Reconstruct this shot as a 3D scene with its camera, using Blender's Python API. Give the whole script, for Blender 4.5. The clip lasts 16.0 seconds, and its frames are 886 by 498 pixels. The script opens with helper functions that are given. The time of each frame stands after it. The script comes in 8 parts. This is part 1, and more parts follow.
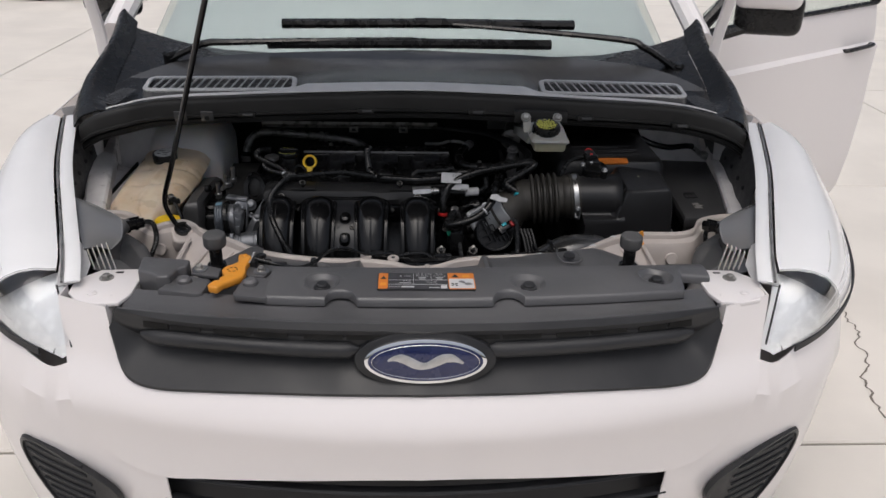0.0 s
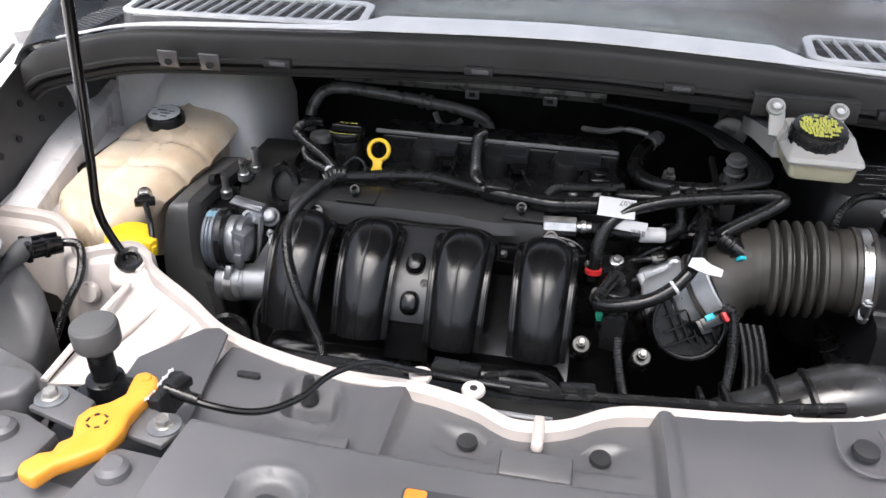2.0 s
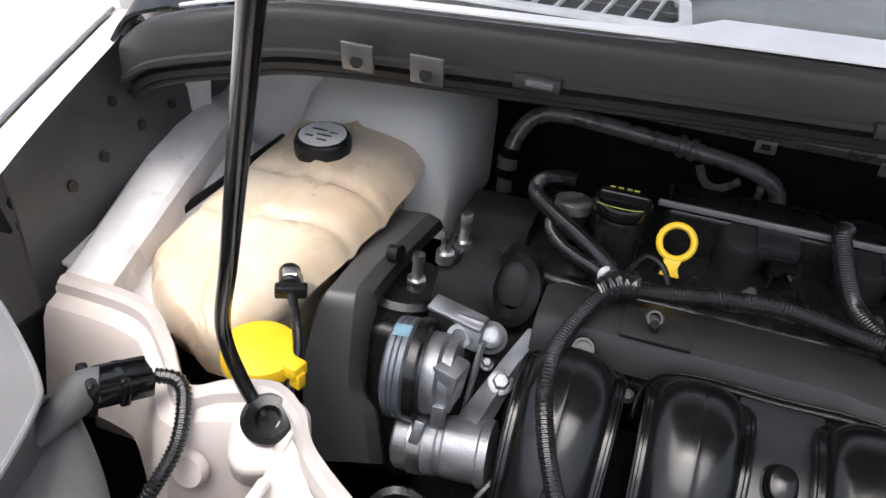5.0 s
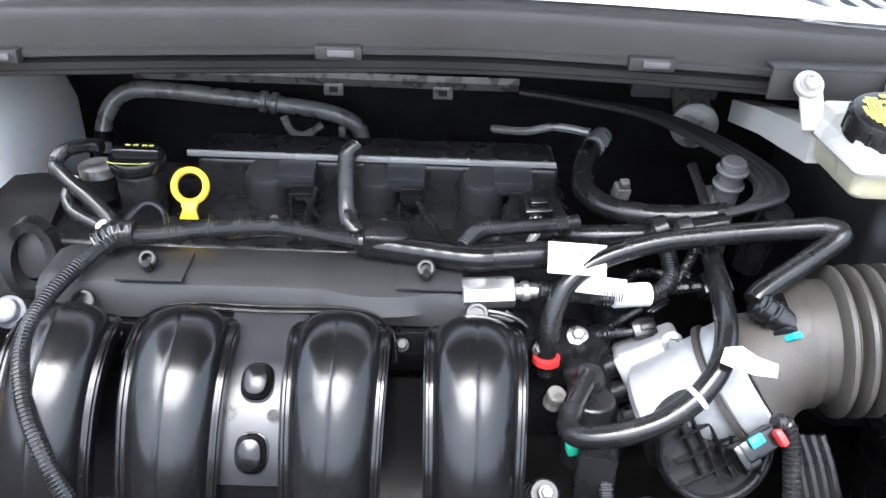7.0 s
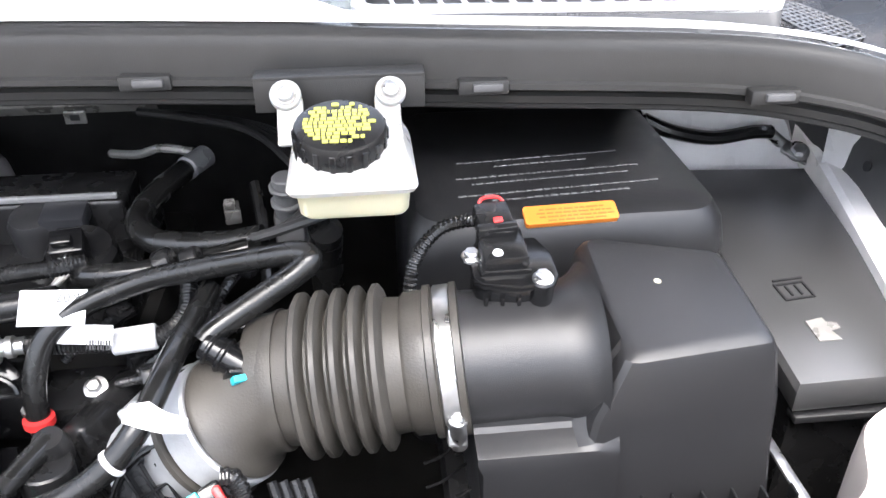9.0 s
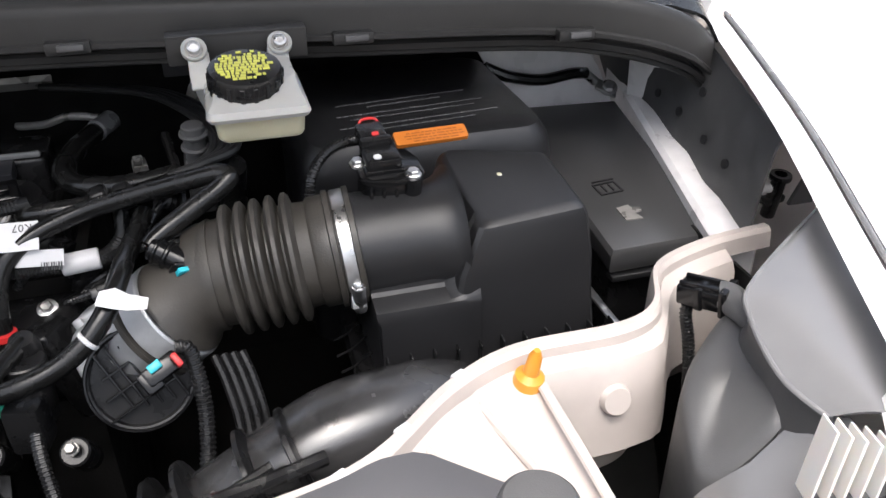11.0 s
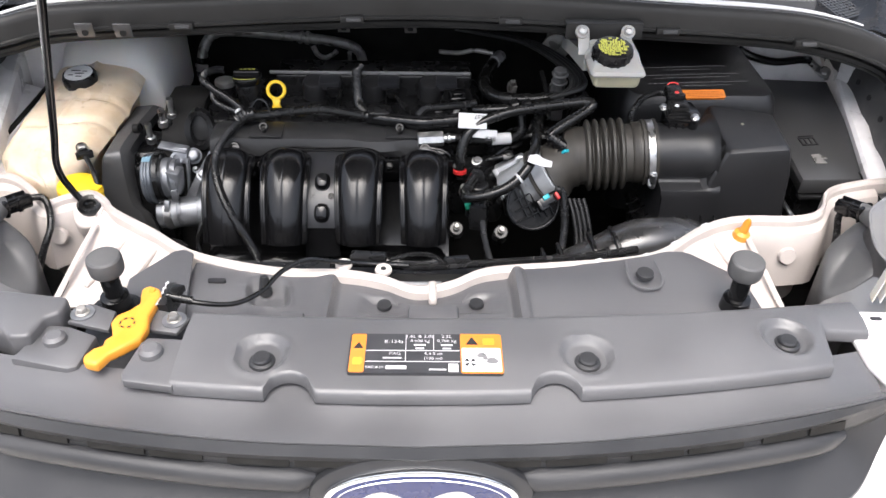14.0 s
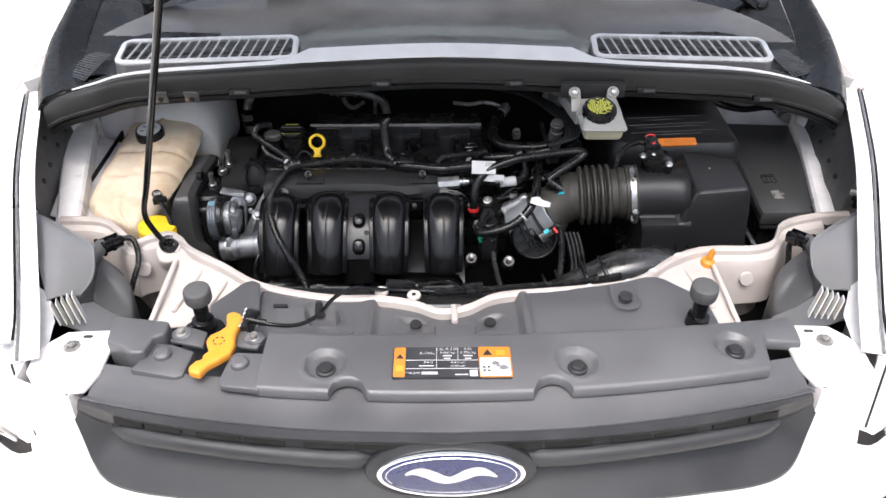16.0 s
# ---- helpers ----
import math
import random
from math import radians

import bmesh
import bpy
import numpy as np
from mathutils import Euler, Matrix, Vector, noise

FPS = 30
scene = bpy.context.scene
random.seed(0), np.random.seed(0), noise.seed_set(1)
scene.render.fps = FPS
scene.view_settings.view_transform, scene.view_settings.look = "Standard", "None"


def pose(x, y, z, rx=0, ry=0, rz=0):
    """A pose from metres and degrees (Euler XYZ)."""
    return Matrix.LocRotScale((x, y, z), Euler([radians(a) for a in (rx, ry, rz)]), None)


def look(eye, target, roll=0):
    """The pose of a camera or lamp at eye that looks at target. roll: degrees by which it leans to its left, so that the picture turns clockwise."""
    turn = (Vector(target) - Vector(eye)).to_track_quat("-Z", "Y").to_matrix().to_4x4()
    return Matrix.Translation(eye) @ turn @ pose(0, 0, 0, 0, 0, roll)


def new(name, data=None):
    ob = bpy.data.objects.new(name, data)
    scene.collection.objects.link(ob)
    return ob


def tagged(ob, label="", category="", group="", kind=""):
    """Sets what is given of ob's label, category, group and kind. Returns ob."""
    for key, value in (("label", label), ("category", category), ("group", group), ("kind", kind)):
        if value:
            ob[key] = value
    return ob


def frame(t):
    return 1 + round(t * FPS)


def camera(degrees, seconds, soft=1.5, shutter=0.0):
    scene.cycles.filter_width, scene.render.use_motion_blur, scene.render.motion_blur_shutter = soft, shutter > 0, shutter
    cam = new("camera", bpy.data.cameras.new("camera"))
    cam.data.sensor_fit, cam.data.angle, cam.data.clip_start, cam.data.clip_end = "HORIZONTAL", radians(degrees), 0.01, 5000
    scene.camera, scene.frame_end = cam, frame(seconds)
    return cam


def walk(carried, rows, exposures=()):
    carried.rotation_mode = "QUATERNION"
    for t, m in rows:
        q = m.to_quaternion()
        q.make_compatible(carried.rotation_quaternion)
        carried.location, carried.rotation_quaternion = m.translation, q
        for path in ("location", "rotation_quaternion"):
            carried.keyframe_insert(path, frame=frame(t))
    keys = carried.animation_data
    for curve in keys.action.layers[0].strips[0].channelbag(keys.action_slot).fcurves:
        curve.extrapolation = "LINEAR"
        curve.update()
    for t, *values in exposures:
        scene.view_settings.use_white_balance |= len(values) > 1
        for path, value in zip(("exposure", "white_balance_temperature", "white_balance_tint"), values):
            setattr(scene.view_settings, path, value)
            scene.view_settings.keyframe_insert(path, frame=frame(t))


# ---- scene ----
cam = camera(58.0, 16.0)
PATH = [
    (0, (-0.041, -0.142, 1.659), (0.066, 1.661, 0.802), 1.6),
    (0.5, (-0.023, 0.067, 1.638), (0.042, 1.852, 0.737), 1.5),
    (1, (-0.002, 0.317, 1.604), (0.026, 2.08, 0.66), 2.6),
    (1.5, (-0.009, 0.568, 1.538), (0.026, 2.32, 0.574), 2.9),
    (2, (0.014, 0.767, 1.444), (-0.266, 2.477, 0.445), 2.0),
    (2.5, (0.011, 0.891, 1.366), (-0.59, 2.507, 0.353), 3.6),
    (2.8, (-0.045, 0.929, 1.326), (-0.743, 2.525, 0.343), 6.2),
    (3, (-0.083, 0.978, 1.325), (-0.831, 2.536, 0.319), 7.0),
    (3.2, (-0.138, 1.016, 1.314), (-0.902, 2.558, 0.294), 7.4),
    (5.3, (-0.328, 1.219, 1.301), (-0.673, 2.905, 0.283), 5.5),
    (5.5, (-0.306, 1.212, 1.304), (-0.583, 2.91, 0.284), 5.2),
    (6, (-0.245, 1.189, 1.299), (-0.347, 2.911, 0.286), 5.0),
    (6.5, (-0.151, 1.188, 1.29), (-0.164, 2.923, 0.296), 3.3),
    (7, (-0.035, 1.196, 1.299), (-0.016, 2.922, 0.29), 2.3),
    (7.5, (0.07, 1.214, 1.297), (0.121, 2.942, 0.29), 2.1),
    (8, (0.171, 1.23, 1.289), (0.251, 2.958, 0.284), 1.5),
    (8.5, (0.267, 1.242, 1.294), (0.383, 2.961, 0.278), 0.3),
    (9, (0.348, 1.251, 1.301), (0.521, 2.964, 0.282), -0.3),
    (9.5, (0.406, 1.231, 1.307), (0.648, 2.933, 0.285), -1.2),
    (9.7, (0.419, 1.215, 1.315), (0.701, 2.885, 0.252), -1.0),
    (11.8, (0.165, 0.961, 1.326), (0.689, 2.632, 0.36), -0.1),
    (12, (0.13, 0.939, 1.336), (0.599, 2.649, 0.411), 0.9),
    (12.5, (0.055, 0.858, 1.385), (0.33, 2.631, 0.501), 1.5),
    (13, (0.01, 0.778, 1.461), (0.118, 2.523, 0.489), -0.2),
    (13.5, (-0.006, 0.672, 1.551), (0.025, 2.313, 0.408), 1.1),
    (14, (0.008, 0.499, 1.634), (0.049, 2.092, 0.425), 1.2),
    (14.5, (0.021, 0.406, 1.707), (0.041, 2.004, 0.504), -0.2),
    (15, (0.013, 0.354, 1.772), (0.025, 1.947, 0.562), -0.1),
    (15.5, (-0.016, 0.315, 1.818), (0.012, 1.921, 0.626), 0.6),
    (16, (-0.019, 0.296, 1.826), (0.004, 1.908, 0.642), 0.1),
]
EXPOSE = [(0, -0.55, 6500, 10), (0.5, -0.45, 6500, 10), (1.0, 0.42, 6500, 10), (1.5, 1.02, 6450, 10), (2.0, 1.29, 6400, 10), (3.0, 1.35, 6300, 10), (5.5, 1.28, 6450, 10), (6.2, 1.88, 6250, 9), (7.0, 2.98, 6050, 8), (8.2, 3.18, 6300, 10), (9.5, 2.65, 6400, 10), (12.0, 0.95, 6550, 10), (12.5, 1.36, 6550, 11), (13.0, 1.50, 6550, 10), (13.5, 1.48, 6500, 10), (14.5, 1.32, 6450, 10), (16.0, 1.08, 6400, 10)]
walk(cam, [(t, look(eye, target, roll)) for t, eye, target, roll in PATH], EXPOSE)


# ---- world and light ----
world = bpy.data.worlds.new("sky")
scene.world = world
world.use_nodes = True
wn = world.node_tree
bg = wn.nodes["Background"]
sky = wn.nodes.new("ShaderNodeTexSky")
sky.sky_type = "NISHITA"
sky.sun_disc = False
sky.sun_elevation, sky.sun_rotation = radians(74), radians(196)
sky.air_density, sky.dust_density, sky.ozone_density = 1.0, 7.0, 1.5
hazy = wn.nodes.new("ShaderNodeHueSaturation")
hazy.inputs["Saturation"].default_value = 0.6
wn.links.new(sky.outputs[0], hazy.inputs["Color"])
wn.links.new(hazy.outputs[0], bg.inputs[0])
bg.inputs[1].default_value = 0.15
sun_data = bpy.data.lights.new("sun", "SUN")
sun_data.energy, sun_data.angle, sun_data.color = 1.5, radians(62), (1.0, 0.985, 0.985)
sun = new("sun", sun_data)
sun.matrix_world = look((0, 0, 10), (10 * 0.08, 10 * 0.27, 0))

# ---- materials ----


def material(name, color, rough=0.5, metal=0.0, vary=0.15, scale=40.0, bump=0.1, fine=600.0, coat=0.0,
             dust=0.0, dust_color=(0.29, 0.285, 0.285), transmission=0.0, spec=0.5, sss=0.0, rough_vary=0.12):
    """A surface with two scales of colour change, worn gloss, fine relief and dust lying in patches."""
    m = bpy.data.materials.new(name)
    m.use_nodes = True
    t = m.node_tree
    n, l = t.nodes, t.links
    b = n["Principled BSDF"]
    co = n.new("ShaderNodeTexCoord")
    big = n.new("ShaderNodeTexNoise")
    big.inputs["Scale"].default_value, big.inputs["Detail"].default_value = scale, 5
    l.new(co.outputs["Object"], big.inputs["Vector"])
    small = n.new("ShaderNodeTexNoise")
    small.inputs["Scale"].default_value, small.inputs["Detail"].default_value = fine, 3
    l.new(co.outputs["Object"], small.inputs["Vector"])
    ramp = n.new("ShaderNodeMapRange")
    ramp.interpolation_type = "SMOOTHSTEP"
    ramp.inputs[1].default_value, ramp.inputs[2].default_value = 0.3, 0.7
    ramp.inputs[3].default_value, ramp.inputs[4].default_value = 1 - vary, 1 + vary
    l.new(big.outputs["Fac"], ramp.inputs[0])
    mul = n.new("ShaderNodeVectorMath")
    mul.operation = "SCALE"
    mul.inputs[0].default_value = color
    l.new(ramp.outputs[0], mul.inputs["Scale"])
    out = mul.outputs[0]
    if dust:
        dn = n.new("ShaderNodeTexNoise")
        dn.inputs["Scale"].default_value, dn.inputs["Detail"].default_value = scale * 0.45, 4
        dn.inputs["Roughness"].default_value = 0.65
        l.new(co.outputs["Object"], dn.inputs["Vector"])
        dr = n.new("ShaderNodeMapRange")
        dr.interpolation_type = "SMOOTHSTEP"
        dr.inputs[1].default_value, dr.inputs[2].default_value = 0.25, 0.85
        dr.inputs[3].default_value, dr.inputs[4].default_value = dust * 0.25, dust
        l.new(dn.outputs["Fac"], dr.inputs[0])
        mix = n.new("ShaderNodeMix")
        mix.data_type = "RGBA"
        mix.inputs["B"].default_value = (*dust_color, 1)
        l.new(dr.outputs[0], mix.inputs["Factor"])
        l.new(out, mix.inputs["A"])
        out = mix.outputs["Result"]
    l.new(out, b.inputs["Base Color"])
    rr = n.new("ShaderNodeMapRange")
    rr.interpolation_type = "SMOOTHSTEP"
    rr.inputs[1].default_value, rr.inputs[2].default_value = 0.3, 0.7
    rr.inputs[3].default_value, rr.inputs[4].default_value = max(0.02, rough - rough_vary), min(1, rough + rough_vary)
    l.new(big.outputs["Fac"], rr.inputs[0])
    l.new(rr.outputs[0], b.inputs["Roughness"])
    b.inputs["Metallic"].default_value = metal
    b.inputs["Coat Weight"].default_value = coat
    b.inputs["Coat Roughness"].default_value = 0.06
    b.inputs["Transmission Weight"].default_value = transmission
    b.inputs["Specular IOR Level"].default_value = spec
    if sss:
        b.inputs["Subsurface Weight"].default_value = sss
        b.inputs["Subsurface Radius"].default_value = (0.03, 0.02, 0.012)
    if bump:
        bn = n.new("ShaderNodeBump")
        bn.inputs["Strength"].default_value, bn.inputs["Distance"].default_value = bump, 0.001
        l.new(small.outputs["Fac"], bn.inputs["Height"])
        l.new(bn.outputs[0], b.inputs["Normal"])
    return m


M_PAINT = material("white_paint", (0.80, 0.765, 0.765), 0.28, vary=0.004, scale=3, bump=0.0, coat=0.6, rough_vary=0.0)
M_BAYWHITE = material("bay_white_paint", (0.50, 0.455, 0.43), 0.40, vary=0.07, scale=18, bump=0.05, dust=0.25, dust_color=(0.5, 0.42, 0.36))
M_SHIELD = material("grey_shield_plastic", (0.076, 0.076, 0.081), 0.40, spec=0.7, vary=0.12, scale=9, bump=0.25, fine=1400, dust=0.10)
M_GRILLE = material("charcoal_grille_plastic", (0.018, 0.0187, 0.021), 0.42, vary=0.15, scale=12, bump=0.2, fine=1200, dust=0.05, spec=0.36)
M_GLOSS = material("glossy_black_plastic", (0.005, 0.005, 0.0055), 0.185, vary=0.2, scale=30, bump=0.04, fine=900, dust=0.004, rough_vary=0.04, spec=0.42)
M_PLATE = material("satin_black_plate", (0.013, 0.0137, 0.0165), 0.34, vary=0.1, scale=30, bump=0.12, fine=900, dust=0.03, spec=0.6, rough_vary=0.05)
M_BLACK = material("black_plastic", (0.008, 0.008, 0.0085), 0.28, vary=0.2, scale=30, bump=0.12, fine=900, dust=0.012, spec=0.32)
M_BOX = material("satin_black_plastic", (0.012, 0.012, 0.013), 0.33, vary=0.06, scale=14, bump=0.3, fine=1500, dust=0.02, spec=0.5, rough_vary=0.04)
M_DARK = material("near_black_matt", (0.012, 0.0118, 0.0115), 0.65, spec=0.15, vary=0.4, scale=25, bump=0.4, fine=300, dust=0.04, dust_color=(0.05, 0.047, 0.044))
M_RUBBER = material("black_rubber", (0.006, 0.006, 0.006), 0.22, vary=0.2, scale=40, bump=0.12, fine=700, dust=0.015, spec=0.42)
M_BELLOWS = material("dusty_rubber", (0.028, 0.026, 0.023), 0.52, vary=0.25, scale=22, bump=0.25, fine=500, dust=0.24, dust_color=(0.11, 0.094, 0.074))
# base and dust raised: part of this grey stands in for sky sheen
M_SEAL = material("cowl_black_plastic", (0.056, 0.056, 0.057), 0.20, rough_vary=0.05, vary=0.06, scale=10, bump=0.15, fine=900, dust=0.19, spec=1.0)
M_CONDUIT = material("split_conduit_plastic", (0.009, 0.009, 0.0095), 0.20, vary=0.2, scale=60, bump=0.05, dust=0.015, spec=0.58)
M_ALU = material("cast_aluminium", (0.28, 0.29, 0.31), 0.48, metal=0.8, vary=0.15, scale=50, bump=0.35, fine=500, dust=0.12)
M_STEEL = material("zinc_steel", (0.60, 0.60, 0.60), 0.38, metal=1.0, vary=0.12, scale=70, bump=0.1, dust=0.05)
M_PIPE = material("dull_steel_pipe", (0.27, 0.26, 0.245), 0.33, metal=0.35, vary=0.25, scale=40, bump=0.2, dust=0.15)
M_CHROME = material("chrome", (0.85, 0.86, 0.88), 0.08, metal=1.0, vary=0.02, bump=0.0, rough_vary=0.03)
M_YELLOW = material("yellow_plastic", (0.86, 0.55, 0.02), 0.4, vary=0.06, scale=30, bump=0.1)
M_FELT = material("dark_felt", (0.030, 0.030, 0.030), 0.9, vary=0.2, scale=30, bump=0.5, fine=300, spec=0.2)
M_LID = material("worn_satin_plastic", (0.036, 0.036, 0.037), 0.30, rough_vary=0.02, vary=0.05, scale=16, bump=0.15, fine=1300, dust=0.035, spec=0.9)
M_STRIP = material("dusty_white_strip", (0.86, 0.85, 0.84), 0.18, spec=1.0, rough_vary=0.05, vary=0.06, scale=12, bump=0.1, dust=0.15)
M_CASE = material("bright_cast_aluminium", (0.43, 0.44, 0.455), 0.46, metal=0.55, vary=0.10, scale=60, bump=0.3, fine=500, dust=0.08)
M_OLIVE = material("faded_yellow_print", (0.52, 0.52, 0.09), 0.5, vary=0.1, bump=0.0)
M_LEMON = material("lemon_yellow_plastic", (0.80, 0.52, 0.02), 0.38, vary=0.05, scale=30, bump=0.1)
M_ORANGE = material("orange_plastic", (0.72, 0.29, 0.025), 0.42, vary=0.06, scale=30, bump=0.1, dust=0.06)
M_ORLAB = material("orange_sticker", (0.62, 0.19, 0.03), 0.4, vary=0.04, scale=30, bump=0.0)
M_RUST = material("rust_brown_ink", (0.36, 0.10, 0.02), 0.5, vary=0.05, bump=0.0)
M_RED = material("red_plastic", (0.55, 0.03, 0.03), 0.4, vary=0.05, bump=0.0)
M_GREEN = material("green_plastic", (0.02, 0.30, 0.18), 0.4, vary=0.05, bump=0.0)
M_TEAL = material("teal_plastic", (0.02, 0.42, 0.50), 0.4, vary=0.05, bump=0.0)
M_PAPER = material("white_sticker", (0.56, 0.56, 0.57), 0.45, vary=0.04, scale=60, bump=0.05)
M_INK = material("black_ink", (0.02, 0.02, 0.022), 0.5, vary=0.05, bump=0.0)
M_LABEL = material("black_sticker", (0.035, 0.036, 0.04), 0.4, vary=0.05, bump=0.0)
M_TANK = material("aged_translucent_plastic", (0.72, 0.66, 0.57), 0.34, vary=0.10, scale=20, bump=0.15, fine=260, dust=0.85, dust_color=(0.56, 0.38, 0.19), sss=0.35)
M_TANKPALE = material("pale_translucent_plastic", (0.70, 0.69, 0.67), 0.4, vary=0.06, scale=9, bump=0.08, dust=0.12, dust_color=(0.6, 0.5, 0.38), sss=0.35)
M_MILK = material("milky_white_plastic", (0.36, 0.36, 0.345), 0.38, vary=0.04, scale=20, bump=0.05, sss=0.3)
M_FLUID = material("milky_fluid_plastic", (0.44, 0.425, 0.31), 0.38, vary=0.04, scale=20, bump=0.05, sss=0.3)
M_BLUE = material("enamel_blue", (0.006, 0.013, 0.070), 0.25, vary=0.05, bump=0.0, coat=0.8)
M_PULLEY = material("grey_blue_cast_metal", (0.115, 0.13, 0.15), 0.45, metal=0.6, vary=0.15, scale=40, bump=0.2, dust=0.15)
M_CONCRETE = material("pale_concrete", (0.70, 0.66, 0.61), 0.85, vary=0.05, scale=2.3, bump=0.6, fine=160, dust=0.16, dust_color=(0.46, 0.42, 0.38))
M_JOINT = material("dark_joint_soil", (0.16, 0.14, 0.12), 0.95, vary=0.3, scale=12, bump=0.5, fine=150)
M_BLUEMARK = material("dull_blue", (0.16, 0.27, 0.34), 0.45, vary=0.15, scale=60, bump=0.1)
M_TYRE = material("tyre_rubber", (0.02, 0.02, 0.02), 0.75, vary=0.2, scale=30, bump=0.4)
M_BULB = material("dark_cover_plastic", (0.066, 0.066, 0.068), 0.40, vary=0.15, scale=14, bump=0.2, fine=900, dust=0.10)
M_HLBACK = material("grey_lamp_housing", (0.125, 0.125, 0.129), 0.26, vary=0.15, scale=14, bump=0.25, fine=900, dust=0.14, dust_color=(0.36, 0.355, 0.35), spec=0.7)
M_LAMPIN = material("lamp_reflector", (0.86, 0.87, 0.88), 0.22, metal=0.0, vary=0.04, bump=0.0)
# opaque white: sky glare put into the lens colour; also the flange's own white
M_GLARE_FLANGE = material("glare_and_flange_white", (0.88, 0.88, 0.89), 0.16, vary=0.01, scale=8, bump=0.0, coat=0.5, rough_vary=0.01)
M_LIP = material("dull_cowl_edge_plastic", (0.023, 0.0227, 0.0222), 0.44, vary=0.10, rough_vary=0.05, scale=12, bump=0.2, fine=900, dust=0.05, spec=0.22)
# lifted above the dark plastic's own tone to stand in for sky reflection
M_LAMPBACK = material("sheen_lifted_lamp_housing", (0.17, 0.17, 0.174), 0.19, vary=0.06, scale=8, bump=0.05, fine=900, dust=0.06, rough_vary=0.03, spec=1.0)
M_RAIL = material("dusty_black_plastic", (0.020, 0.020, 0.0205), 0.38, spec=0.40, vary=0.08, rough_vary=0.04, scale=20, bump=0.2, fine=900, dust=0.04)
M_STOP = material("grey_black_rubber", (0.065, 0.065, 0.067), 0.58, vary=0.15, scale=40, bump=0.3, fine=900, dust=0.10)
M_DUCT = material("dusty_duct_plastic", (0.026, 0.026, 0.027), 0.22, spec=0.9, vary=0.25, scale=16, bump=0.2, fine=900, dust=0.10, dust_color=(0.16, 0.155, 0.15))
M_VENT = material("weathered_grey_plastic", (0.72, 0.72, 0.72), 0.5, vary=0.12, scale=25, bump=0.2, fine=900, dust=0.15)
M_APRON = material("grey_primer_metal", (0.84, 0.83, 0.84), 0.36, vary=0.10, scale=14, bump=0.1, dust=0.16, dust_color=(0.30, 0.27, 0.25))


def glass(name, color, rough):
    m = material(name, color, rough, vary=0.01, bump=0.0, transmission=1.0, rough_vary=0.01)
    m.node_tree.nodes["Principled BSDF"].inputs["IOR"].default_value = 1.5
    return m


M_GLASS = glass("window_glass", (0.75, 0.82, 0.80), 0.02)
M_LENS = glass("lamp_lens", (0.95, 0.96, 0.97), 0.03)

# ---- shape helpers ----
ORIGIN = {}


def finish(bm, angle=32):
    bmesh.ops.recalc_face_normals(bm, faces=bm.faces)
    lim = radians(angle)
    for f in bm.faces:
        f.smooth = True
    for e in bm.edges:
        if len(e.link_faces) == 2 and e.calc_face_angle(0) > lim:
            e.smooth = False


def thing(name, at, label, category, group="", kind=""):
    ob = new(name)
    ob.location = at
    ob.empty_display_size = 0.05
    ORIGIN[ob.name] = Vector(at)
    return tagged(ob, label, category, group, kind)


def part(name, bm, mat, parent=None, label="", angle=32):
    finish(bm, angle)
    me = bpy.data.meshes.new(name)
    base = ORIGIN[parent.name] if parent else Vector((0, 0, 0))
    bmesh.ops.translate(bm, verts=bm.verts, vec=-base)
    bm.to_mesh(me)
    bm.free()
    me.materials.append(mat)
    ob = new(name, me)
    if parent:
        ob.parent = parent
        ORIGIN[ob.name] = base
    if label:
        tagged(ob, label)
    return ob


def solo(name, bm, mat, label, category, group="", kind="", angle=32):
    """A thing of one mesh, with its origin at the middle of its underside."""
    xs = [v.co for v in bm.verts]
    at = Vector(((min(c.x for c in xs) + max(c.x for c in xs)) / 2, (min(c.y for c in xs) + max(c.y for c in xs)) / 2, min(c.z for c in xs)))
    finish(bm, angle)
    bmesh.ops.translate(bm, verts=bm.verts, vec=-at)
    me = bpy.data.meshes.new(name)
    bm.to_mesh(me)
    bm.free()
    me.materials.append(mat)
    ob = new(name, me)
    ob.location = at
    ORIGIN[ob.name] = at
    return tagged(ob, label, category, group, kind)


def join(*bms):
    out = bmesh.new()
    for b in bms:
        me = bpy.data.meshes.new("tmp")
        b.to_mesh(me)
        b.free()
        out.from_mesh(me)
        bpy.data.meshes.remove(me)
    return out


def moved(bm, m):
    bmesh.ops.transform(bm, matrix=m, verts=bm.verts)
    return bm


def box(x0, x1, y0, y1, z0, z1, r=0.003, seg=2):
    bm = bmesh.new()
    bmesh.ops.create_cube(bm, size=1)
    bmesh.ops.scale(bm, vec=(x1 - x0, y1 - y0, z1 - z0), verts=bm.verts)
    if r:
        bmesh.ops.bevel(bm, geom=bm.edges[:], offset=min(r, 0.45 * min(x1 - x0, y1 - y0, z1 - z0)), segments=seg, affect="EDGES", profile=0.5)
    bmesh.ops.translate(bm, vec=((x0 + x1) / 2, (y0 + y1) / 2, (z0 + z1) / 2), verts=bm.verts)
    return bm


def block(center, size, turn=(0, 0, 0), r=0.003, seg=2):
    """A rounded block at a place, turned by degrees."""
    bm = box(-size[0] / 2, size[0] / 2, -size[1] / 2, size[1] / 2, -size[2] / 2, size[2] / 2, r, seg)
    return moved(bm, pose(*center, *turn))


def frame_to(a, d):
    """A matrix that carries the z axis onto the direction d, at a."""
    return Matrix.Translation(a) @ Vector(d).to_track_quat("Z", "Y").to_matrix().to_4x4()


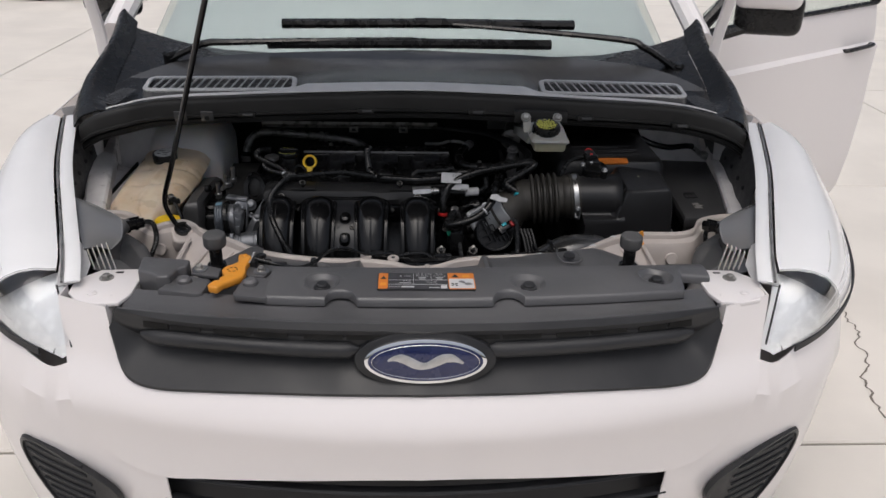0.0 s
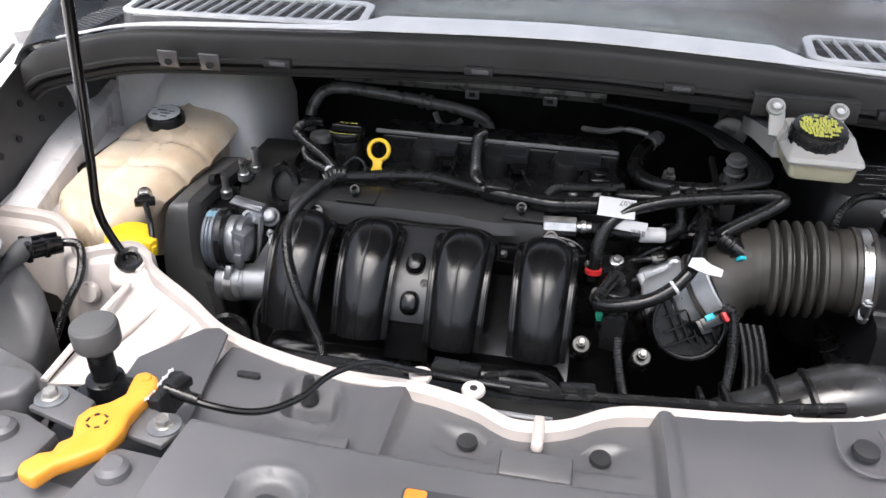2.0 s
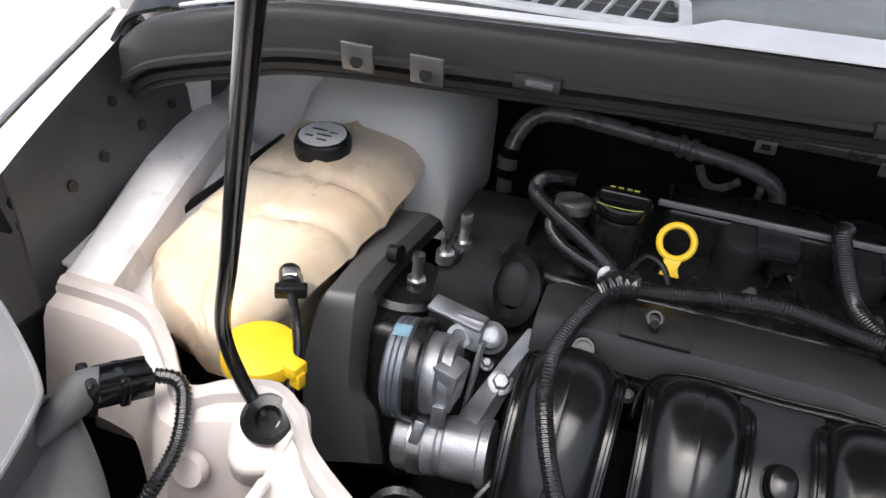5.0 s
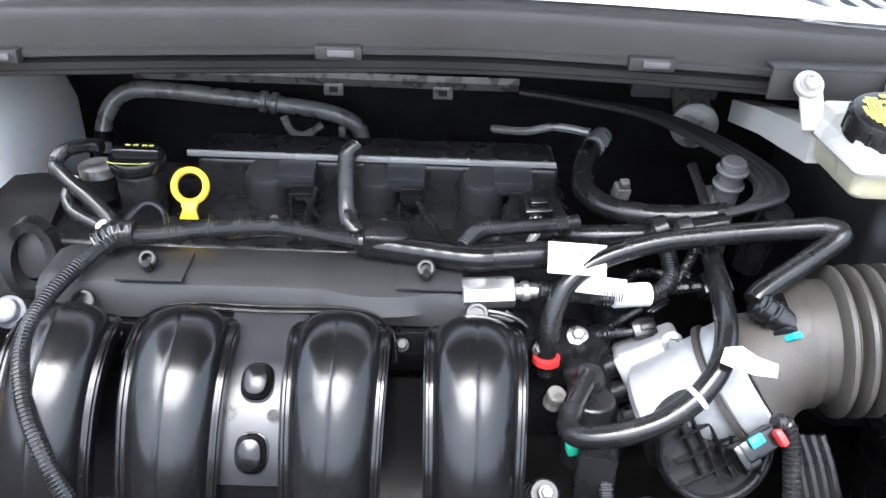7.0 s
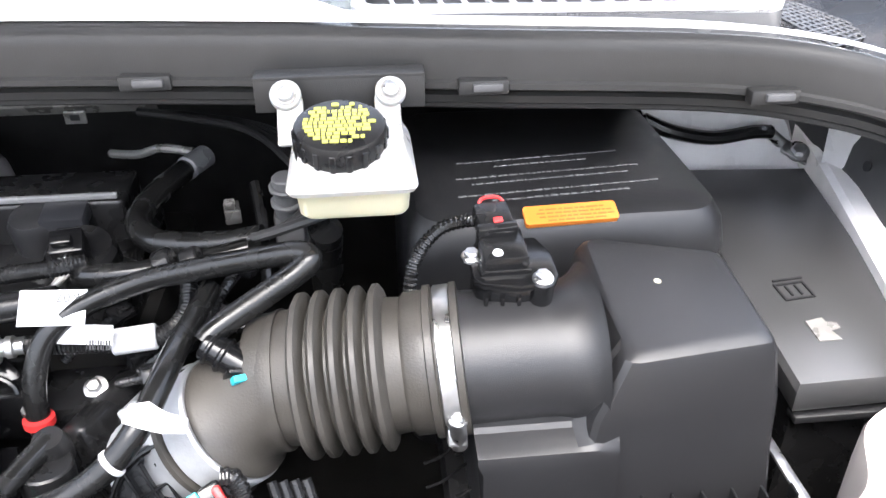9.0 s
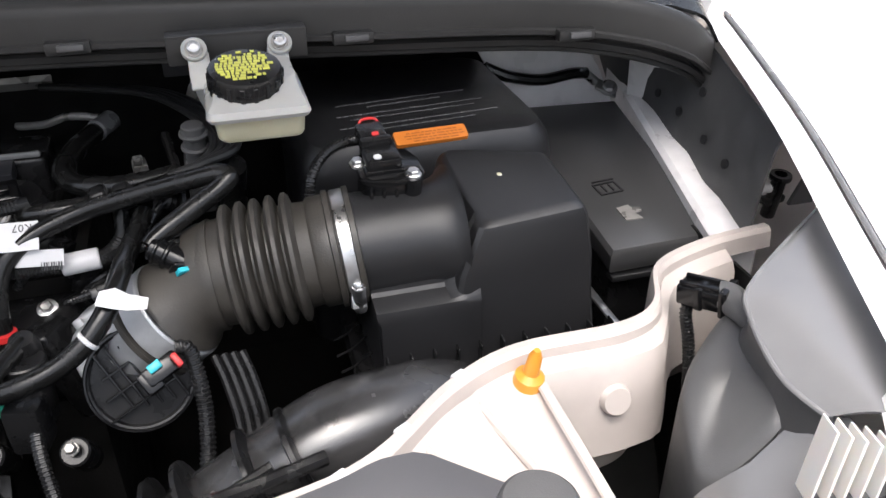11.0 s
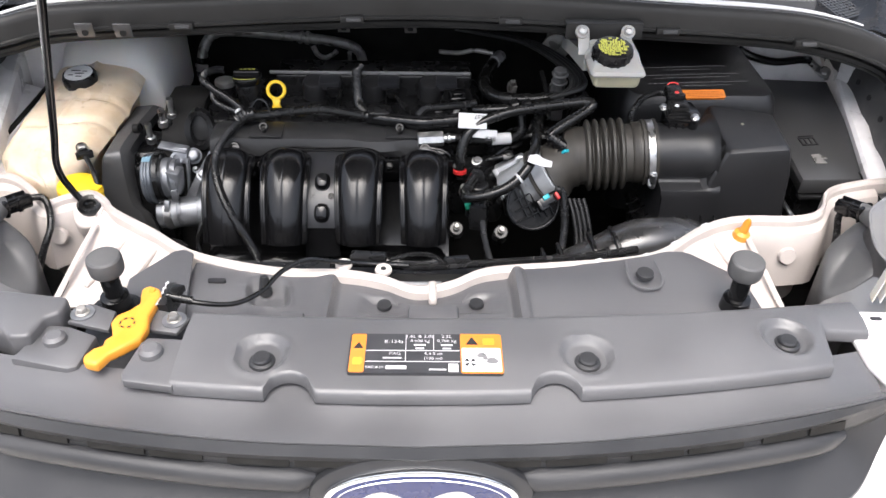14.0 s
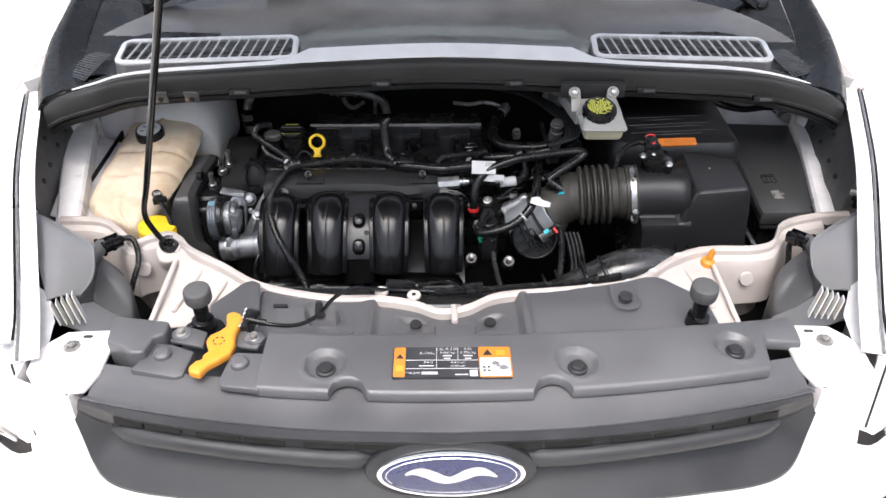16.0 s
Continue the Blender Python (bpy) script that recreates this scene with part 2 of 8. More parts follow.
def lathe(profile, at=(0, 0, 0), axis=(0, 0, 1), seg=24):
    """A turned body: rows of radius and height along the axis; ends are closed."""
    bm = bmesh.new()
    rings = []
    for r, h in profile:
        rings.append([bm.verts.new((r * math.cos(2 * math.pi * k / seg), r * math.sin(2 * math.pi * k / seg), h)) for k in range(seg)] if r > 1e-5 else [bm.verts.new((0, 0, h))])
    for a, b in zip(rings, rings[1:]):
        for k in range(seg):
            if len(a) == 1 and len(b) == 1:
                continue
            if len(a) == 1:
                bm.faces.new((a[0], b[k], b[(k + 1) % seg]))
            elif len(b) == 1:
                bm.faces.new((a[k], a[(k + 1) % seg], b[0]))
            else:
                bm.faces.new((a[k], a[(k + 1) % seg], b[(k + 1) % seg], b[k]))
    for ring in (rings[0], rings[-1]):
        if len(ring) > 1:
            bm.faces.new(ring)
    return moved(bm, frame_to(at, axis))


def rod(a, b, r, seg=16, edge=0.0015):
    a, b = Vector(a), Vector(b)
    n = (b - a).length
    e = min(edge, n / 3, r / 3)
    return lathe([(r - e, 0), (r, e), (r, n - e), (r - e, n)], a, b - a, seg)


def bolt(at, axis=(0, 0, 1), r=0.006, h=0.006, washer=1.6):
    head = lathe([(r, 0), (r, h * 0.8), (r * 0.8, h)], at, axis, 6)
    disc = lathe([(r * washer, -0.001), (r * washer, 0.0012), (r * 1.1, 0.0022)], at, axis, 18)
    return join(disc, head)


def spline(pts, per=6, closed=False):
    """Points of a smooth curve through pts."""
    p = [Vector(q) for q in pts]
    out = []
    n = len(p)
    for i in range(n if closed else n - 1):
        if closed:
            a, b, c, d = p[i - 1], p[i], p[(i + 1) % n], p[(i + 2) % n]
        else:
            a, b, c, d = p[max(i - 1, 0)], p[i], p[i + 1], p[min(i + 2, n - 1)]
        for k in range(per):
            t = k / per
            out.append(0.5 * ((2 * b) + (c - a) * t + (2 * a - 5 * b + 4 * c - d) * t * t + (3 * b - 3 * c + d - a) * t ** 3))
    if not closed:
        out.append(p[-1])
    return out


def tube(pts, r, seg=10, per=6, rib=0.0, depth=0.0, smooth=True, flat=1.0, radii=None):
    """A tube along a curve; rib: the pitch of its rings, depth: how deep they are."""
    line = spline(pts, per) if smooth else [Vector(q) for q in pts]
    if rib:
        dense = spline(line, 4)
        total, marks, acc = 0.0, [dense[0]], 0.0
        for a, b in zip(dense, dense[1:]):
            d = (b - a).length
            total += d
            while acc + rib / 4 <= total:
                acc += rib / 4
                marks.append(a.lerp(b, max(0.0, min(1.0, 1 - (total - acc) / max(d, 1e-9)))))
        line = marks
    bm = bmesh.new()
    up = None
    rings = []
    n = len(line)
    for i, p in enumerate(line):
        d = (line[min(i + 1, n - 1)] - line[max(i - 1, 0)]).normalized()
        if up is None:
            up = Vector((0, 0, 1)) if abs(d.z) < 0.9 else Vector((0, 1, 0))
        side = d.cross(up).normalized()
        up = side.cross(d).normalized()
        rad = r if radii is None else float(r * np.interp(i / (n - 1), np.linspace(0, 1, len(radii)), radii))
        if rib and (i % 4) in (2, 3):
            rad -= depth
        rings.append([bm.verts.new(p + rad * (math.cos(2 * math.pi * k / seg) * side + flat * math.sin(2 * math.pi * k / seg) * up)) for k in range(seg)])
    for a, b in zip(rings, rings[1:]):
        for k in range(seg):
            bm.faces.new((a[k], a[(k + 1) % seg], b[(k + 1) % seg], b[k]))
    bm.faces.new(rings[0])
    bm.faces.new(rings[-1])
    return bm


def plate(outline, z0, z1, r=0.002, m=None, seg=2):
    """A plate from an outline in x and y, with rounded edges."""
    bm = bmesh.new()
    top = [bm.verts.new((x, y, z1)) for x, y in outline]
    bm.faces.new(top)
    got = bmesh.ops.extrude_face_region(bm, geom=bm.faces[:])
    bmesh.ops.translate(bm, vec=(0, 0, z0 - z1), verts=[v for v in got["geom"] if isinstance(v, bmesh.types.BMVert)])
    if r:
        bmesh.ops.recalc_face_normals(bm, faces=bm.faces)
        bmesh.ops.bevel(bm, geom=[e for e in bm.edges if e.calc_face_angle(0) > 0.6], offset=r, segments=seg, affect="EDGES", profile=0.5)
    return moved(bm, m) if m else bm


def loft(rings, closed=True, caps=True):
    bm = bmesh.new()
    made = [[bm.verts.new(p) for p in ring] for ring in rings]
    for a, b in zip(made, made[1:]):
        n = len(a)
        for k in range(n if closed else n - 1):
            bm.faces.new((a[k], a[(k + 1) % n], b[(k + 1) % n], b[k]))
    if caps and closed:
        bm.faces.new(made[0])
        bm.faces.new(made[-1])
    return bm


def sheet(rows, thick=0.003):
    """A sheet through rows of points, given thickness."""
    bm = loft(rows, closed=False, caps=False)
    bmesh.ops.recalc_face_normals(bm, faces=bm.faces)
    bmesh.ops.solidify(bm, geom=bm.faces[:], thickness=thick)
    return bm


def rounded(x0, x1, y0, y1, r, seg=5):
    out = []
    for cx, cy, a0 in ((x1 - r, y1 - r, 0), (x0 + r, y1 - r, 90), (x0 + r, y0 + r, 180), (x1 - r, y0 + r, 270)):
        for k in range(seg + 1):
            a = radians(a0 + 90 * k / seg)
            out.append((cx + r * math.cos(a), cy + r * math.sin(a)))
    return out


def lettering(text, size, m, parent, mat, name="lettering"):
    """A word in the built-in font, laid as a thin raised mesh."""
    cu = bpy.data.curves.new("text", "FONT")
    cu.body, cu.size, cu.align_x, cu.align_y = text, size, "CENTER", "CENTER"
    cu.resolution_u = 2
    tmp = bpy.data.objects.new("text", cu)
    scene.collection.objects.link(tmp)
    me = bpy.data.meshes.new_from_object(tmp.evaluated_get(bpy.context.evaluated_depsgraph_get()))
    bpy.data.objects.remove(tmp)
    bm = bmesh.new()
    bm.from_mesh(me)
    bpy.data.meshes.remove(me)
    return part(name, moved(bm, m), mat, parent)


def curve_at(xs, ys, x):
    """A smooth value between given ones."""
    xs, ys = np.asarray(xs, float), np.asarray(ys, float)
    d = np.gradient(ys, xs)
    i = int(np.clip(np.searchsorted(xs, x) - 1, 0, len(xs) - 2))
    h = xs[i + 1] - xs[i]
    t = np.clip((x - xs[i]) / h, 0, 1)
    return float((2 * t ** 3 - 3 * t * t + 1) * ys[i] + (t ** 3 - 2 * t * t + t) * h * d[i] + (3 * t * t - 2 * t ** 3) * ys[i + 1] + (t ** 3 - t * t) * h * d[i + 1])


# ---- ground ----
ground = solo("ground", box(-60, 60, -60, 60, -0.30, -0.012, 0), M_JOINT, "dark joints between the yard's concrete slabs", "ground", kind="structure")
for ix in range(-3, 3):
    for iy in range(-2, 5):
        x0, y0 = ix * 3.6 + 0.2, iy * 2.37 - 0.49
        bm = box(x0 + 0.006, x0 + 3.594, y0 + 0.006, y0 + 2.364, -0.10, 0.0, 0.006, 1)
        part("slab", bm, M_CONCRETE, ground)
outer = join(box(-60, -10.6, -60, 60, -0.1, 0.0, 0), box(11.0, 60, -60, 60, -0.1, 0.0, 0), box(-10.595, 10.995, -60, -5.24, -0.1, 0.0, 0), box(-10.595, 10.995, 11.37, 60, -0.1, 0.0, 0))
part("far_paving", outer, M_CONCRETE, ground)


def crack(pts, w):
    rows = [[Vector((x - w * (0.4 + random.random()), y, 0.0015)), Vector((x + w * (0.4 + random.random()), y, 0.0015))] for x, y in pts]
    return loft(rows, closed=False, caps=False)


zig, x = [], 1.60
for k in range(60):
    x += random.uniform(-0.02, 0.024)
    zig.append((x, 1.95 + 0.02 * k))
part("crack", crack(zig, 0.004), M_JOINT, ground)

# ---- the car's outer body ----
car = thing("car", (0, 2.2, 0), "white compact SUV with its hood propped open", "car")
PLAN_X = [0, 0.2, 0.4, 0.56, 0.7, 0.8, 0.88, 0.942, 0.985]
PLAN_Y = [1.052, 1.063, 1.097, 1.14, 1.19, 1.245, 1.32, 1.43, 1.60]
LEAN_Z = [0.25, 0.45, 0.55, 0.65, 0.70, 0.725, 0.745, 0.765, 0.80, 0.823, 0.93, 1.0]
LEAN_Y = [0.03, -0.02, -0.040, -0.052, -0.060, -0.066, -0.070, -0.068, -0.050, -0.035, 0.0, 0.03]


def front(x, z, out=0.0):
    """A point on the car's front skin."""
    return Vector((x, curve_at(PLAN_X, PLAN_Y, abs(x)) + curve_at(LEAN_Z, LEAN_Y, z) - out, z))


# grille opening's edge and the panel's lower edge, from the middle outwards (x, z)
EDGE_IN = [(0, 0.822), (0.14, 0.821), (0.26, 0.818), (0.38, 0.811), (0.47, 0.805), (0.52, 0.809), (0.545, 0.828), (0.560, 0.872), (0.573, 0.930)]
EDGE_OUT = [(0, 0.645), (0.14, 0.641), (0.27, 0.629), (0.40, 0.612), (0.50, 0.598), (0.585, 0.630), (0.635, 0.720), (0.655, 0.815), (0.668, 0.936)]
half_in, half_out = [[(p.x, p.y) for p in spline([(a, b, 0) for a, b in e], 5)] for e in (EDGE_IN, EDGE_OUT)]


def front_panel():
    rows = []
    for k in range(17):
        t = k / 16
        row = []
        for sgn in (-1, 1):
            seq = [(sgn * ((1 - t) * a + t * c), (1 - t) * b + t * d) for (a, b), (c, d) in zip(half_in, half_out)]
            row += [front(u, v) for u, v in (reversed(seq) if sgn < 0 else seq[1:])]
        if k == 0:
            rows.append([p + Vector((0, 0.04, 0.004)) for p in row])
        rows.append(row)
        if k == 16:
            rows.append([p + Vector((0, 0.04, 0.0)) for p in row])
    return sheet(rows, 0.003)


front_bumper = part("front_bumper", front_panel(), M_PAINT, car, "white painted bumper panel round the grille")


def corner_panel(sgn):
    """The bumper's corner below a headlamp, round to the front wheel."""
    top = [(0.49, 0.612), (0.565, 0.645), (0.615, 0.735), (0.640, 0.815), (0.70, 0.806), (0.80, 0.838), (0.88, 0.858), (0.942, 0.874), (0.984, 0.892)]
    top = [(p.x, p.y) for p in spline([(a, b, 0) for a, b in top], 5)]
    rows = []
    for k in range(10):
        t = k / 9
        rows.append([front(sgn * x, (1 - t) * z + t * 0.28, 0.010 * math.sin(math.pi * t) * min(1.0, max(0.0, (x - 0.66) / 0.1)) - 0.0005 - 0.010 * (1 - min(1.0, max(0.0, (x - 0.50) / 0.18)))) for x, z in top])
    bm = sheet(rows, 0.003)
    return bm


for sgn in (-1, 1):
    part("bumper_corner", corner_panel(sgn), M_PAINT, car, "white painted bumper corner")

# lower air intake
lower = sheet([[Vector((x, 1.10 + 0.25 * x * x, z)) for x in np.linspace(-0.52, 0.52, 21)] for z in (0.66, 0.5, 0.3)], 0.01)
intake = part("lower_intake", lower, M_GRILLE, car, "black lower air intake")
for z in (0.58, 0.52, 0.46, 0.40):
    part("slat", tube([(x, 1.045 + 0.25 * x * x, z) for x in np.linspace(-0.5, 0.5, 9)], 0.012, 8, 2, flat=0.5), M_GRILLE, intake)


def fog_panel(sgn):
    outline = [(0.592, 0.49), (0.604, 0.548), (0.68, 0.596), (0.758, 0.622), (0.800, 0.612), (0.806, 0.56), (0.770, 0.46), (0.725, 0.40), (0.645, 0.41)]
    edge = [(p.x, p.y) for p in spline([(a, b, 0) for a, b in outline], 4, True)]
    cx, cz = 0.71, 0.52
    rings = []
    for s, out in ((1.0, 0.002), (0.99, 0.018), (0.93, 0.018), (0.90, 0.012), (0.55, 0.012), (0.02, 0.012)):
        rings.append([front(sgn * (cx + s * (x - cx)), cz + s * (z - cz), out) for x, z in edge])
    return loft(rings, caps=True)


for sgn in (-1, 1):
    fog = part("fog_lamp_bezel", fog_panel(sgn), M_GRILLE, car, "textured black plastic fog lamp surround")
    for k in range(7):
        b = 0.445 + 0.024 * k
        lo, hi = 0.625 + 0.010 * max(0, 4 - k) * 0.6 + 0.006 * k, 0.752 + 0.008 * min(k, 5)
        part("rib", tube([front(sgn * (lo + (hi - lo) * q), b + 0.020 * q, 0.013) for q in np.linspace(0, 1, 5)], 0.0034, 6, 2), M_GRILLE, fog)

# ---- grille ----
grille = thing("grille", (0, 1.1, 0.82), "charcoal plastic upper grille with two horizontal bars", "grille")
back = sheet([[front(s, z, -0.06) for s in np.linspace(-0.53, 0.53, 29)] for z in (0.82, 0.86, 0.92)], 0.004)
part("backing", back, M_BLACK, grille)
FACE = [(0.0, 0.003), (0.07, 0.006), (0.13, 0.001), (0.19, -0.005), (0.30, -0.007), (0.36, -0.010), (0.45, -0.020), (0.56, -0.032), (0.64, -0.028), (0.76, -0.014), (0.88, -0.003), (0.97, 0.004), (1.0, 0.001)]
edge_half = half_in[:38]
rows = []
for t, out in FACE:
    row = []
    for sgn in (-1, 1):
        n = len(edge_half)
        seq = []
        for k, (bx, bz) in enumerate(edge_half):
            tx = 0.553 * (k / (n - 1)) ** 0.92
            tz = 0.944 - 0.012 * (tx / 0.55) ** 2
            deep = min(1.0, (tz - bz) / 0.115)
            u, v = tx + (bx - 0.002 - tx) * t, tz + (bz + 0.001 - tz) * t
            seq.append(front(sgn * u, v, out * deep ** 2))
        row += list(reversed(seq)) if sgn < 0 else seq[1:]
    rows.append(row)
part("face", sheet(rows, 0.004), M_GRILLE, grille, "smooth charcoal grille moulding", angle=28)
for sgn in (-1, 1):
    rings = []
    for x in np.linspace(0.112, 0.508, 22):
        q = min(1.0, (x - 0.108) / 0.02, (0.512 - x) / 0.03)
        h = 0.0150 * math.sqrt(max(0.05, q))
        c = front(sgn * x, 0.8965 - 0.008 * (x / 0.5) ** 2, -0.004)
        rings.append([c + Vector((0, -0.016 * q * max(0.0, math.cos(a)) + 0.012 * (math.cos(a) < 0), h * math.sin(a))) for a in [2 * math.pi * k / 14 for k in range(14)]])
    part("bar", loft(rings), M_GRILLE, grille, "rounded horizontal bar", angle=50)
    for a, b in ((0.062, 0.134), (0.140, 0.208), (0.236, 0.296), (0.302, 0.368), (0.392, 0.446), (0.452, 0.498)):
        rows = [[front(sgn * u, w - 0.011 * (u / 0.5) ** 2, 0.0005) for u in np.linspace(a, b, 5)] for w in (0.9175, 0.9285)]
        part("slot", sheet(rows, 0.003), M_DARK, grille, "dark narrow slot")

emblem = thing("emblem", (0.004, 1.03, 0.84), "blue oval badge with a chrome rim on the grille", "badge")
tilt = pose(0.004, 1.034, 0.884, 78, 0, 0)


def oval(a, b, h0, h1, r):
    return moved(plate([(a * math.cos(2 * math.pi * k / 56), b * math.sin(2 * math.pi * k / 56)) for k in range(56)], h0, h1, r), tilt)


part("housing", oval(0.125, 0.055, -0.03, -0.002, 0.006), M_GRILLE, emblem, "charcoal plastic boss")
part("rim", oval(0.108, 0.0420, -0.004, 0.006, 0.004), M_CHROME, emblem, "chrome rim")
part("field", oval(0.1005, 0.0355, 0.004, 0.0072, 0.001), M_BLUE, emblem, "blue enamel field")
part("inner_line", join(*[moved(tube([(0.094 * math.cos(2 * math.pi * k / 48), 0.031 * math.sin(2 * math.pi * k / 48), 0.0072) for k in range(49)], 0.0007, 5, 1, smooth=False), tilt)]), M_CHROME, emblem)
wave = [(-0.066 + 0.132 * q, 0.0075 * math.sin(2 * math.pi * (1.5 * q + 0.05)), 0.0074) for q in np.linspace(0, 1, 60)]
part("wave", moved(tube(wave, 0.0085, 8, 1, smooth=False, flat=0.12, radii=[0.2, 0.9, 1.0, 0.7, 1.0, 0.9, 0.2]), tilt), M_STEEL, emblem, "plain silver wave")

# ---- headlamps, fenders ----
LAMP_IN = [(0.658, 1.148, 0.845), (0.690, 1.205, 0.945), (0.720, 1.30, 0.965), (0.790, 1.48, 0.985), (0.865, 1.68, 1.010), (0.925, 1.88, 1.035), (0.945, 1.955, 1.045)]
LAMP_OUT = [(0.690, 1.145, 0.832), (0.80, 1.203, 0.858), (0.910, 1.325, 0.884), (0.978, 1.49, 0.910), (1.014, 1.67, 0.943), (1.014, 1.85, 1.000), (0.984, 1.958, 1.038)]


def lamp_rows(sgn, n=7, puff=0.045, shift=0.0):
    a, b = spline(LAMP_IN, 5), spline(LAMP_OUT, 5)
    rows = []
    for k in range(n):
        t = k / (n - 1)
        row = []
        for p, q in zip(a, b):
            c = p.lerp(q, t) + Vector((0.35, -0.45, 0.82)).normalized() * (puff * math.sin(math.pi * t) ** 0.8 * min(1, (q - p).length / 0.12) - shift)
            row.append(Vector((sgn * c.x, c.y, c.z)))
        rows.append(row)
    return rows


for sgn in (-1, 1):
    lamp = thing("headlamp", (sgn * 0.8, 1.5, 0.80), "large swept-back clear headlamp with a bright reflector", "headlamp", "headlamps")
    shell = lamp_rows(sgn)
    lens = part("lens", sheet([r[:8] for r in shell], 0.003), M_LENS, lamp, "clear lens")
    lens.visible_shadow = False
    # clear lens in life; the sky's glare on it is painted as solid white
    part("upper_lens", sheet([r[7:] for r in lamp_rows(sgn, 7, 0.045, 0.0008)], 0.003), M_GLARE_FLANGE, lamp, "upper lens coloured white for sky glare")
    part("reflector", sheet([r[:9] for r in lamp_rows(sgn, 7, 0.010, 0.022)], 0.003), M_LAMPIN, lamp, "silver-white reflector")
    guide = lamp_rows(sgn, 13, 0.045, -0.0004)
    for k, a, b in ((9, 4, 15), (10, 4, 13), (6, 8, 14)):
        part("light_guide", tube(guide[k][a:b], 0.0016, 6, 2), M_VENT, lamp, "grey light guide line")
    edge = spline([(sgn * (p[0] - 0.010), p[1], p[2] + 0.004) for p in LAMP_IN[1:]], 5)
    part("seal", tube(edge, 0.0026, 8, 1, smooth=False), M_HLBACK, lamp, "dark rubber edge strip")
    edge = spline([(sgn * (p[0] - 0.028), p[1] + 0.004, p[2] + 0.002) for p in LAMP_IN[1:]], 5)
    part("edge_flange", tube(edge, 0.014, 8, 1, smooth=False, flat=0.2), M_GLARE_FLANGE, lamp, "pale lens flange")
    rows = [[Vector((sgn * x, y, z)) for x, y, z in r] for r in (((0.688, 1.200, 0.942), (0.712, 1.290, 0.958), (0.748, 1.385, 0.966)), ((0.672, 1.222, 0.937), (0.690, 1.305, 0.943), (0.722, 1.385, 0.957)), ((0.656, 1.250, 0.928), (0.668, 1.318, 0.930), (0.698, 1.375, 0.946)))]
    part("edge_panel", sheet(rows, 0.003), M_PAPER, lamp, "pale edge panel beside the bracket")
    low = spline([(sgn * p[0], p[1], p[2]) for p in LAMP_OUT[:5]], 6)[2:]
    rows = [[p + Vector((sgn * 0.004, -0.006, dz)) for p in low] for dz in (-0.002, -0.009, -0.016)]
    part("lower_trim", sheet(rows, 0.004), M_GRILLE, lamp, "black band below the lens")
    rise = spline([(sgn * (p[0] - 0.002), p[1] - 0.004, p[2]) for p in LAMP_IN[:2]], 4)
    part("inner_trim", tube(rise, 0.0020, 8, 1, smooth=False), M_GRILLE, lamp, "dark line beside the bumper")
    lamp.location.x += 0.010

for sgn in (-1, 1):
    # the wing: inner ledge, shoulder and side
    rows = []
    for y, ze, xs in ((1.50, 0.890, 0.978), (1.62, 0.927, 1.002), (1.75, 0.968, 1.010), (1.9, 1.014, 1.002), (1.97, 1.040, 0.985), (2.2, 1.055, 0.982), (2.5, 1.065, 0.98), (2.8, 1.07, 0.98)):
        rows.append([Vector((sgn * x, y, z)) for x, z in ((xs - 0.012, ze), (xs, ze - 0.02), (xs + 0.012, ze - 0.09), (xs + 0.014, ze - 0.25), (xs + 0.004, 0.45), (xs - 0.01, 0.30))])
    fender = part("fender", sheet(rows, 0.003), M_PAINT, car, "white front wing")
    rows = []
    for y, zo in ((1.965, 1.045), (2.2, 1.058), (2.5, 1.068), (2.8, 1.072)):
        rows.append([Vector((sgn * x, y, zo + dz)) for x, dz in ((0.975, -0.012), (0.960, 0.0), (0.938, -0.004), (0.922, -0.022), (0.905, -0.030))])
    part("fender_ledge", sheet(rows, 0.002), M_BAYWHITE, fender, "bare wing ledge beside the bay")

# front wheels
for sgn in (-1, 1):
    wheel = part("wheel", lathe([(0.10, -0.02), (0.21, -0.06), (0.225, 0.0), (0.225, 0.20)], (sgn * 0.90, 2.05, 0.345), (-sgn, 0, 0), 36), M_ALU, car, "alloy front wheel")
    part("tyre", lathe([(0.22, 0.0), (0.29, -0.02), (0.335, 0.0), (0.345, 0.05), (0.345, 0.15), (0.335, 0.20), (0.29, 0.22), (0.22, 0.20)], (sgn * 0.90, 2.05, 0.345), (-sgn, 0, 0), 40), M_TYRE, wheel, "black tyre")

# ---- cowl, wipers, windscreen ----
cowl = thing("scuttle_cover", (0, 2.1, 1.0), "black plastic cowl panel with two slotted vents under the windscreen", "cowl panel")
LIP = [(-0.865, 1.885, 1.042), (-0.815, 1.865, 1.073), (-0.74, 1.872, 1.093), (-0.66, 1.90, 1.103), (-0.45, 1.915, 1.112), (-0.25, 1.935, 1.116), (0, 1.95, 1.119), (0.25, 1.935, 1.116), (0.45, 1.915, 1.112), (0.66, 1.90, 1.105), (0.76, 1.872, 1.096), (0.835, 1.865, 1.073), (0.885, 1.885, 1.042)]
lip = spline(LIP, 5)
rows = []
for dy, dz in ((0.010, 0.0018), (0.014, 0.003), (0.06, 0.010), (0.12, 0.012), (0.17, 0.0), (0.24, -0.006), (0.34, 0.006), (0.42, 0.03)):
    well = 0.020 if 0.05 < dy < 0.3 else 0.0
    rows.append([p + Vector((0, dy * (1 - 0.55 * (abs(p.x) / 0.88) ** 6) if dy > 0.02 else dy, dz - well / (1 + math.exp((0.33 - abs(p.x)) / 0.006)))) for p in lip])
part("deck", sheet(rows, 0.004), M_SEAL, cowl, "glossy dusty black plastic deck, greyed for its sky sheen", angle=40)
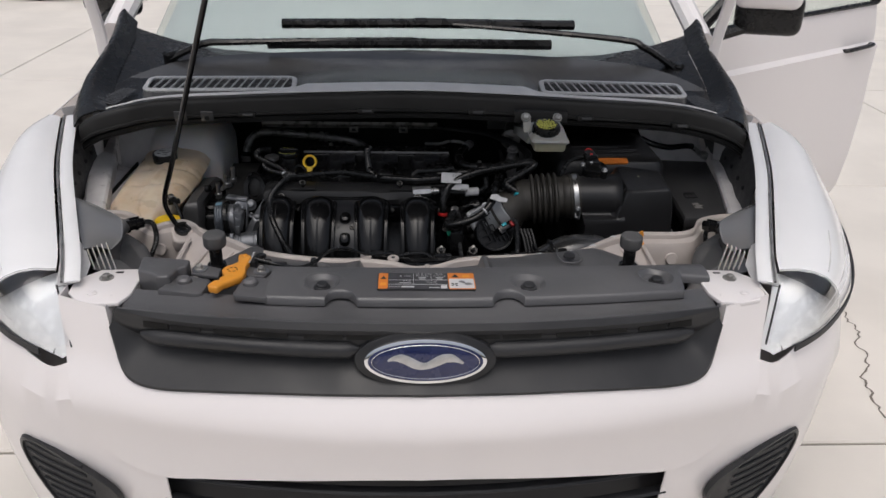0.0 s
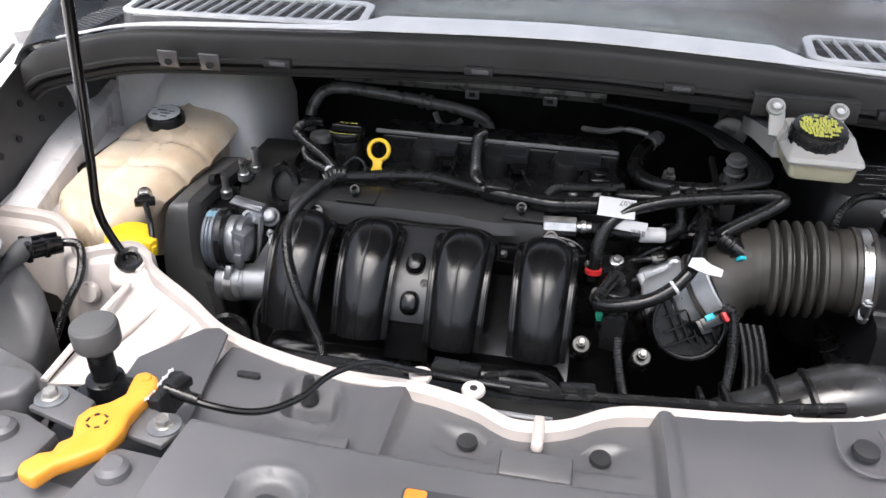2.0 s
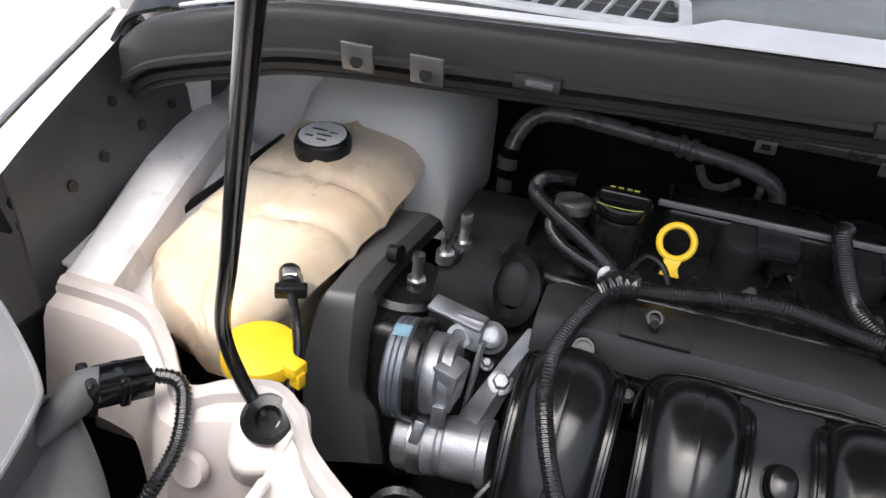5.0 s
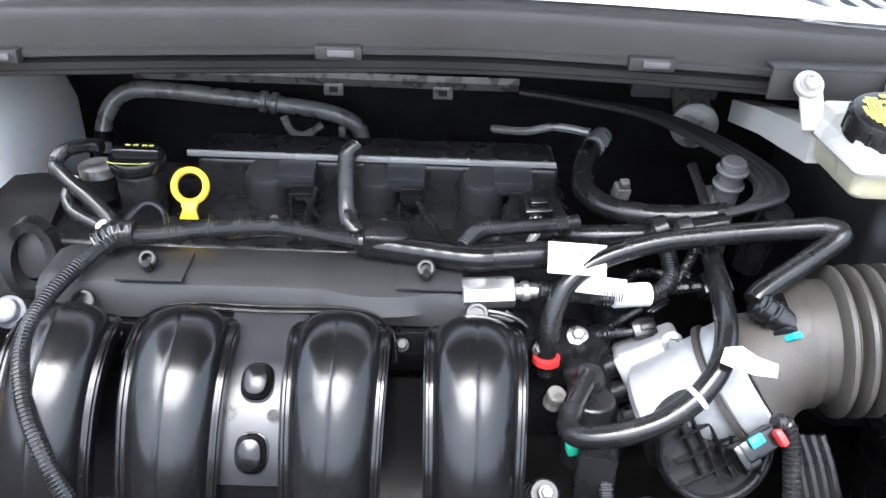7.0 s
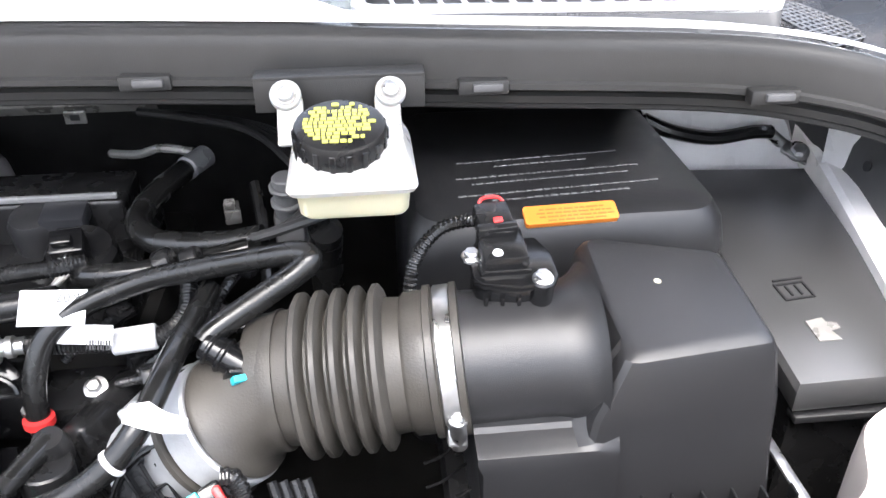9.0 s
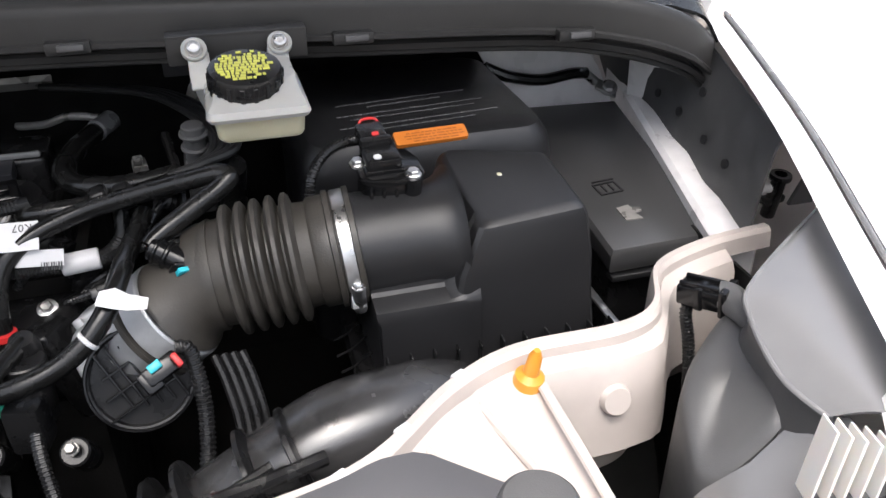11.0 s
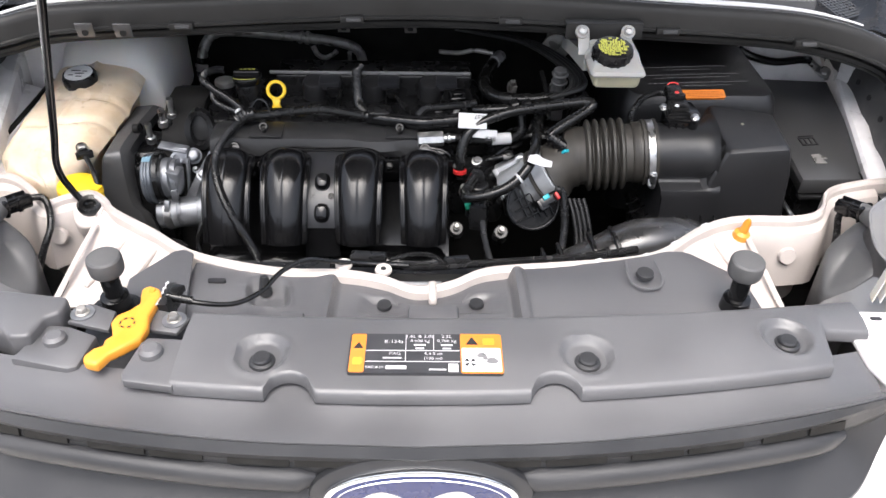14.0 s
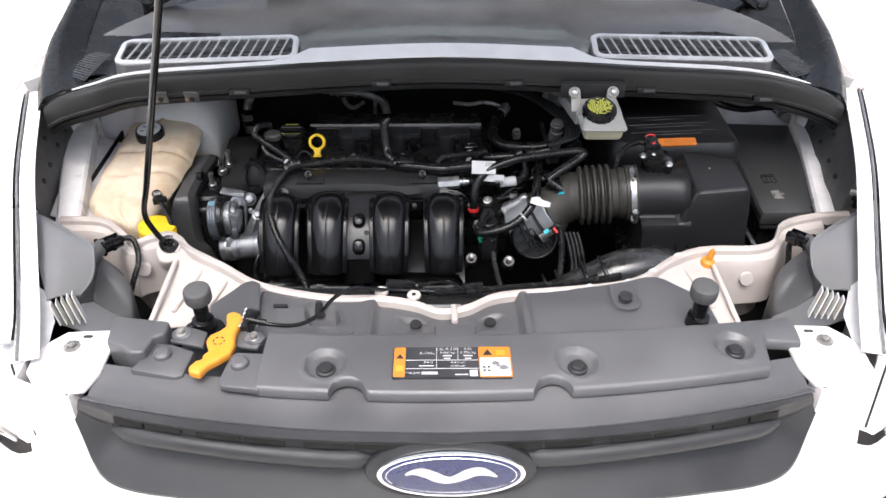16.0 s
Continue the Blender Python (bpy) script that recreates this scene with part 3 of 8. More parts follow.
rows = [[p + Vector((0, dy, dz)) for p in lip] for dy, dz in ((0.034, -0.063), (0.012, -0.062), (0.005, -0.060), (0.003, -0.053), (0.010, -0.050), (0.010, -0.047), (-0.004, -0.046), (-0.007, -0.044), (-0.007, -0.039), (-0.003, -0.037), (-0.003, -0.012), (-0.001, -0.004), (0.004, 0.0008), (0.012, 0.0024))]
part("front_lip", sheet(rows, 0.003), M_LIP, cowl, "dull dark front edge with a stepped ledge", angle=40)
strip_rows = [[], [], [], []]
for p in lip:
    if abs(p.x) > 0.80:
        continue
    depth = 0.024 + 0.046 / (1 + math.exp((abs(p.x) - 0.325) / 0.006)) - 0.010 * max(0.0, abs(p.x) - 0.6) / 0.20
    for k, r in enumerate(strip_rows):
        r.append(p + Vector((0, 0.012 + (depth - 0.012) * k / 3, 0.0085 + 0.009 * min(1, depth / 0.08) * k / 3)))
part("front_strip", sheet(strip_rows, 0.002), M_STRIP, cowl, "pale white strip along the front edge")
part("weather_seal", tube([p + Vector((0, 0.014, -0.064)) for p in lip], 0.0045, 8, 1, smooth=False), M_LIP, cowl, "rubber weather strip")
for x in (-0.44, -0.132, 0.162, 0.45, 0.70):
    y = min(lip, key=lambda p: abs(p.x - x))
    clip = part("clip", block((x, y.y - 0.006, y.z - 0.041), (0.044, 0.014, 0.013), r=0.002), M_LIP, cowl, "dark clip on the edge")
    part("clip_tongue", block((x + 0.003, y.y - 0.014, y.z - 0.040), (0.026, 0.006, 0.007), r=0.0015), M_STOP, clip, "grey clip tongue")
for sgn in (-1, 1):
    cx = 0.528 * sgn + (0.012 if sgn > 0 else 0.008)
    place = Matrix.Translation((cx, 2.012, 1.126)) @ Euler((radians(4), 0, radians(-4 * sgn))).to_matrix().to_4x4()
    w, d = 0.198, 0.058
    outer, inner = rounded(-w, w, -d, d, 0.024), rounded(-w + 0.012, w - 0.012, -d + 0.012, d - 0.012, 0.014)
    big = rounded(-w - 0.004, w + 0.004, -d - 0.004, d + 0.004, 0.028)
    wall = loft([[(*p, -0.046) for p in big], [(*p, -0.006) for p in outer], [(*p, -0.002) for p in outer], [(*p, -0.002) for p in inner], [(*p, -0.034) for p in inner]], caps=False)
    vent = part("vent", moved(wall, place), M_HLBACK, cowl, "raised grey vent base")
    part("vent_well", moved(plate(rounded(-w + 0.010, w - 0.010, -d + 0.010, d - 0.010, 0.014), -0.036, -0.032, 0), place), M_INK, vent, "dark well below the slats")
    rim = loft([[(*p, -0.005) for p in outer], [(*p, 0.0012) for p in outer], [(*[0.985 * c for c in p], 0.0028) for p in outer], [(*p, 0.0028) for p in inner], [(*p, -0.006) for p in inner]], caps=False)
    part("vent_rim", moved(rim, place), M_VENT, vent, "worn pale rim")
    for k in range(16):
        u = -w + 0.032 + k * (2 * w - 0.064) / 15
        slat = block((u, 0, -0.001), (0.0026, 2 * d - 0.020, 0.006), (0, 0, 10 * sgn), 0.001, 1)
        part("slat", moved(slat, place), M_VENT, vent)
    for v in (-0.016, 0.016):
        part("cross_bar", moved(box(-w + 0.012, w - 0.012, v - 0.0012, v + 0.0012, -0.010, -0.006, 0), place), M_HLBACK, vent)
    # folded end of the cowl beside the wing
    foot_in = ((0.795, 1.915, 1.074), (0.830, 2.03, 1.078), (0.846, 2.12, 1.104), (0.852, 2.22, 1.132), (0.858, 2.34, 1.165), (0.874, 2.46, 1.205))
    ridge = ((0.840, 1.893, 1.078), (0.876, 2.00, 1.106), (0.890, 2.10, 1.140), (0.892, 2.20, 1.168), (0.896, 2.34, 1.206), (0.912, 2.46, 1.245))
    foot_out = ((0.893, 1.885, 1.036), (0.926, 1.98, 1.048), (0.938, 2.08, 1.070), (0.938, 2.20, 1.092), (0.938, 2.34, 1.12), (0.945, 2.46, 1.16))
    rows = []
    for a, b, c in zip(*[spline(q, 4) for q in (foot_in, ridge, foot_out)]):
        rows.append([Vector((sgn * p.x * (1 if sgn > 0 else 0.985), p.y, p.z)) for p in spline([a, a.lerp(b, 0.55) + Vector((0.004, 0, 0.004)), b, b.lerp(c, 0.4) + Vector((0.012, 0, 0.004)), c], 3)])
    part("end_fold", sheet(rows, 0.004), M_BLACK, cowl, "humped black end of the cowl", angle=60)
    rows = [[Vector((sgn * (x0 + (x1 - x0) * q), y, z0 + (z1 - z0) * q ** 2)) for q in np.linspace(0, 1, 9)] for y, x0, x1, z0, z1 in ((1.99, 0.70, 0.822, 1.076, 1.076), (2.06, 0.66, 0.838, 1.084, 1.086), (2.14, 0.56, 0.848, 1.094, 1.108), (2.24, 0.50, 0.852, 1.100, 1.136), (2.34, 0.45, 0.856, 1.108, 1.162), (2.46, 0.45, 0.90, 1.112, 1.20))]
    part("deck_corner", sheet(rows, 0.003), M_BLACK, cowl, "black corner of the cowl below the screen", angle=50)
    # drain mesh between the vent and the humped end
    corner = [Vector((sgn * x, y, z)) for x, y, z in ((0.762, 2.060, 1.094), (0.812, 2.085, 1.090), (0.850, 1.985, 1.082), (0.786, 1.945, 1.083))]
    lines = []
    for k in range(13):
        q = k / 12
        lines.append(tube([corner[0].lerp(corner[3], q), corner[1].lerp(corner[2], q)], 0.0012, 4, 1, smooth=False))
        if k < 8:
            lines.append(tube([corner[0].lerp(corner[1], k / 7), corner[3].lerp(corner[2], k / 7)], 0.0012, 4, 1, smooth=False))
    part("drain_mesh", join(*lines), M_SEAL, cowl, "fine black drain mesh")

screen = thing("windscreen", (0, 2.6, 1.05), "clear laminated windscreen reflecting the pale sky", "windscreen")
rows = []
for k in range(9):
    t = k / 8
    rows.append([Vector((x * (1 - 0.12 * t), 2.30 + 0.16 * (x / 0.8) ** 2 * 0.9 + t * 0.95, 1.115 + t * 0.50)) for x in np.linspace(-0.84, 0.84, 25)])
pane = part("pane", sheet(rows, 0.005), M_GLASS, screen, "clear glass")
pane.visible_shadow = False
part("black_band", sheet([[p + Vector((0, 0.012, -0.012)) for p in r] for r in rows[:1]] + [[p + Vector((0, 0.05, 0.012)) for p in rows[0]]], 0.002), M_INK, screen)
solo("dashboard", moved(box(-0.74, 0.74, -0.45, 0.35, -0.10, 0.0, 0.03, 3), pose(0, 3.05, 1.16, 6)), M_HLBACK, "grey dashboard top behind the windscreen", "dashboard")

# unseen pale sheet, added so the glass reads as bright as reflected sky
brightener_rows = [[p + Vector((0, 0.05, -0.035)) for p in r] for r in rows[:7]]
solo("screen_brightener", sheet(brightener_rows, 0.004), M_PAPER, "pale sheet added behind the windscreen to brighten it", "sunshade")
for sgn in (-1, 1):
    part("pillar", tube([(sgn * 0.932, 2.44, 1.175), (sgn * 0.925, 2.55, 1.228), (sgn * 0.87, 2.9, 1.42), (sgn * 0.76, 3.4, 1.66)], 0.036, 10, 4), M_PAINT, car, "white windscreen pillar")


def wiper(name, pivot, elbow, tip, b0, b1):
    w = thing(name, pivot, "black wiper arm and blade parked on the windscreen", "wiper", "windscreen wipers")
    part("pivot_cap", lathe([(0.020, -0.01), (0.020, 0.016), (0.014, 0.024)], pivot, (0, -0.2, 1), 18), M_BLACK, w)
    part("arm", tube([pivot, (Vector(pivot) + Vector(elbow)) / 2 + Vector((0, -0.005, 0.02)), elbow, tip], 0.018, 8, 6, flat=0.55, radii=[1.2, 1.1, 1.0, 0.6]), M_BLACK, w)
    mid = (Vector(b0) + Vector(b1)) / 2
    part("blade", tube([b0, mid + Vector((0, -0.006, 0.004)), b1], 0.019, 8, 8, flat=0.8), M_BLACK, w)
    part("rubber_edge", tube([Vector(b0) + Vector((0, 0.012, -0.006)), mid + Vector((0, 0.006, -0.002)), Vector(b1) + Vector((0, 0.012, -0.006))], 0.004, 6, 8), M_RUBBER, w)
    part("spoiler", block(mid + Vector((0, -0.004, 0.014)), (0.10, 0.02, 0.012), (0, 0, 0), 0.004), M_BLACK, w)


wiper("wiper", (0.805, 2.27, 1.122), (0.60, 2.32, 1.205), (0.02, 2.38, 1.235), (-0.40, 2.36, 1.225), (0.50, 2.40, 1.228))
wiper("wiper", (-0.72, 2.27, 1.135), (-0.52, 2.30, 1.180), (0.0, 2.34, 1.190), (-0.44, 2.32, 1.172), (0.42, 2.33, 1.180))

# ---- hood, held open over the bay ----
HINGE, RISE = (2.17, 1.44), 35
hood = thing("hood", (0, 2.17, 1.40), "white hood panel held open by a prop rod", "hood")
rows = []
for k in range(9):
    s = 1.12 * k / 8
    y, z = HINGE[0] - s * math.cos(radians(RISE)), HINGE[1] + s * math.sin(radians(RISE))
    half = 0.90 - 0.22 * (k / 8) ** 2
    rows.append([Vector((x, y, z + 0.05 * (1 - (x / half) ** 2))) for x in np.linspace(-half, half, 17)])
part("skin", sheet(rows, 0.004), M_PAINT, hood, "white painted skin")
part("inner_frame", sheet([[p * 1.0 + Vector((-p.x * 0.06, 0, -0.03)) for p in r] for r in rows[1:-1]], 0.012), M_FELT, hood, "dark felt insulation pad")
for sgn in (-1, 1):
    part("hinge_arm", tube([(sgn * 0.905, 2.26, 1.13), (sgn * 0.915, 2.27, 1.22), (sgn * 0.925, 2.24, 1.36), (sgn * 0.88, 2.15, 1.447)], 0.018, 8, 5, flat=0.4), M_PAINT, hood, "white hinge arm")
d = Vector((0.40, -0.50, 1.0)).normalized()
foot = Vector((-0.588, 1.613, 0.950))
n = Vector((0, math.sin(radians(RISE)), math.cos(radians(RISE))))
reach = (Vector((0, HINGE[0], HINGE[1] - 0.02)) - foot).dot(n) / d.dot(n)
prop = thing("prop_rod", (-0.557, 1.617, 0.86), "slim black steel hood prop rod standing in the radiator support", "prop rod")
part("rod", tube([(-0.540, 1.614, 0.860), (-0.558, 1.617, 0.872), (-0.578, 1.619, 0.900), foot, foot + d * 0.12, foot + d * 0.35, foot + d * reach], 0.0057, 18, 6), M_GLOSS, prop, "black painted rod")
part("grommet", lathe([(0.012, -0.008), (0.020, -0.006), (0.021, 0.004), (0.017, 0.008), (0.010, 0.006), (0.008, 0.0)], (-0.553, 1.612, 0.876), (0.15, -0.35, 0.9), 24), M_RUBBER, prop, "black rubber grommet")

# ---- open front door and mirror ----
door = thing("front_door", (1.0, 2.75, 0.30), "white front door standing wide open", "car door")
turn = Matrix.Translation((0.99, 2.72, 0.0)) @ Euler((0, 0, radians(-61))).to_matrix().to_4x4()


def door_rows():
    rows = []
    for z, y in ((0.33, 0.03), (0.40, 0.0), (0.55, -0.012), (0.75, -0.018), (0.90, -0.014), (0.965, -0.016), (0.98, 0.002), (1.06, 0.012), (1.14, 0.03)):
        row = []
        for k in range(15):
            s = k / 14
            row.append(turn @ Vector((0.0 - y, 0.0 + s * 1.12 - (0.10 * max(0, 0.6 - z) * s), z + 0.05 * s * (1 if z > 0.9 else 0))))
        rows.append(row)
    return rows


part("panel", sheet(door_rows(), 0.03), M_PAINT, door, "white painted outer panel")
part("handle", moved(join(tube([(0.035, 0.90, 1.02), (0.055, 0.92, 1.025), (0.055, 1.06, 1.035), (0.035, 1.08, 1.035)], 0.013, 8, 4, flat=0.7)), turn), M_BLACK, door, "black pull handle")
part("window_frame", moved(tube([(-0.01, 0.06, 1.16), (-0.02, 0.35, 1.38), (-0.03, 0.60, 1.52), (-0.03, 1.10, 1.55), (-0.01, 1.12, 1.20)], 0.022, 8, 5), turn), M_BLACK, door, "black window frame")
wp = part("window_pane", moved(sheet([[Vector((-0.012, s, z0)) for s in np.linspace(0.08, 1.10, 8)] for z0 in (1.16, 1.20)] + [[Vector((-0.02, s, 1.20 + 0.33 * min(1, (s - 0.06) / 0.5))) for s in np.linspace(0.08, 1.10, 8)]], 0.004), turn), M_GLASS, door, "window glass")
wp.visible_shadow = False
part("belt_trim", moved(tube([(0.0, 0.03, 1.150), (0.0, 1.12, 1.20)], 0.010, 8, 2), turn), M_BLACK, door, "black belt moulding")

for sgn in (-1, 1):
    mir = thing("door_mirror", (sgn * 1.12, 2.62, 1.15), "black door mirror with a white cap", "mirror", "door mirrors")
    fold = 0.17 if sgn < 0 else 0.0
    shell = box(-0.11, 0.11, -0.04, 0.06, -0.07, 0.07, 0.035, 4)
    part("shell", moved(shell, pose(sgn * (1.22 - fold), 2.62 + fold, 1.24, 0, 0, sgn * -12 - 240 * fold)), M_BLACK, mir, "black mirror shell")
    part("cap", moved(box(-0.115, 0.105, -0.055, 0.02, 0.0, 0.085, 0.035, 4), pose(sgn * (1.20 - fold), 2.60 + fold, 1.262, 0, 0, sgn * -12 - 240 * fold)), M_PAINT, mir, "white painted cap")
    part("stalk", tube([(sgn * 0.96, 2.68, 1.13), (sgn * 1.04, 2.66, 1.15), (sgn * (1.14 - fold * 0.8), 2.63 + fold * 0.6, 1.19)], 0.03, 8, 4, flat=0.7), M_BLACK, mir)

# the car behind the windscreen
SIDE = ((0.30, 0.86), (0.42, 0.925), (0.70, 0.955), (0.95, 0.945), (1.06, 0.915))
for sgn, y0 in ((-1, 2.82), (1, 3.90)):
    rows = [[Vector((sgn * (x - 0.05 * max(0.0, (y - 4.6) / 0.9) ** 2), y, z + 0.04 * (y - 2.8) / 2.7 * (z > 0.9))) for y in np.linspace(y0, 5.42, 14)] for z, x in SIDE]
    part("side_panel", sheet(rows, 0.004), M_PAINT, car, "white body side")
    rows = [[Vector((sgn * (0.90 - 0.20 * t), y, 1.09 + 0.04 * (y - 2.8) / 2.7 + 0.50 * t)) for y in np.linspace(max(y0, 2.95 + 0.35 * t), 5.15, 10)] for t in (0.0, 0.5, 1.0)]
    part("side_window", sheet(rows, 0.005), M_GLASS, car, "side glass")
    for y in (3.92, 4.75):
        part("door_pillar", tube([(sgn * 0.905, y, 1.09), (sgn * 0.81, y + 0.02, 1.35), (sgn * 0.71, y + 0.04, 1.60)], 0.030, 8, 4, flat=0.6), M_PAINT, car, "white door pillar")
    rear = part("wheel", lathe([(0.10, -0.02), (0.21, -0.06), (0.225, 0.0), (0.225, 0.20)], (sgn * 0.90, 4.74, 0.345), (-sgn, 0, 0), 36), M_ALU, car, "alloy rear wheel")
    part("tyre", lathe([(0.22, 0.0), (0.29, -0.02), (0.335, 0.0), (0.345, 0.05), (0.345, 0.15), (0.335, 0.20), (0.29, 0.22), (0.22, 0.20)], (sgn * 0.90, 4.74, 0.345), (-sgn, 0, 0), 40), M_TYRE, rear, "black tyre")
rows = [[Vector((x, y, z - 0.06 * (abs(x) / 0.72) ** 3)) for x in np.linspace(-0.72, 0.72, 15)] for y, z in ((3.25, 1.615), (3.45, 1.655), (3.9, 1.685), (4.5, 1.68), (5.0, 1.65), (5.25, 1.60))]
part("roof", sheet(rows, 0.02), M_PAINT, car, "white roof")
rows = [[Vector((x * w, y + 0.05 * (1 - (x / 0.9) ** 2), z)) for x in np.linspace(-0.9, 0.9, 13)] for z, y, w in ((0.30, 5.38, 0.95), (0.60, 5.48, 1.0), (0.95, 5.45, 1.0), (1.10, 5.40, 0.97), (1.35, 5.30, 0.88), (1.60, 5.22, 0.80))]
part("tailgate", sheet(rows, 0.01), M_PAINT, car, "white tailgate")
part("cabin_floor", box(-0.86, 0.86, 2.6, 5.35, 0.32, 0.40, 0.02), M_GRILLE, car, "dark cabin floor")

parked = thing("parked_car", (-5.6, 11.5, 0), "dark car parked across the yard, only its underside showing", "car")
part("body", box(-7.4, -3.9, 10.8, 12.6, 0.25, 0.9, 0.12, 4), M_GLOSS, parked, "dark painted body")
for x in (-4.7, -6.7):
    part("wheel", rod((x, 10.75, 0.33), (x, 10.98, 0.33), 0.33, 28, 0.03), M_TYRE, parked, "black tyre")

# ---- bay structure: support, aprons, bulkhead ----
support = thing("radiator_support", (0, 1.45, 0.70), "white painted radiator support with a curved flange", "radiator support")
FLANGE = [(-0.80, 1.698), (-0.715, 1.692), (-0.665, 1.655), (-0.622, 1.612), (-0.595, 1.628), (-0.560, 1.640), (-0.528, 1.620), (-0.500, 1.585), (-0.423, 1.530), (-0.359, 1.480), (-0.291, 1.452), (-0.200, 1.432),
          (-0.120, 1.430), (-0.055, 1.415), (-0.010, 1.393), (0.04, 1.402), (0.10, 1.436), (0.20, 1.449), (0.31, 1.462), (0.375, 1.485), (0.45, 1.545), (0.52, 1.575), (0.62, 1.578), (0.668, 1.600), (0.705, 1.660), (0.78, 1.690), (0.86, 1.70)]
fl = spline([(x, y, 0) for x, y in FLANGE], 6)


def inner_y(x):
    return min(fl, key=lambda p: abs(p.x - x)).y


rows = []
for dy, z in ((0.004, 0.70), (0.004, 0.862), (0.003, 0.882), (0.0, 0.889), (-0.009, 0.890), (-0.014, 0.886), (-0.017, 0.868)):
    rows.append([Vector((p.x, p.y + dy, z)) for p in fl])
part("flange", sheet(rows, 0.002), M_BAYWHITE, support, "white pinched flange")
for sgn in (-1, 1):
    rows = []
    for t in np.linspace(0, 1, 7):
        row = []
        for x in np.linspace(0.33, 0.535, 16):
            y0 = inner_y(sgn * x) - 0.015
            y1 = 1.415 - 0.17 * max(0, x - 0.36)
            row.append(Vector((sgn * x, y0 + (y1 - y0) * t, 0.874 - 0.026 * t - 0.006 * math.sin(math.pi * t))))
        rows.append(row)
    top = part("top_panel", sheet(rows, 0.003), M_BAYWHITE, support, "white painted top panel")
    for a, b in (((0.415, 1.50, 0.868), (0.452, 1.41, 0.852)), ((0.375, 1.47, 0.868), (0.40, 1.41, 0.852)), ((0.47, 1.535, 0.868), (0.505, 1.43, 0.852))):
        part("rib", rod((sgn * a[0], a[1], a[2]), (sgn * b[0], b[1], b[2]), 0.004, 8), M_BAYWHITE, top)
    rows = [[], [], [], [], []]
    for x in np.linspace(0.53, 0.80, 20):
        y0 = inner_y(sgn * x)
        for r, (dy, z) in zip(rows, ((-0.013, 0.878), (-0.030, 0.872), (-0.036, 0.862), (-0.040, 0.835), (-0.050, 0.78))):
            r.append(Vector((sgn * x, y0 + dy, z)))
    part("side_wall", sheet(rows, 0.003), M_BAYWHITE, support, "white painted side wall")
    part("plug", lathe([(0.0, 0.004), (0.013, 0.004), (0.015, 0.0), (0.015, -0.004)], (sgn * 0.602, inner_y(sgn * 0.602) - 0.043, 0.838), (0, -0.95, 0.25), 20), M_BAYWHITE, support, "round plug")
    part("gusset", tube([(sgn * 0.528, 1.560, 0.874), (sgn * 0.532, 1.47, 0.866), (sgn * 0.538, 1.385, 0.852)], 0.005, 8, 4, flat=0.6), M_BAYWHITE, support)
for x, y in ((-0.116, 1.440), (-0.056, 1.428)):
    part("latch_ear", lathe([(0.012, -0.003), (0.013, 0.0), (0.012, 0.003), (0.0, 0.003)], (x, y, 0.889), (0, -0.05, 1), 20), M_BAYWHITE, support, "small white ear with a hole")
    part("hole", lathe([(0.0042, 0.0), (0.0042, 0.0005)], (x, y, 0.8922), (0, -0.05, 1), 14), M_INK, support)
part("latch_bar", block((0.017, 1.375, 0.890), (0.012, 0.06, 0.012), (-14, 0, 0), 0.004, 3), M_BAYWHITE, support, "white centre rib")
part("prop_seat", moved(plate(rounded(-0.030, 0.030, -0.034, 0.026, 0.018), -0.03, 0.004, 0.006, seg=3), frame_to((-0.551, 1.610, 0.868), (0.15, -0.35, 0.9))), M_BAYWHITE, support, "white raised seat of the prop rod")
for x, m in ((0.515, M_ORANGE),):
    oc = lathe([(0.014, 0.0), (0.013, 0.012), (0.007, 0.016), (0.006, 0.035), (0.003, 0.042)], (x + 0.005, 1.545, 0.866), (0.1, -0.15, 1), 16)
    solo("orange_clip", oc, M_ORANGE, "orange plastic clip standing in the radiator support", "clip")
for x in (0.345, 0.40, 0.46, 0.27):
    part("white_tab", block((x, inner_y(x) - 0.004, 0.887), (0.014, 0.010, 0.006), (0, 0, 30), 0.0015), M_PAPER, support)

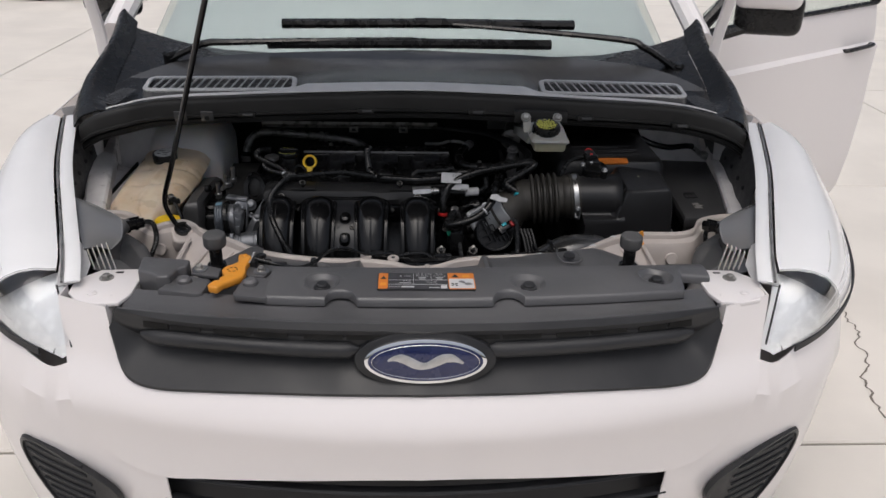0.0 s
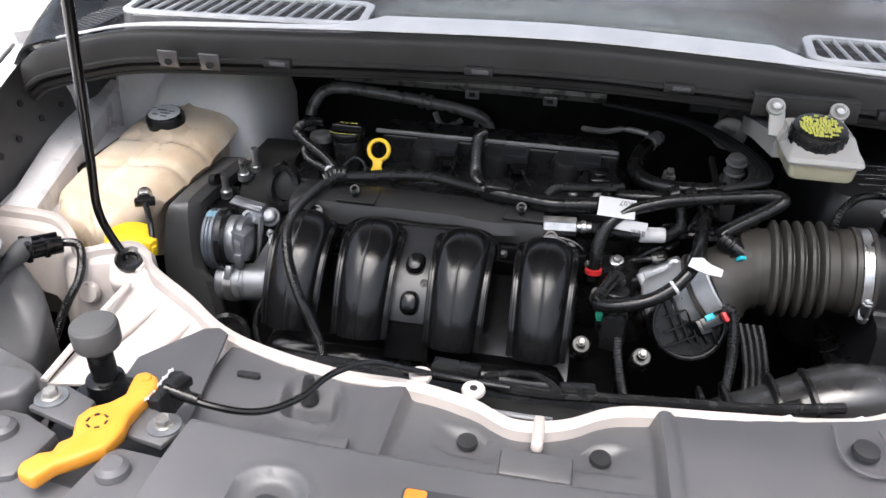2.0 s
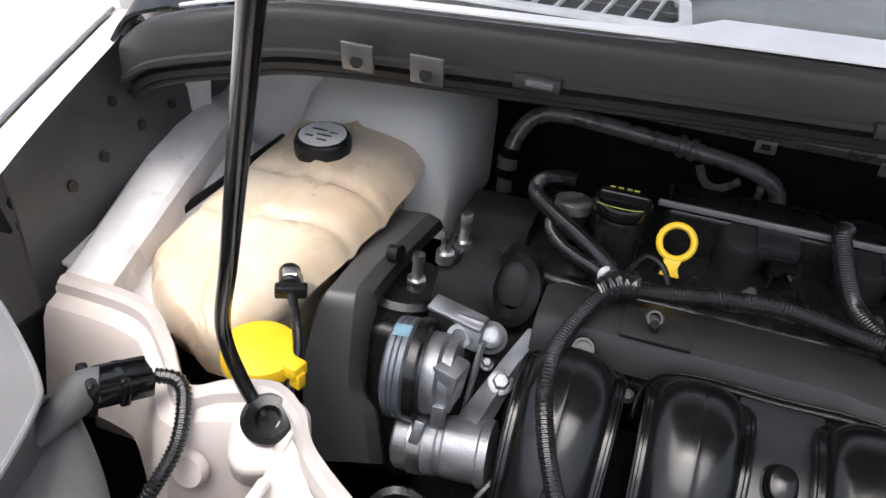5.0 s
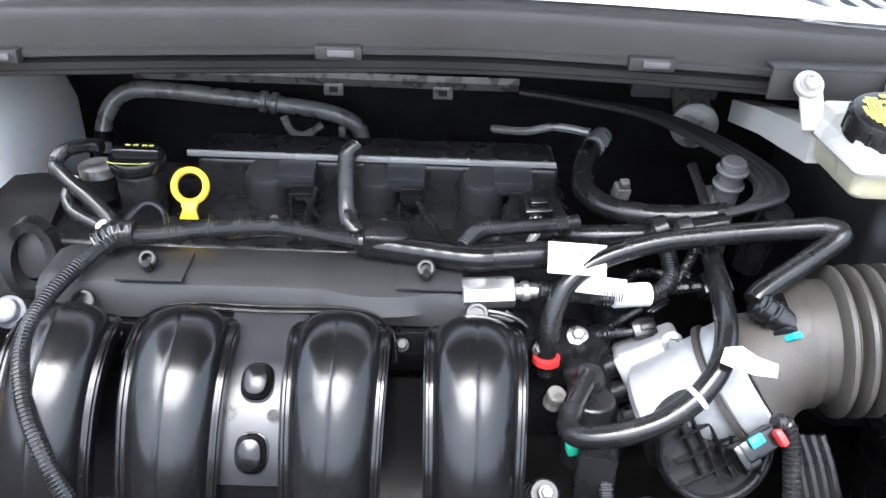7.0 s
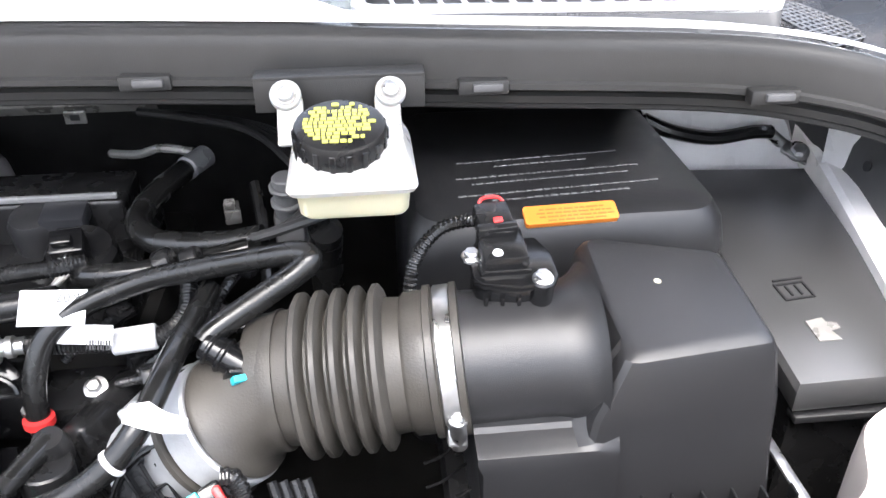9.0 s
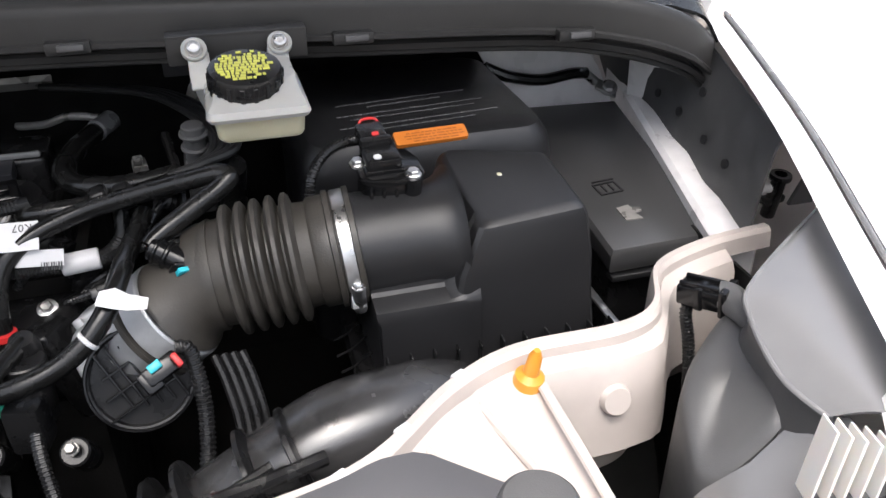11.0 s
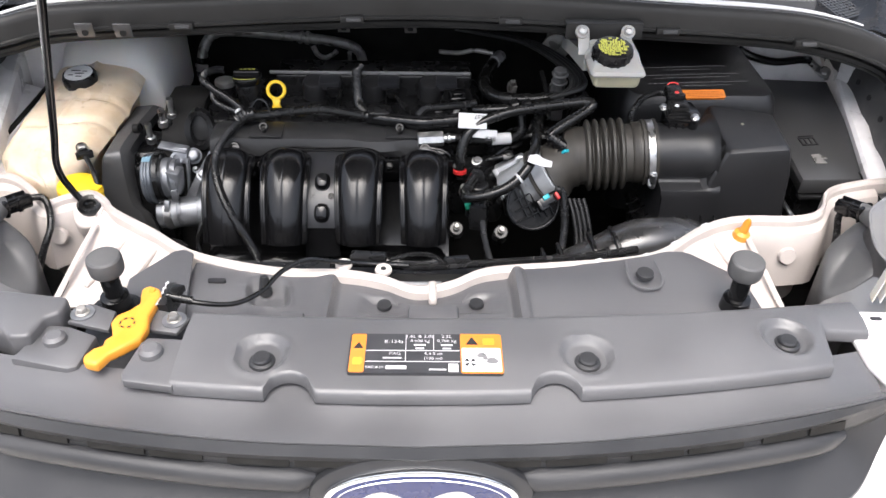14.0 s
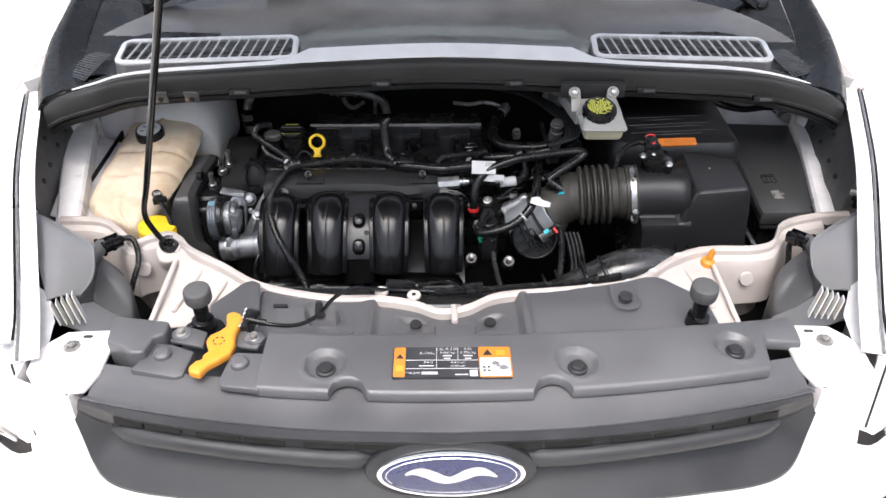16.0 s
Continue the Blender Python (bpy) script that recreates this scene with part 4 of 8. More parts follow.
for sgn in (-1, 1):
    apron = thing("inner_wing", (sgn * 0.85, 1.9, 0.60), "pale painted inner wing with a boxed rail", "inner wing", "inner wings")
    a, b = (Vector((0.828, 1.695, 0.866)), Vector((0.932, 2.17, 0.915))) if sgn > 0 else (Vector((-0.794, 1.700, 0.866)), Vector((-0.912, 2.17, 0.915)))
    rings = []
    for t in np.linspace(0, 1, 9):
        c = a.lerp(b, t)
        w = 0.025 + (0.008 if sgn > 0 else 0.016) * t
        rings.append([c + Vector((sgn * u, 0, v)) for u, v in ((-w, -0.10), (-w, 0.0), (-w + 0.006, 0.006), (0.0, 0.008 + 0.004 * math.sin(t * 20)), (w - 0.006, 0.006), (w, 0.0), (w, -0.10))])
    part("rail", loft(rings), M_APRON, apron, "pale sealed rail")
    rows = [[Vector((sgn * x, y, z)) for x, z in ((0.835 + 0.14 * (y - 1.7), 0.80), (0.845 + 0.15 * (y - 1.7), 0.88), (0.850 + 0.15 * min(0.3, y - 1.7), 0.94), (0.856 + 0.20 * min(0.32, y - 1.7), 0.978 + 0.13 * min(0.3, y - 1.7)), (0.862 + 0.21 * min(0.32, y - 1.7), 0.988 + 0.15 * min(0.3, y - 1.7)))] for y in (1.70, 1.85, 2.0, 2.2)]
    part("post", sheet([[Vector((sgn * x, y, 1.06)) for x, y in ((0.872, 2.06), (0.905, 2.035), (0.945, 1.985))], [Vector((sgn * x, y, 0.99)) for x, y in ((0.872, 2.055), (0.90, 2.03), (0.922, 1.985))], [Vector((sgn * x, y, 0.885)) for x, y in ((0.885, 2.07), (0.900, 2.03), (0.902, 1.985))]], 0.003), M_APRON, apron, "pale upright panel")
    side = part("side_sheet", sheet(rows, 0.003), M_STOP, apron, "dark grey side sheet with small holes")
    for y, x, z in ((1.78, 0.860, 0.925), (1.84, 0.869, 0.93), (1.92, 0.881, 0.935), (1.99, 0.890, 0.935), (1.88, 0.884, 0.975), (1.97, 0.902, 0.985)):
        part("hole", lathe([(0.006, 0.0), (0.006, 0.002)], (sgn * (x - 0.004), y, z), (-sgn * 0.95, 0, 0.2), 12), M_INK, side)
    rows = [[Vector((sgn * x, y, z)) for x in (0.74, 0.80, 0.86)] for y, z in ((2.16, 0.99), (2.14, 0.92), (2.13, 0.80))]
    part("strut_face", sheet(rows, 0.003), M_APRON, apron, "pale strut tower face")
    rows = [[Vector((sgn * x, y, z)) for x, z in ((0.74, 1.0), (0.80, 1.02), (0.86, 1.02), (0.90, 1.02))] for y in (2.16, 2.3)]
    part("strut_top", sheet(rows, 0.003), M_APRON, apron)
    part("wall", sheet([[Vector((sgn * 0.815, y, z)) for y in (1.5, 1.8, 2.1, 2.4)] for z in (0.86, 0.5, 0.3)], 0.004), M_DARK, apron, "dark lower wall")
    hinge = part("hood_hinge", block((sgn * 0.885, 1.945, 1.035), (0.05, 0.05, 0.006), (0, 10 * sgn, 25 * sgn), 0.002), M_STEEL, apron, "bare metal hinge plate")
    part("bolt", bolt((sgn * 0.88, 1.935, 1.040), (0, 0, 1), 0.007, 0.007), M_STEEL, hinge)
    if sgn < 0:
        rows = [[Vector((x, y, z)) for x, z in ((-0.875, 0.872), (-0.84, 0.862), (-0.78, 0.838), (-0.74, 0.80))] for y in (1.74, 1.85, 1.97, 2.09)]
        part("wing_shelf", sheet(rows, 0.003), M_APRON, apron, "pale painted shelf beside the tank")
    # stud with a pale tip beside the lamp
    sx = sgn * 0.894 + 0.011
    stud = thing("lamp_adjuster", (sx, 1.745, 0.87), "black lamp mounting post with a pale tip", "bracket", "lamp mounting posts")
    part("post", join(rod((sx, 1.750, 0.865), (sx, 1.743, 0.916), 0.0085, 16), block((sx, 1.748, 0.888), (0.030, 0.014, 0.010), (0, 0, 10 * sgn), 0.003)), M_BLACK, stud)
    part("ring", lathe([(0.0075, 0.0), (0.0125, 0.001), (0.0130, 0.004), (0.0120, 0.007), (0.0075, 0.007), (0.0070, 0.002), (0.0, 0.002)], (sx, 1.743, 0.916), (0, -0.1, 1), 22), M_GLOSS, stud, "black open ring")
    part("tip", join(rod((sx - sgn * 0.006, 1.746, 0.904), (sx - sgn * 0.026, 1.748, 0.906), 0.0055, 12), rod((sx - sgn * 0.018, 1.747, 0.905), (sx - sgn * 0.027, 1.748, 0.906), 0.0072, 12)), M_PAPER, stud, "pale plastic tip")
    part("web", plate([(sx + sgn * u, v) for u, v in ((0.012, 0.0), (0.045, 0.0), (0.036, 0.034), (0.028, 0.038))][::sgn], -0.003, 0.003, 0.001, m=pose(0, 1.735, 0.885, 90)), M_STOP, stud, "grey triangular web")

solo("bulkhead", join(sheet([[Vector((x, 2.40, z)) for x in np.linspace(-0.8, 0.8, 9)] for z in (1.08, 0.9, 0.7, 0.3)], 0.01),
                             sheet([[Vector((x, y, z)) for x in np.linspace(-0.8, 0.8, 9)] for y, z in ((2.40, 1.075), (2.10, 1.06), (2.0, 1.06))], 0.006)), M_DARK, "near-black bulkhead behind the engine", "bulkhead", kind="structure")
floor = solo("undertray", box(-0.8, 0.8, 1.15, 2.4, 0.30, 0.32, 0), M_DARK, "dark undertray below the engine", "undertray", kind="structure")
rows = [[Vector((x, y, z)) for x in np.linspace(-0.47, 0.075, 12)] for y, z in ((2.285, 0.943), (2.284, 0.935), (2.294, 0.922))]
shieldp = solo("heat_shield", sheet(rows, 0.002), M_PIPE, "grey metal heat shield edge across the bulkhead", "heat shield")
for x in (-0.187, -0.032):
    part("tab", block((x, 2.288, 0.917), (0.028, 0.004, 0.018), r=0.0015), M_PIPE, shieldp)
    part("hole", block((x, 2.2855, 0.9175), (0.012, 0.001, 0.008), r=0), M_INK, shieldp)

# ---- grille cover across the front ----
cover = thing("grille_cover", (0, 1.2, 0.90), "grey textured plastic cover over the top of the grille", "cover")


def cov_front(x):
    return 1.118 + 0.235 * x * x


def cov_back(x):
    return 1.240 + 0.17 * x * x


def cov_top(x):
    return 0.962 - 0.055 * x * x


def cover_point(x, s):
    """s: 0 at the rear edge, 1 at the front edge, past 1 the drop in front."""
    y0, y1 = cov_back(x), cov_front(x)
    q = min(1.0, max(0.0, (x - 0.500) / 0.014))
    y1 += (1.240 - y1) * q * q * (3 - 2 * q)
    z = cov_top(x)
    if s <= 1:
        return Vector((x, y0 + (y1 - y0) * s, z + 0.004 * math.sin(math.pi * s)))
    return Vector((x, y1 - 0.030 * (s - 1), z - 0.020 * (s - 1)))


xs = np.linspace(-0.285, 0.572, 190)
PINS = ((-0.186, 1.178), (0.199, 1.178), (0.456, 1.220))


def bite(x):
    """Half-round cut-outs along the front edge."""
    return max(0.0, *(1 - ((x - c) / 0.027) ** 2 for c in (-0.148, 0.157)))


def dished(p):
    """Sinks a point of the panel into the bowl round a fastener."""
    d = min(math.hypot(p.x - x, p.y - y) for x, y in PINS)
    q = min(1.0, max(0.0, (0.0330 - d) / 0.0090))
    r = min(1.0, max(0.0, (0.0400 - d) / 0.0060))
    return p + Vector((0, 0, 0.0016 * r * (1 - q) - 0.0085 * q * q * (3 - 2 * q)))


rows = []
for s in np.linspace(0.0, 1.0, 30):
    rows.append([dished(cover_point(x, s - (0.22 * math.sqrt(bite(x)) if bite(x) > 0 and s > 0.7 else 0) * (s - 0.7) / 0.3)) for x in xs])
edge = rows[-1]
rows = [[p + Vector((0, 0.010, -0.034)) for p in rows[0]], [p + Vector((0, 0.006, -0.006)) for p in rows[0]], [p + Vector((0, 0.003, -0.0015)) for p in rows[0]]] + rows
rows += [[p + Vector((0, -0.004, -0.004)) for p in edge], [p + Vector((0, -0.005, -0.016)) for p in edge]]
part("upper_panel", sheet(rows, 0.003), M_SHIELD, cover, "grey plastic upper panel", angle=45)
# lower lip running on to the grille
rows = [[Vector((x, cov_front(x) + 0.03, cov_top(x) - 0.018)) for x in np.linspace(-0.55, 0.56, 60)], [Vector((x, cov_front(x) - 0.004, cov_top(x) - 0.019)) for x in np.linspace(-0.55, 0.56, 60)], [Vector((x, cov_front(x) - 0.033, cov_top(x) - 0.024)) for x in np.linspace(-0.55, 0.56, 60)], [Vector((x, front(x, 0.944).y - 0.003, 0.9452 - 0.012 * (x / 0.55) ** 2)) for x in np.linspace(-0.55, 0.56, 60)]]
part("front_lip", sheet(rows, 0.003), M_SHIELD, cover, "smooth front lip", angle=45)
part("end_block", plate([(-0.547, 1.294), (-0.540, 1.300), (-0.455, 1.287), (-0.450, 1.280), (-0.452, 1.256), (-0.468, 1.247), (-0.473, 1.216), (-0.478, 1.212), (-0.497, 1.212), (-0.513, 1.227), (-0.540, 1.238)], 0.905, 0.957, 0.005, seg=3), M_SHIELD, cover, "raised end block")
part("side_tray", plate([(-0.493, 1.191), (-0.418, 1.173), (-0.407, 1.178), (-0.401, 1.231), (-0.441, 1.248), (-0.476, 1.252), (-0.486, 1.205)], 0.915, 0.941, 0.004), M_SHIELD, cover, "flat side tray")
part("lever_well", plate([(-0.44, 1.15), (-0.27, 1.13), (-0.27, 1.30), (-0.44, 1.31)], 0.880, 0.906, 0.002), M_INK, cover, "black well below the lever")
part("tongue", plate([(-0.340, 1.140), (-0.280, 1.130), (-0.280, 1.208), (-0.328, 1.212), (-0.336, 1.204), (-0.344, 1.152)], 0.944, 0.9565, 0.003), M_SHIELD, cover, "flat tongue under a fastener")
for pts, z in ((((-0.446, 1.254), (-0.389, 1.238), (-0.390, 1.274), (-0.430, 1.290)), 0.943), (((-0.340, 1.235), (-0.301, 1.228), (-0.290, 1.256), (-0.341, 1.275)), 0.948)):
    part("mount_bar", plate(pts, z - 0.007, z, 0.002), M_SHIELD, cover, "flat mounting lug")
for x, y, z in ((-0.431, 1.269, 0.9435), (-0.309, 1.251, 0.9485)):
    part("washer", lathe([(0.0150, -0.001), (0.0150, 0.0012), (0.006, 0.002)], (x, y, z), (0, 0, 1), 24), M_ALU, cover, "pale washer")
    part("bolt", bolt((x, y, z + 0.0015), (0, 0, 1), 0.0070, 0.009, 1.3), M_PIPE, cover, "dark hex bolt")
for x, y, z in ((-0.449, 1.222, 0.942), (-0.318, 1.184, 0.958)):
    part("push_pin", lathe([(0.0145, 0.0), (0.0135, 0.006), (0.009, 0.010), (0.0, 0.0105)], (x, y, z - 0.001), (0, 0, 1), 20), M_SHIELD, cover, "push-in plastic fastener")
for x, y in PINS:
    z = cov_top(x) - 0.0055
    part("push_pin", lathe([(0.0160, 0.0), (0.0150, 0.0030), (0.0115, 0.0045), (0.0112, 0.0075), (0.0095, 0.0095), (0.0, 0.0100)], (x + 0.001, y - 0.006, z), (0, 0, 1), 24), M_GRILLE, cover, "push-in plastic fastener")

# rear deck of the cover, between the upper panel and the support
deck = thing("air_deflector", (0, 1.33, 0.86), "grey plastic air deflector stretched to the radiator support", "deflector")


def level(x, t):
    """Height of the deflector: a low middle between two steps, a rounded rib and a higher flat end."""
    def step(a, b):
        q = min(1.0, max(0.0, (x - a) / (b - a)))
        return q * q * (3 - 2 * q)
    z = 0.892 + 0.006 * step(-0.16, -0.13) - 0.016 * step(-0.128, -0.118) + 0.022 * step(0.128, 0.138) - 0.006 * step(0.146, 0.156) + 0.006 * step(0.20, 0.30)
    return z + 0.010 * t - 0.008 * (1 - t) ** 3


rows = []
cols = sorted(set([round(v, 4) for v in np.linspace(-0.338, 0.470, 70)] + [round(v, 4) for v in np.linspace(-0.165, -0.112, 14)] + [round(v, 4) for v in np.linspace(0.124, 0.160, 14)] + [round(v, 4) for v in np.linspace(-0.256, -0.178, 30)]))
for t in np.linspace(0, 1, 46):
    row = []
    for x in cols:
        yb, yf = inner_y(x) - 0.014, cov_back(x) + 0.004
        if x > 0.375:
            yb = min(yb, 1.468 - 0.95 * max(0.0, x - 0.405))
        if x < -0.29:
            yb = min(yb, 1.450)
        y = yb + (yf - yb) * t
        z = level(x, t)
        for px, py in ((-0.052, 1.357), (0.080, 1.362)):
            d = max(abs(x - px) / 0.024, abs(y - py) / 0.020)
            z -= 0.010 * min(1.0, max(0.0, (1.25 - d) / 0.55))
        # pocket of the cable clip: steep walls, open softly towards the support
        d = ((abs(x + 0.217 + 0.22 * (y - 1.37)) / 0.0275) ** 4 + (abs(y - 1.370) / (0.031 if y < 1.37 else 0.040)) ** 4) ** 0.25
        q = min(1.0, max(0.0, (1.14 - d) / 0.40))
        z -= 0.015 * q * q * (3 - 2 * q) * (1.0 if y < 1.375 else max(0.3, 1 - (y - 1.375) / 0.035))
        z += 0.0025 * math.exp(-((d - 1.16) / 0.13) ** 2) * (1.0 if y < 1.39 else 0.4)
        row.append(Vector((x, y, z)))
    rows.append(row)
part("panel", sheet(rows, 0.003), M_SHIELD, deck, "grey plastic panel", angle=40)
part("end_flap", plate([(-0.405, 1.29), (-0.312, 1.272), (-0.338, 1.446), (-0.352, 1.455), (-0.368, 1.450), (-0.415, 1.385)], 0.9005, 0.9065, 0.0025), M_SHIELD, deck, "flat end flap")
part("latch_housing", block((0.018, 1.330, 0.8865), (0.070, 0.034, 0.012), (4, 0, 0), 0.004), M_SHIELD, deck, "moulded pocket round the centre rib")
part("step_block", block((-0.172, 1.300, 0.9075), (0.030, 0.016, 0.010), (0, 0, 0), 0.002), M_SHIELD, deck)
part("cable_knob", lathe([(0.010, -0.016), (0.008, 0.0), (0.0065, 0.010), (0.005, 0.014), (0.0, 0.015)], (-0.224, 1.386, 0.896), (0, 0.1, 1), 18), M_GRILLE, deck, "dark cable clip knob")
part("push_pin", lathe([(0.013, 0.0), (0.012, 0.005), (0.0, 0.007)], (0.322, 1.388, 0.9145), (0, -0.1, 1), 18), M_GRILLE, deck)
part("pin_border", tube([(0.300, 1.421, 0.9140), (0.298, 1.381, 0.9150), (0.305, 1.362, 0.9155), (0.322, 1.355, 0.9160), (0.339, 1.362, 0.9155), (0.346, 1.381, 0.9150), (0.344, 1.421, 0.9140)], 0.0020, 6, 5), M_SHIELD, deck, "raised moulded border")
part("slot", plate(rounded(-0.308, -0.282, 1.392, 1.400, 0.0038), 0.8905, 0.8952, 0), M_INK, deck, "small dark slot")
for x, y in ((-0.052, 1.362), (0.080, 1.366)):
    part("push_pin", lathe([(0.011, 0.0), (0.010, 0.004), (0.0, 0.005)], (x, y, 0.8760), (0, -0.1, 1), 18), M_GRILLE, deck)

# sticker on the cover
sticker = thing("warning_sticker", (0.008, 1.172, 0.962), "black, orange and white service sticker on the grille cover", "sticker")
lab = Matrix.Translation((0.0075, 1.1745, 0.9672)) @ Euler((radians(-1.5), 0, radians(-0.3))).to_matrix().to_4x4()
L, T = 0.0905, 0.0335


def tag(x0, x1, y0, y1, h0, h1, r=0.003):
    return moved(plate(rounded(x0, x1, y0, y1, r), h0, h1, 0), lab)


part("base", tag(-L, L, -T, T, -0.004, 0.0002, 0.004), M_LABEL, sticker, "black printed sticker")
part("orange_end", tag(-L + 0.002, -L + 0.0195, -T + 0.001, T - 0.001, 0.0001, 0.0006), M_ORLAB, sticker, "orange end field")
part("orange_frame", tag(0.041, L, -T, T, 0.0001, 0.0006), M_ORLAB, sticker, "orange field")
part("white_field", tag(0.0425, L - 0.002, -T + 0.0025, 0.0085, 0.0006, 0.0010, 0.002), M_PAPER, sticker, "white picture field")
for x0, x1, y0, y1 in ((-0.070, 0.040, 0.0035, 0.0045), (-0.070, 0.040, -0.0150, -0.0140), (-0.024, -0.0232, -0.014, T - 0.002), (0.009, 0.0098, 0.004, T - 0.002)):
    part("rule_line", tag(x0, x1, y0, y1, 0.0001, 0.0006, 0.0002), M_PAPER, sticker)
for text, size, x, y in (("1.6L & 2.0L", 0.0075, -0.007, 0.0285), ("2.5L", 0.0075, 0.025, 0.0285), ("R-134a", 0.0080, -0.038, 0.0190), ("0.600 kg", 0.0068, -0.007, 0.0205), ("0.700 kg", 0.0068, 0.025, 0.0205), ("PAG", 0.0072, -0.036, -0.0015), ("4.4 fl oz", 0.0068, 0.009, -0.0015), ("(130 ml)", 0.0065, 0.009, -0.0095), ("SAE J639", 0.0058, -0.059, -0.0245)):
    lettering(text, size, lab @ Matrix.Translation((x, y, 0.0007)), sticker, M_PAPER)
for x0, x1, y0, y1 in ((-0.046, -0.022, -0.0270, -0.0215), (0.004, 0.024, -0.0285, -0.0265), (-0.014, 0.000, 0.0125, 0.0150), (0.018, 0.032, 0.0125, 0.0150), (-0.012, -0.002, 0.0065, 0.0090), (0.020, 0.030, 0.0065, 0.0090), (-0.050, -0.028, -0.0095, -0.0075)):
    part("print_bar", tag(x0, x1, y0, y1, 0.0001, 0.0006, 0.0004), M_PAPER, sticker)
part("code_square", tag(0.0265, 0.038, -0.0310, -0.0180, 0.0001, 0.0006, 0.0005), M_PAPER, sticker, "pale printed square")
for cx, cy, s, m in ((-L + 0.011, 0.012, 0.006, M_INK), (0.055, 0.0205, 0.0075, M_INK)):
    tri = moved(plate([(cx - s, cy - s * 0.8), (cx + s, cy - s * 0.8), (cx, cy + s)], 0.0006, 0.0010, 0), lab)
    part("warning_triangle", tri, m, sticker)
part("pictogram", tag(0.068, 0.082, 0.0145, 0.0255, 0.0006, 0.0009, 0.002), M_ORANGE, sticker)
part("pictogram", tag(-L + 0.0055, -L + 0.0165, -0.020, -0.008, 0.0006, 0.0009, 0.002), M_ORANGE, sticker)
for k in range(4):
    a = radians(45 + 90 * k)
    part("fan_blade", moved(plate([(0.052 + 0.0075 * math.cos(a + q) * r, -0.016 + 0.0075 * math.sin(a + q) * r) for q, r in ((0, 0.1), (-0.35, 1), (0.35, 1))], 0.0010, 0.0013, 0), lab), M_INK, sticker)
for cx, cy, rx, ry in ((0.066, -0.004, 0.006, 0.004), (0.078, -0.013, 0.007, 0.005), (0.070, -0.009, 0.003, 0.003)):
    part("pictogram", moved(plate([(cx + rx * (1 + 0.2 * math.sin(5 * k)) * math.cos(2 * math.pi * k / 14), cy + ry * math.sin(2 * math.pi * k / 14)) for k in range(14)], 0.0010, 0.0013, 0), lab), M_HLBACK, sticker)

# hood release lever and its cable
lever = thing("hood_release_lever", (-0.362, 1.22, 0.93), "orange plastic hood release lever with a black cable", "lever")
out = [(-0.392, 1.166), (-0.374, 1.160), (-0.366, 1.178), (-0.352, 1.190), (-0.337, 1.205), (-0.333, 1.226), (-0.337, 1.244), (-0.336, 1.262), (-0.332, 1.287), (-0.338, 1.299), (-0.352, 1.305), (-0.361, 1.298), (-0.358, 1.282), (-0.355, 1.270), (-0.364, 1.257), (-0.377, 1.248), (-0.381, 1.234), (-0.375, 1.220), (-0.371, 1.211), (-0.379, 1.202), (-0.377, 1.193), (-0.387, 1.189), (-0.394, 1.176)]
part("paddle", plate(out, 0.946, 0.9617, 0.0045, seg=3), M_ORANGE, lever, "orange paddle")
part("hub_ring", lathe([(0.0115, -0.002), (0.0115, 0.0010), (0.0095, 0.0010), (0.0095, 0.0004), (0.0, 0.0004)], (-0.359, 1.231, 0.9612), (0, 0, 1), 28), M_ORANGE, lever)
for k in range(6):
    a = 2 * math.pi * k / 6
    part("slot", block((-0.359 + 0.0085 * math.cos(a), 1.231 + 0.0085 * math.sin(a), 0.9624), (0.0045, 0.0018, 0.001), (0, 0, math.degrees(a) + 90), 0), M_INK, lever)
part("rivet", lathe([(0.005, 0), (0.004, 0.003), (0, 0.004)], (-0.346, 1.293, 0.961), (0, 0, 1), 14), M_ORANGE, lever)
part("clip", block((-0.3255, 1.292, 0.944), (0.013, 0.046, 0.028), (0, -8, -4), 0.002), M_BLACK, lever, "black cable clip")
part("clip_wing", block((-0.318, 1.300, 0.955), (0.016, 0.020, 0.010), (0, 0, -20), 0.002), M_BLACK, lever)
part("clip_edge", rod((-0.335, 1.267, 0.9585), (-0.332, 1.316, 0.9585), 0.0008, 6), M_PAPER, lever, "pale toothed edge")
for k in range(5):
    part("clip_tooth", block((-0.335 + 0.0007 * k, 1.270 + 0.0105 * k, 0.9585), (0.005, 0.0016, 0.0016), (0, 0, 20), 0), M_PAPER, lever)
part("cable", tube([(-0.328, 1.291, 0.955), (-0.285, 1.290, 0.943), (-0.245, 1.305, 0.930), (-0.215, 1.335, 0.927), (-0.195, 1.372, 0.930), (-0.165, 1.405, 0.925), (-0.130, 1.428, 0.905), (-0.09, 1.448, 0.885), (-0.02, 1.46, 0.872)], 0.0036, 10, 6), M_RUBBER, lever, "black cable")
part("cable_sleeve", tube([(-0.328, 1.291, 0.955), (-0.296, 1.290, 0.947)], 0.0058, 14, 3), M_RUBBER, lever)

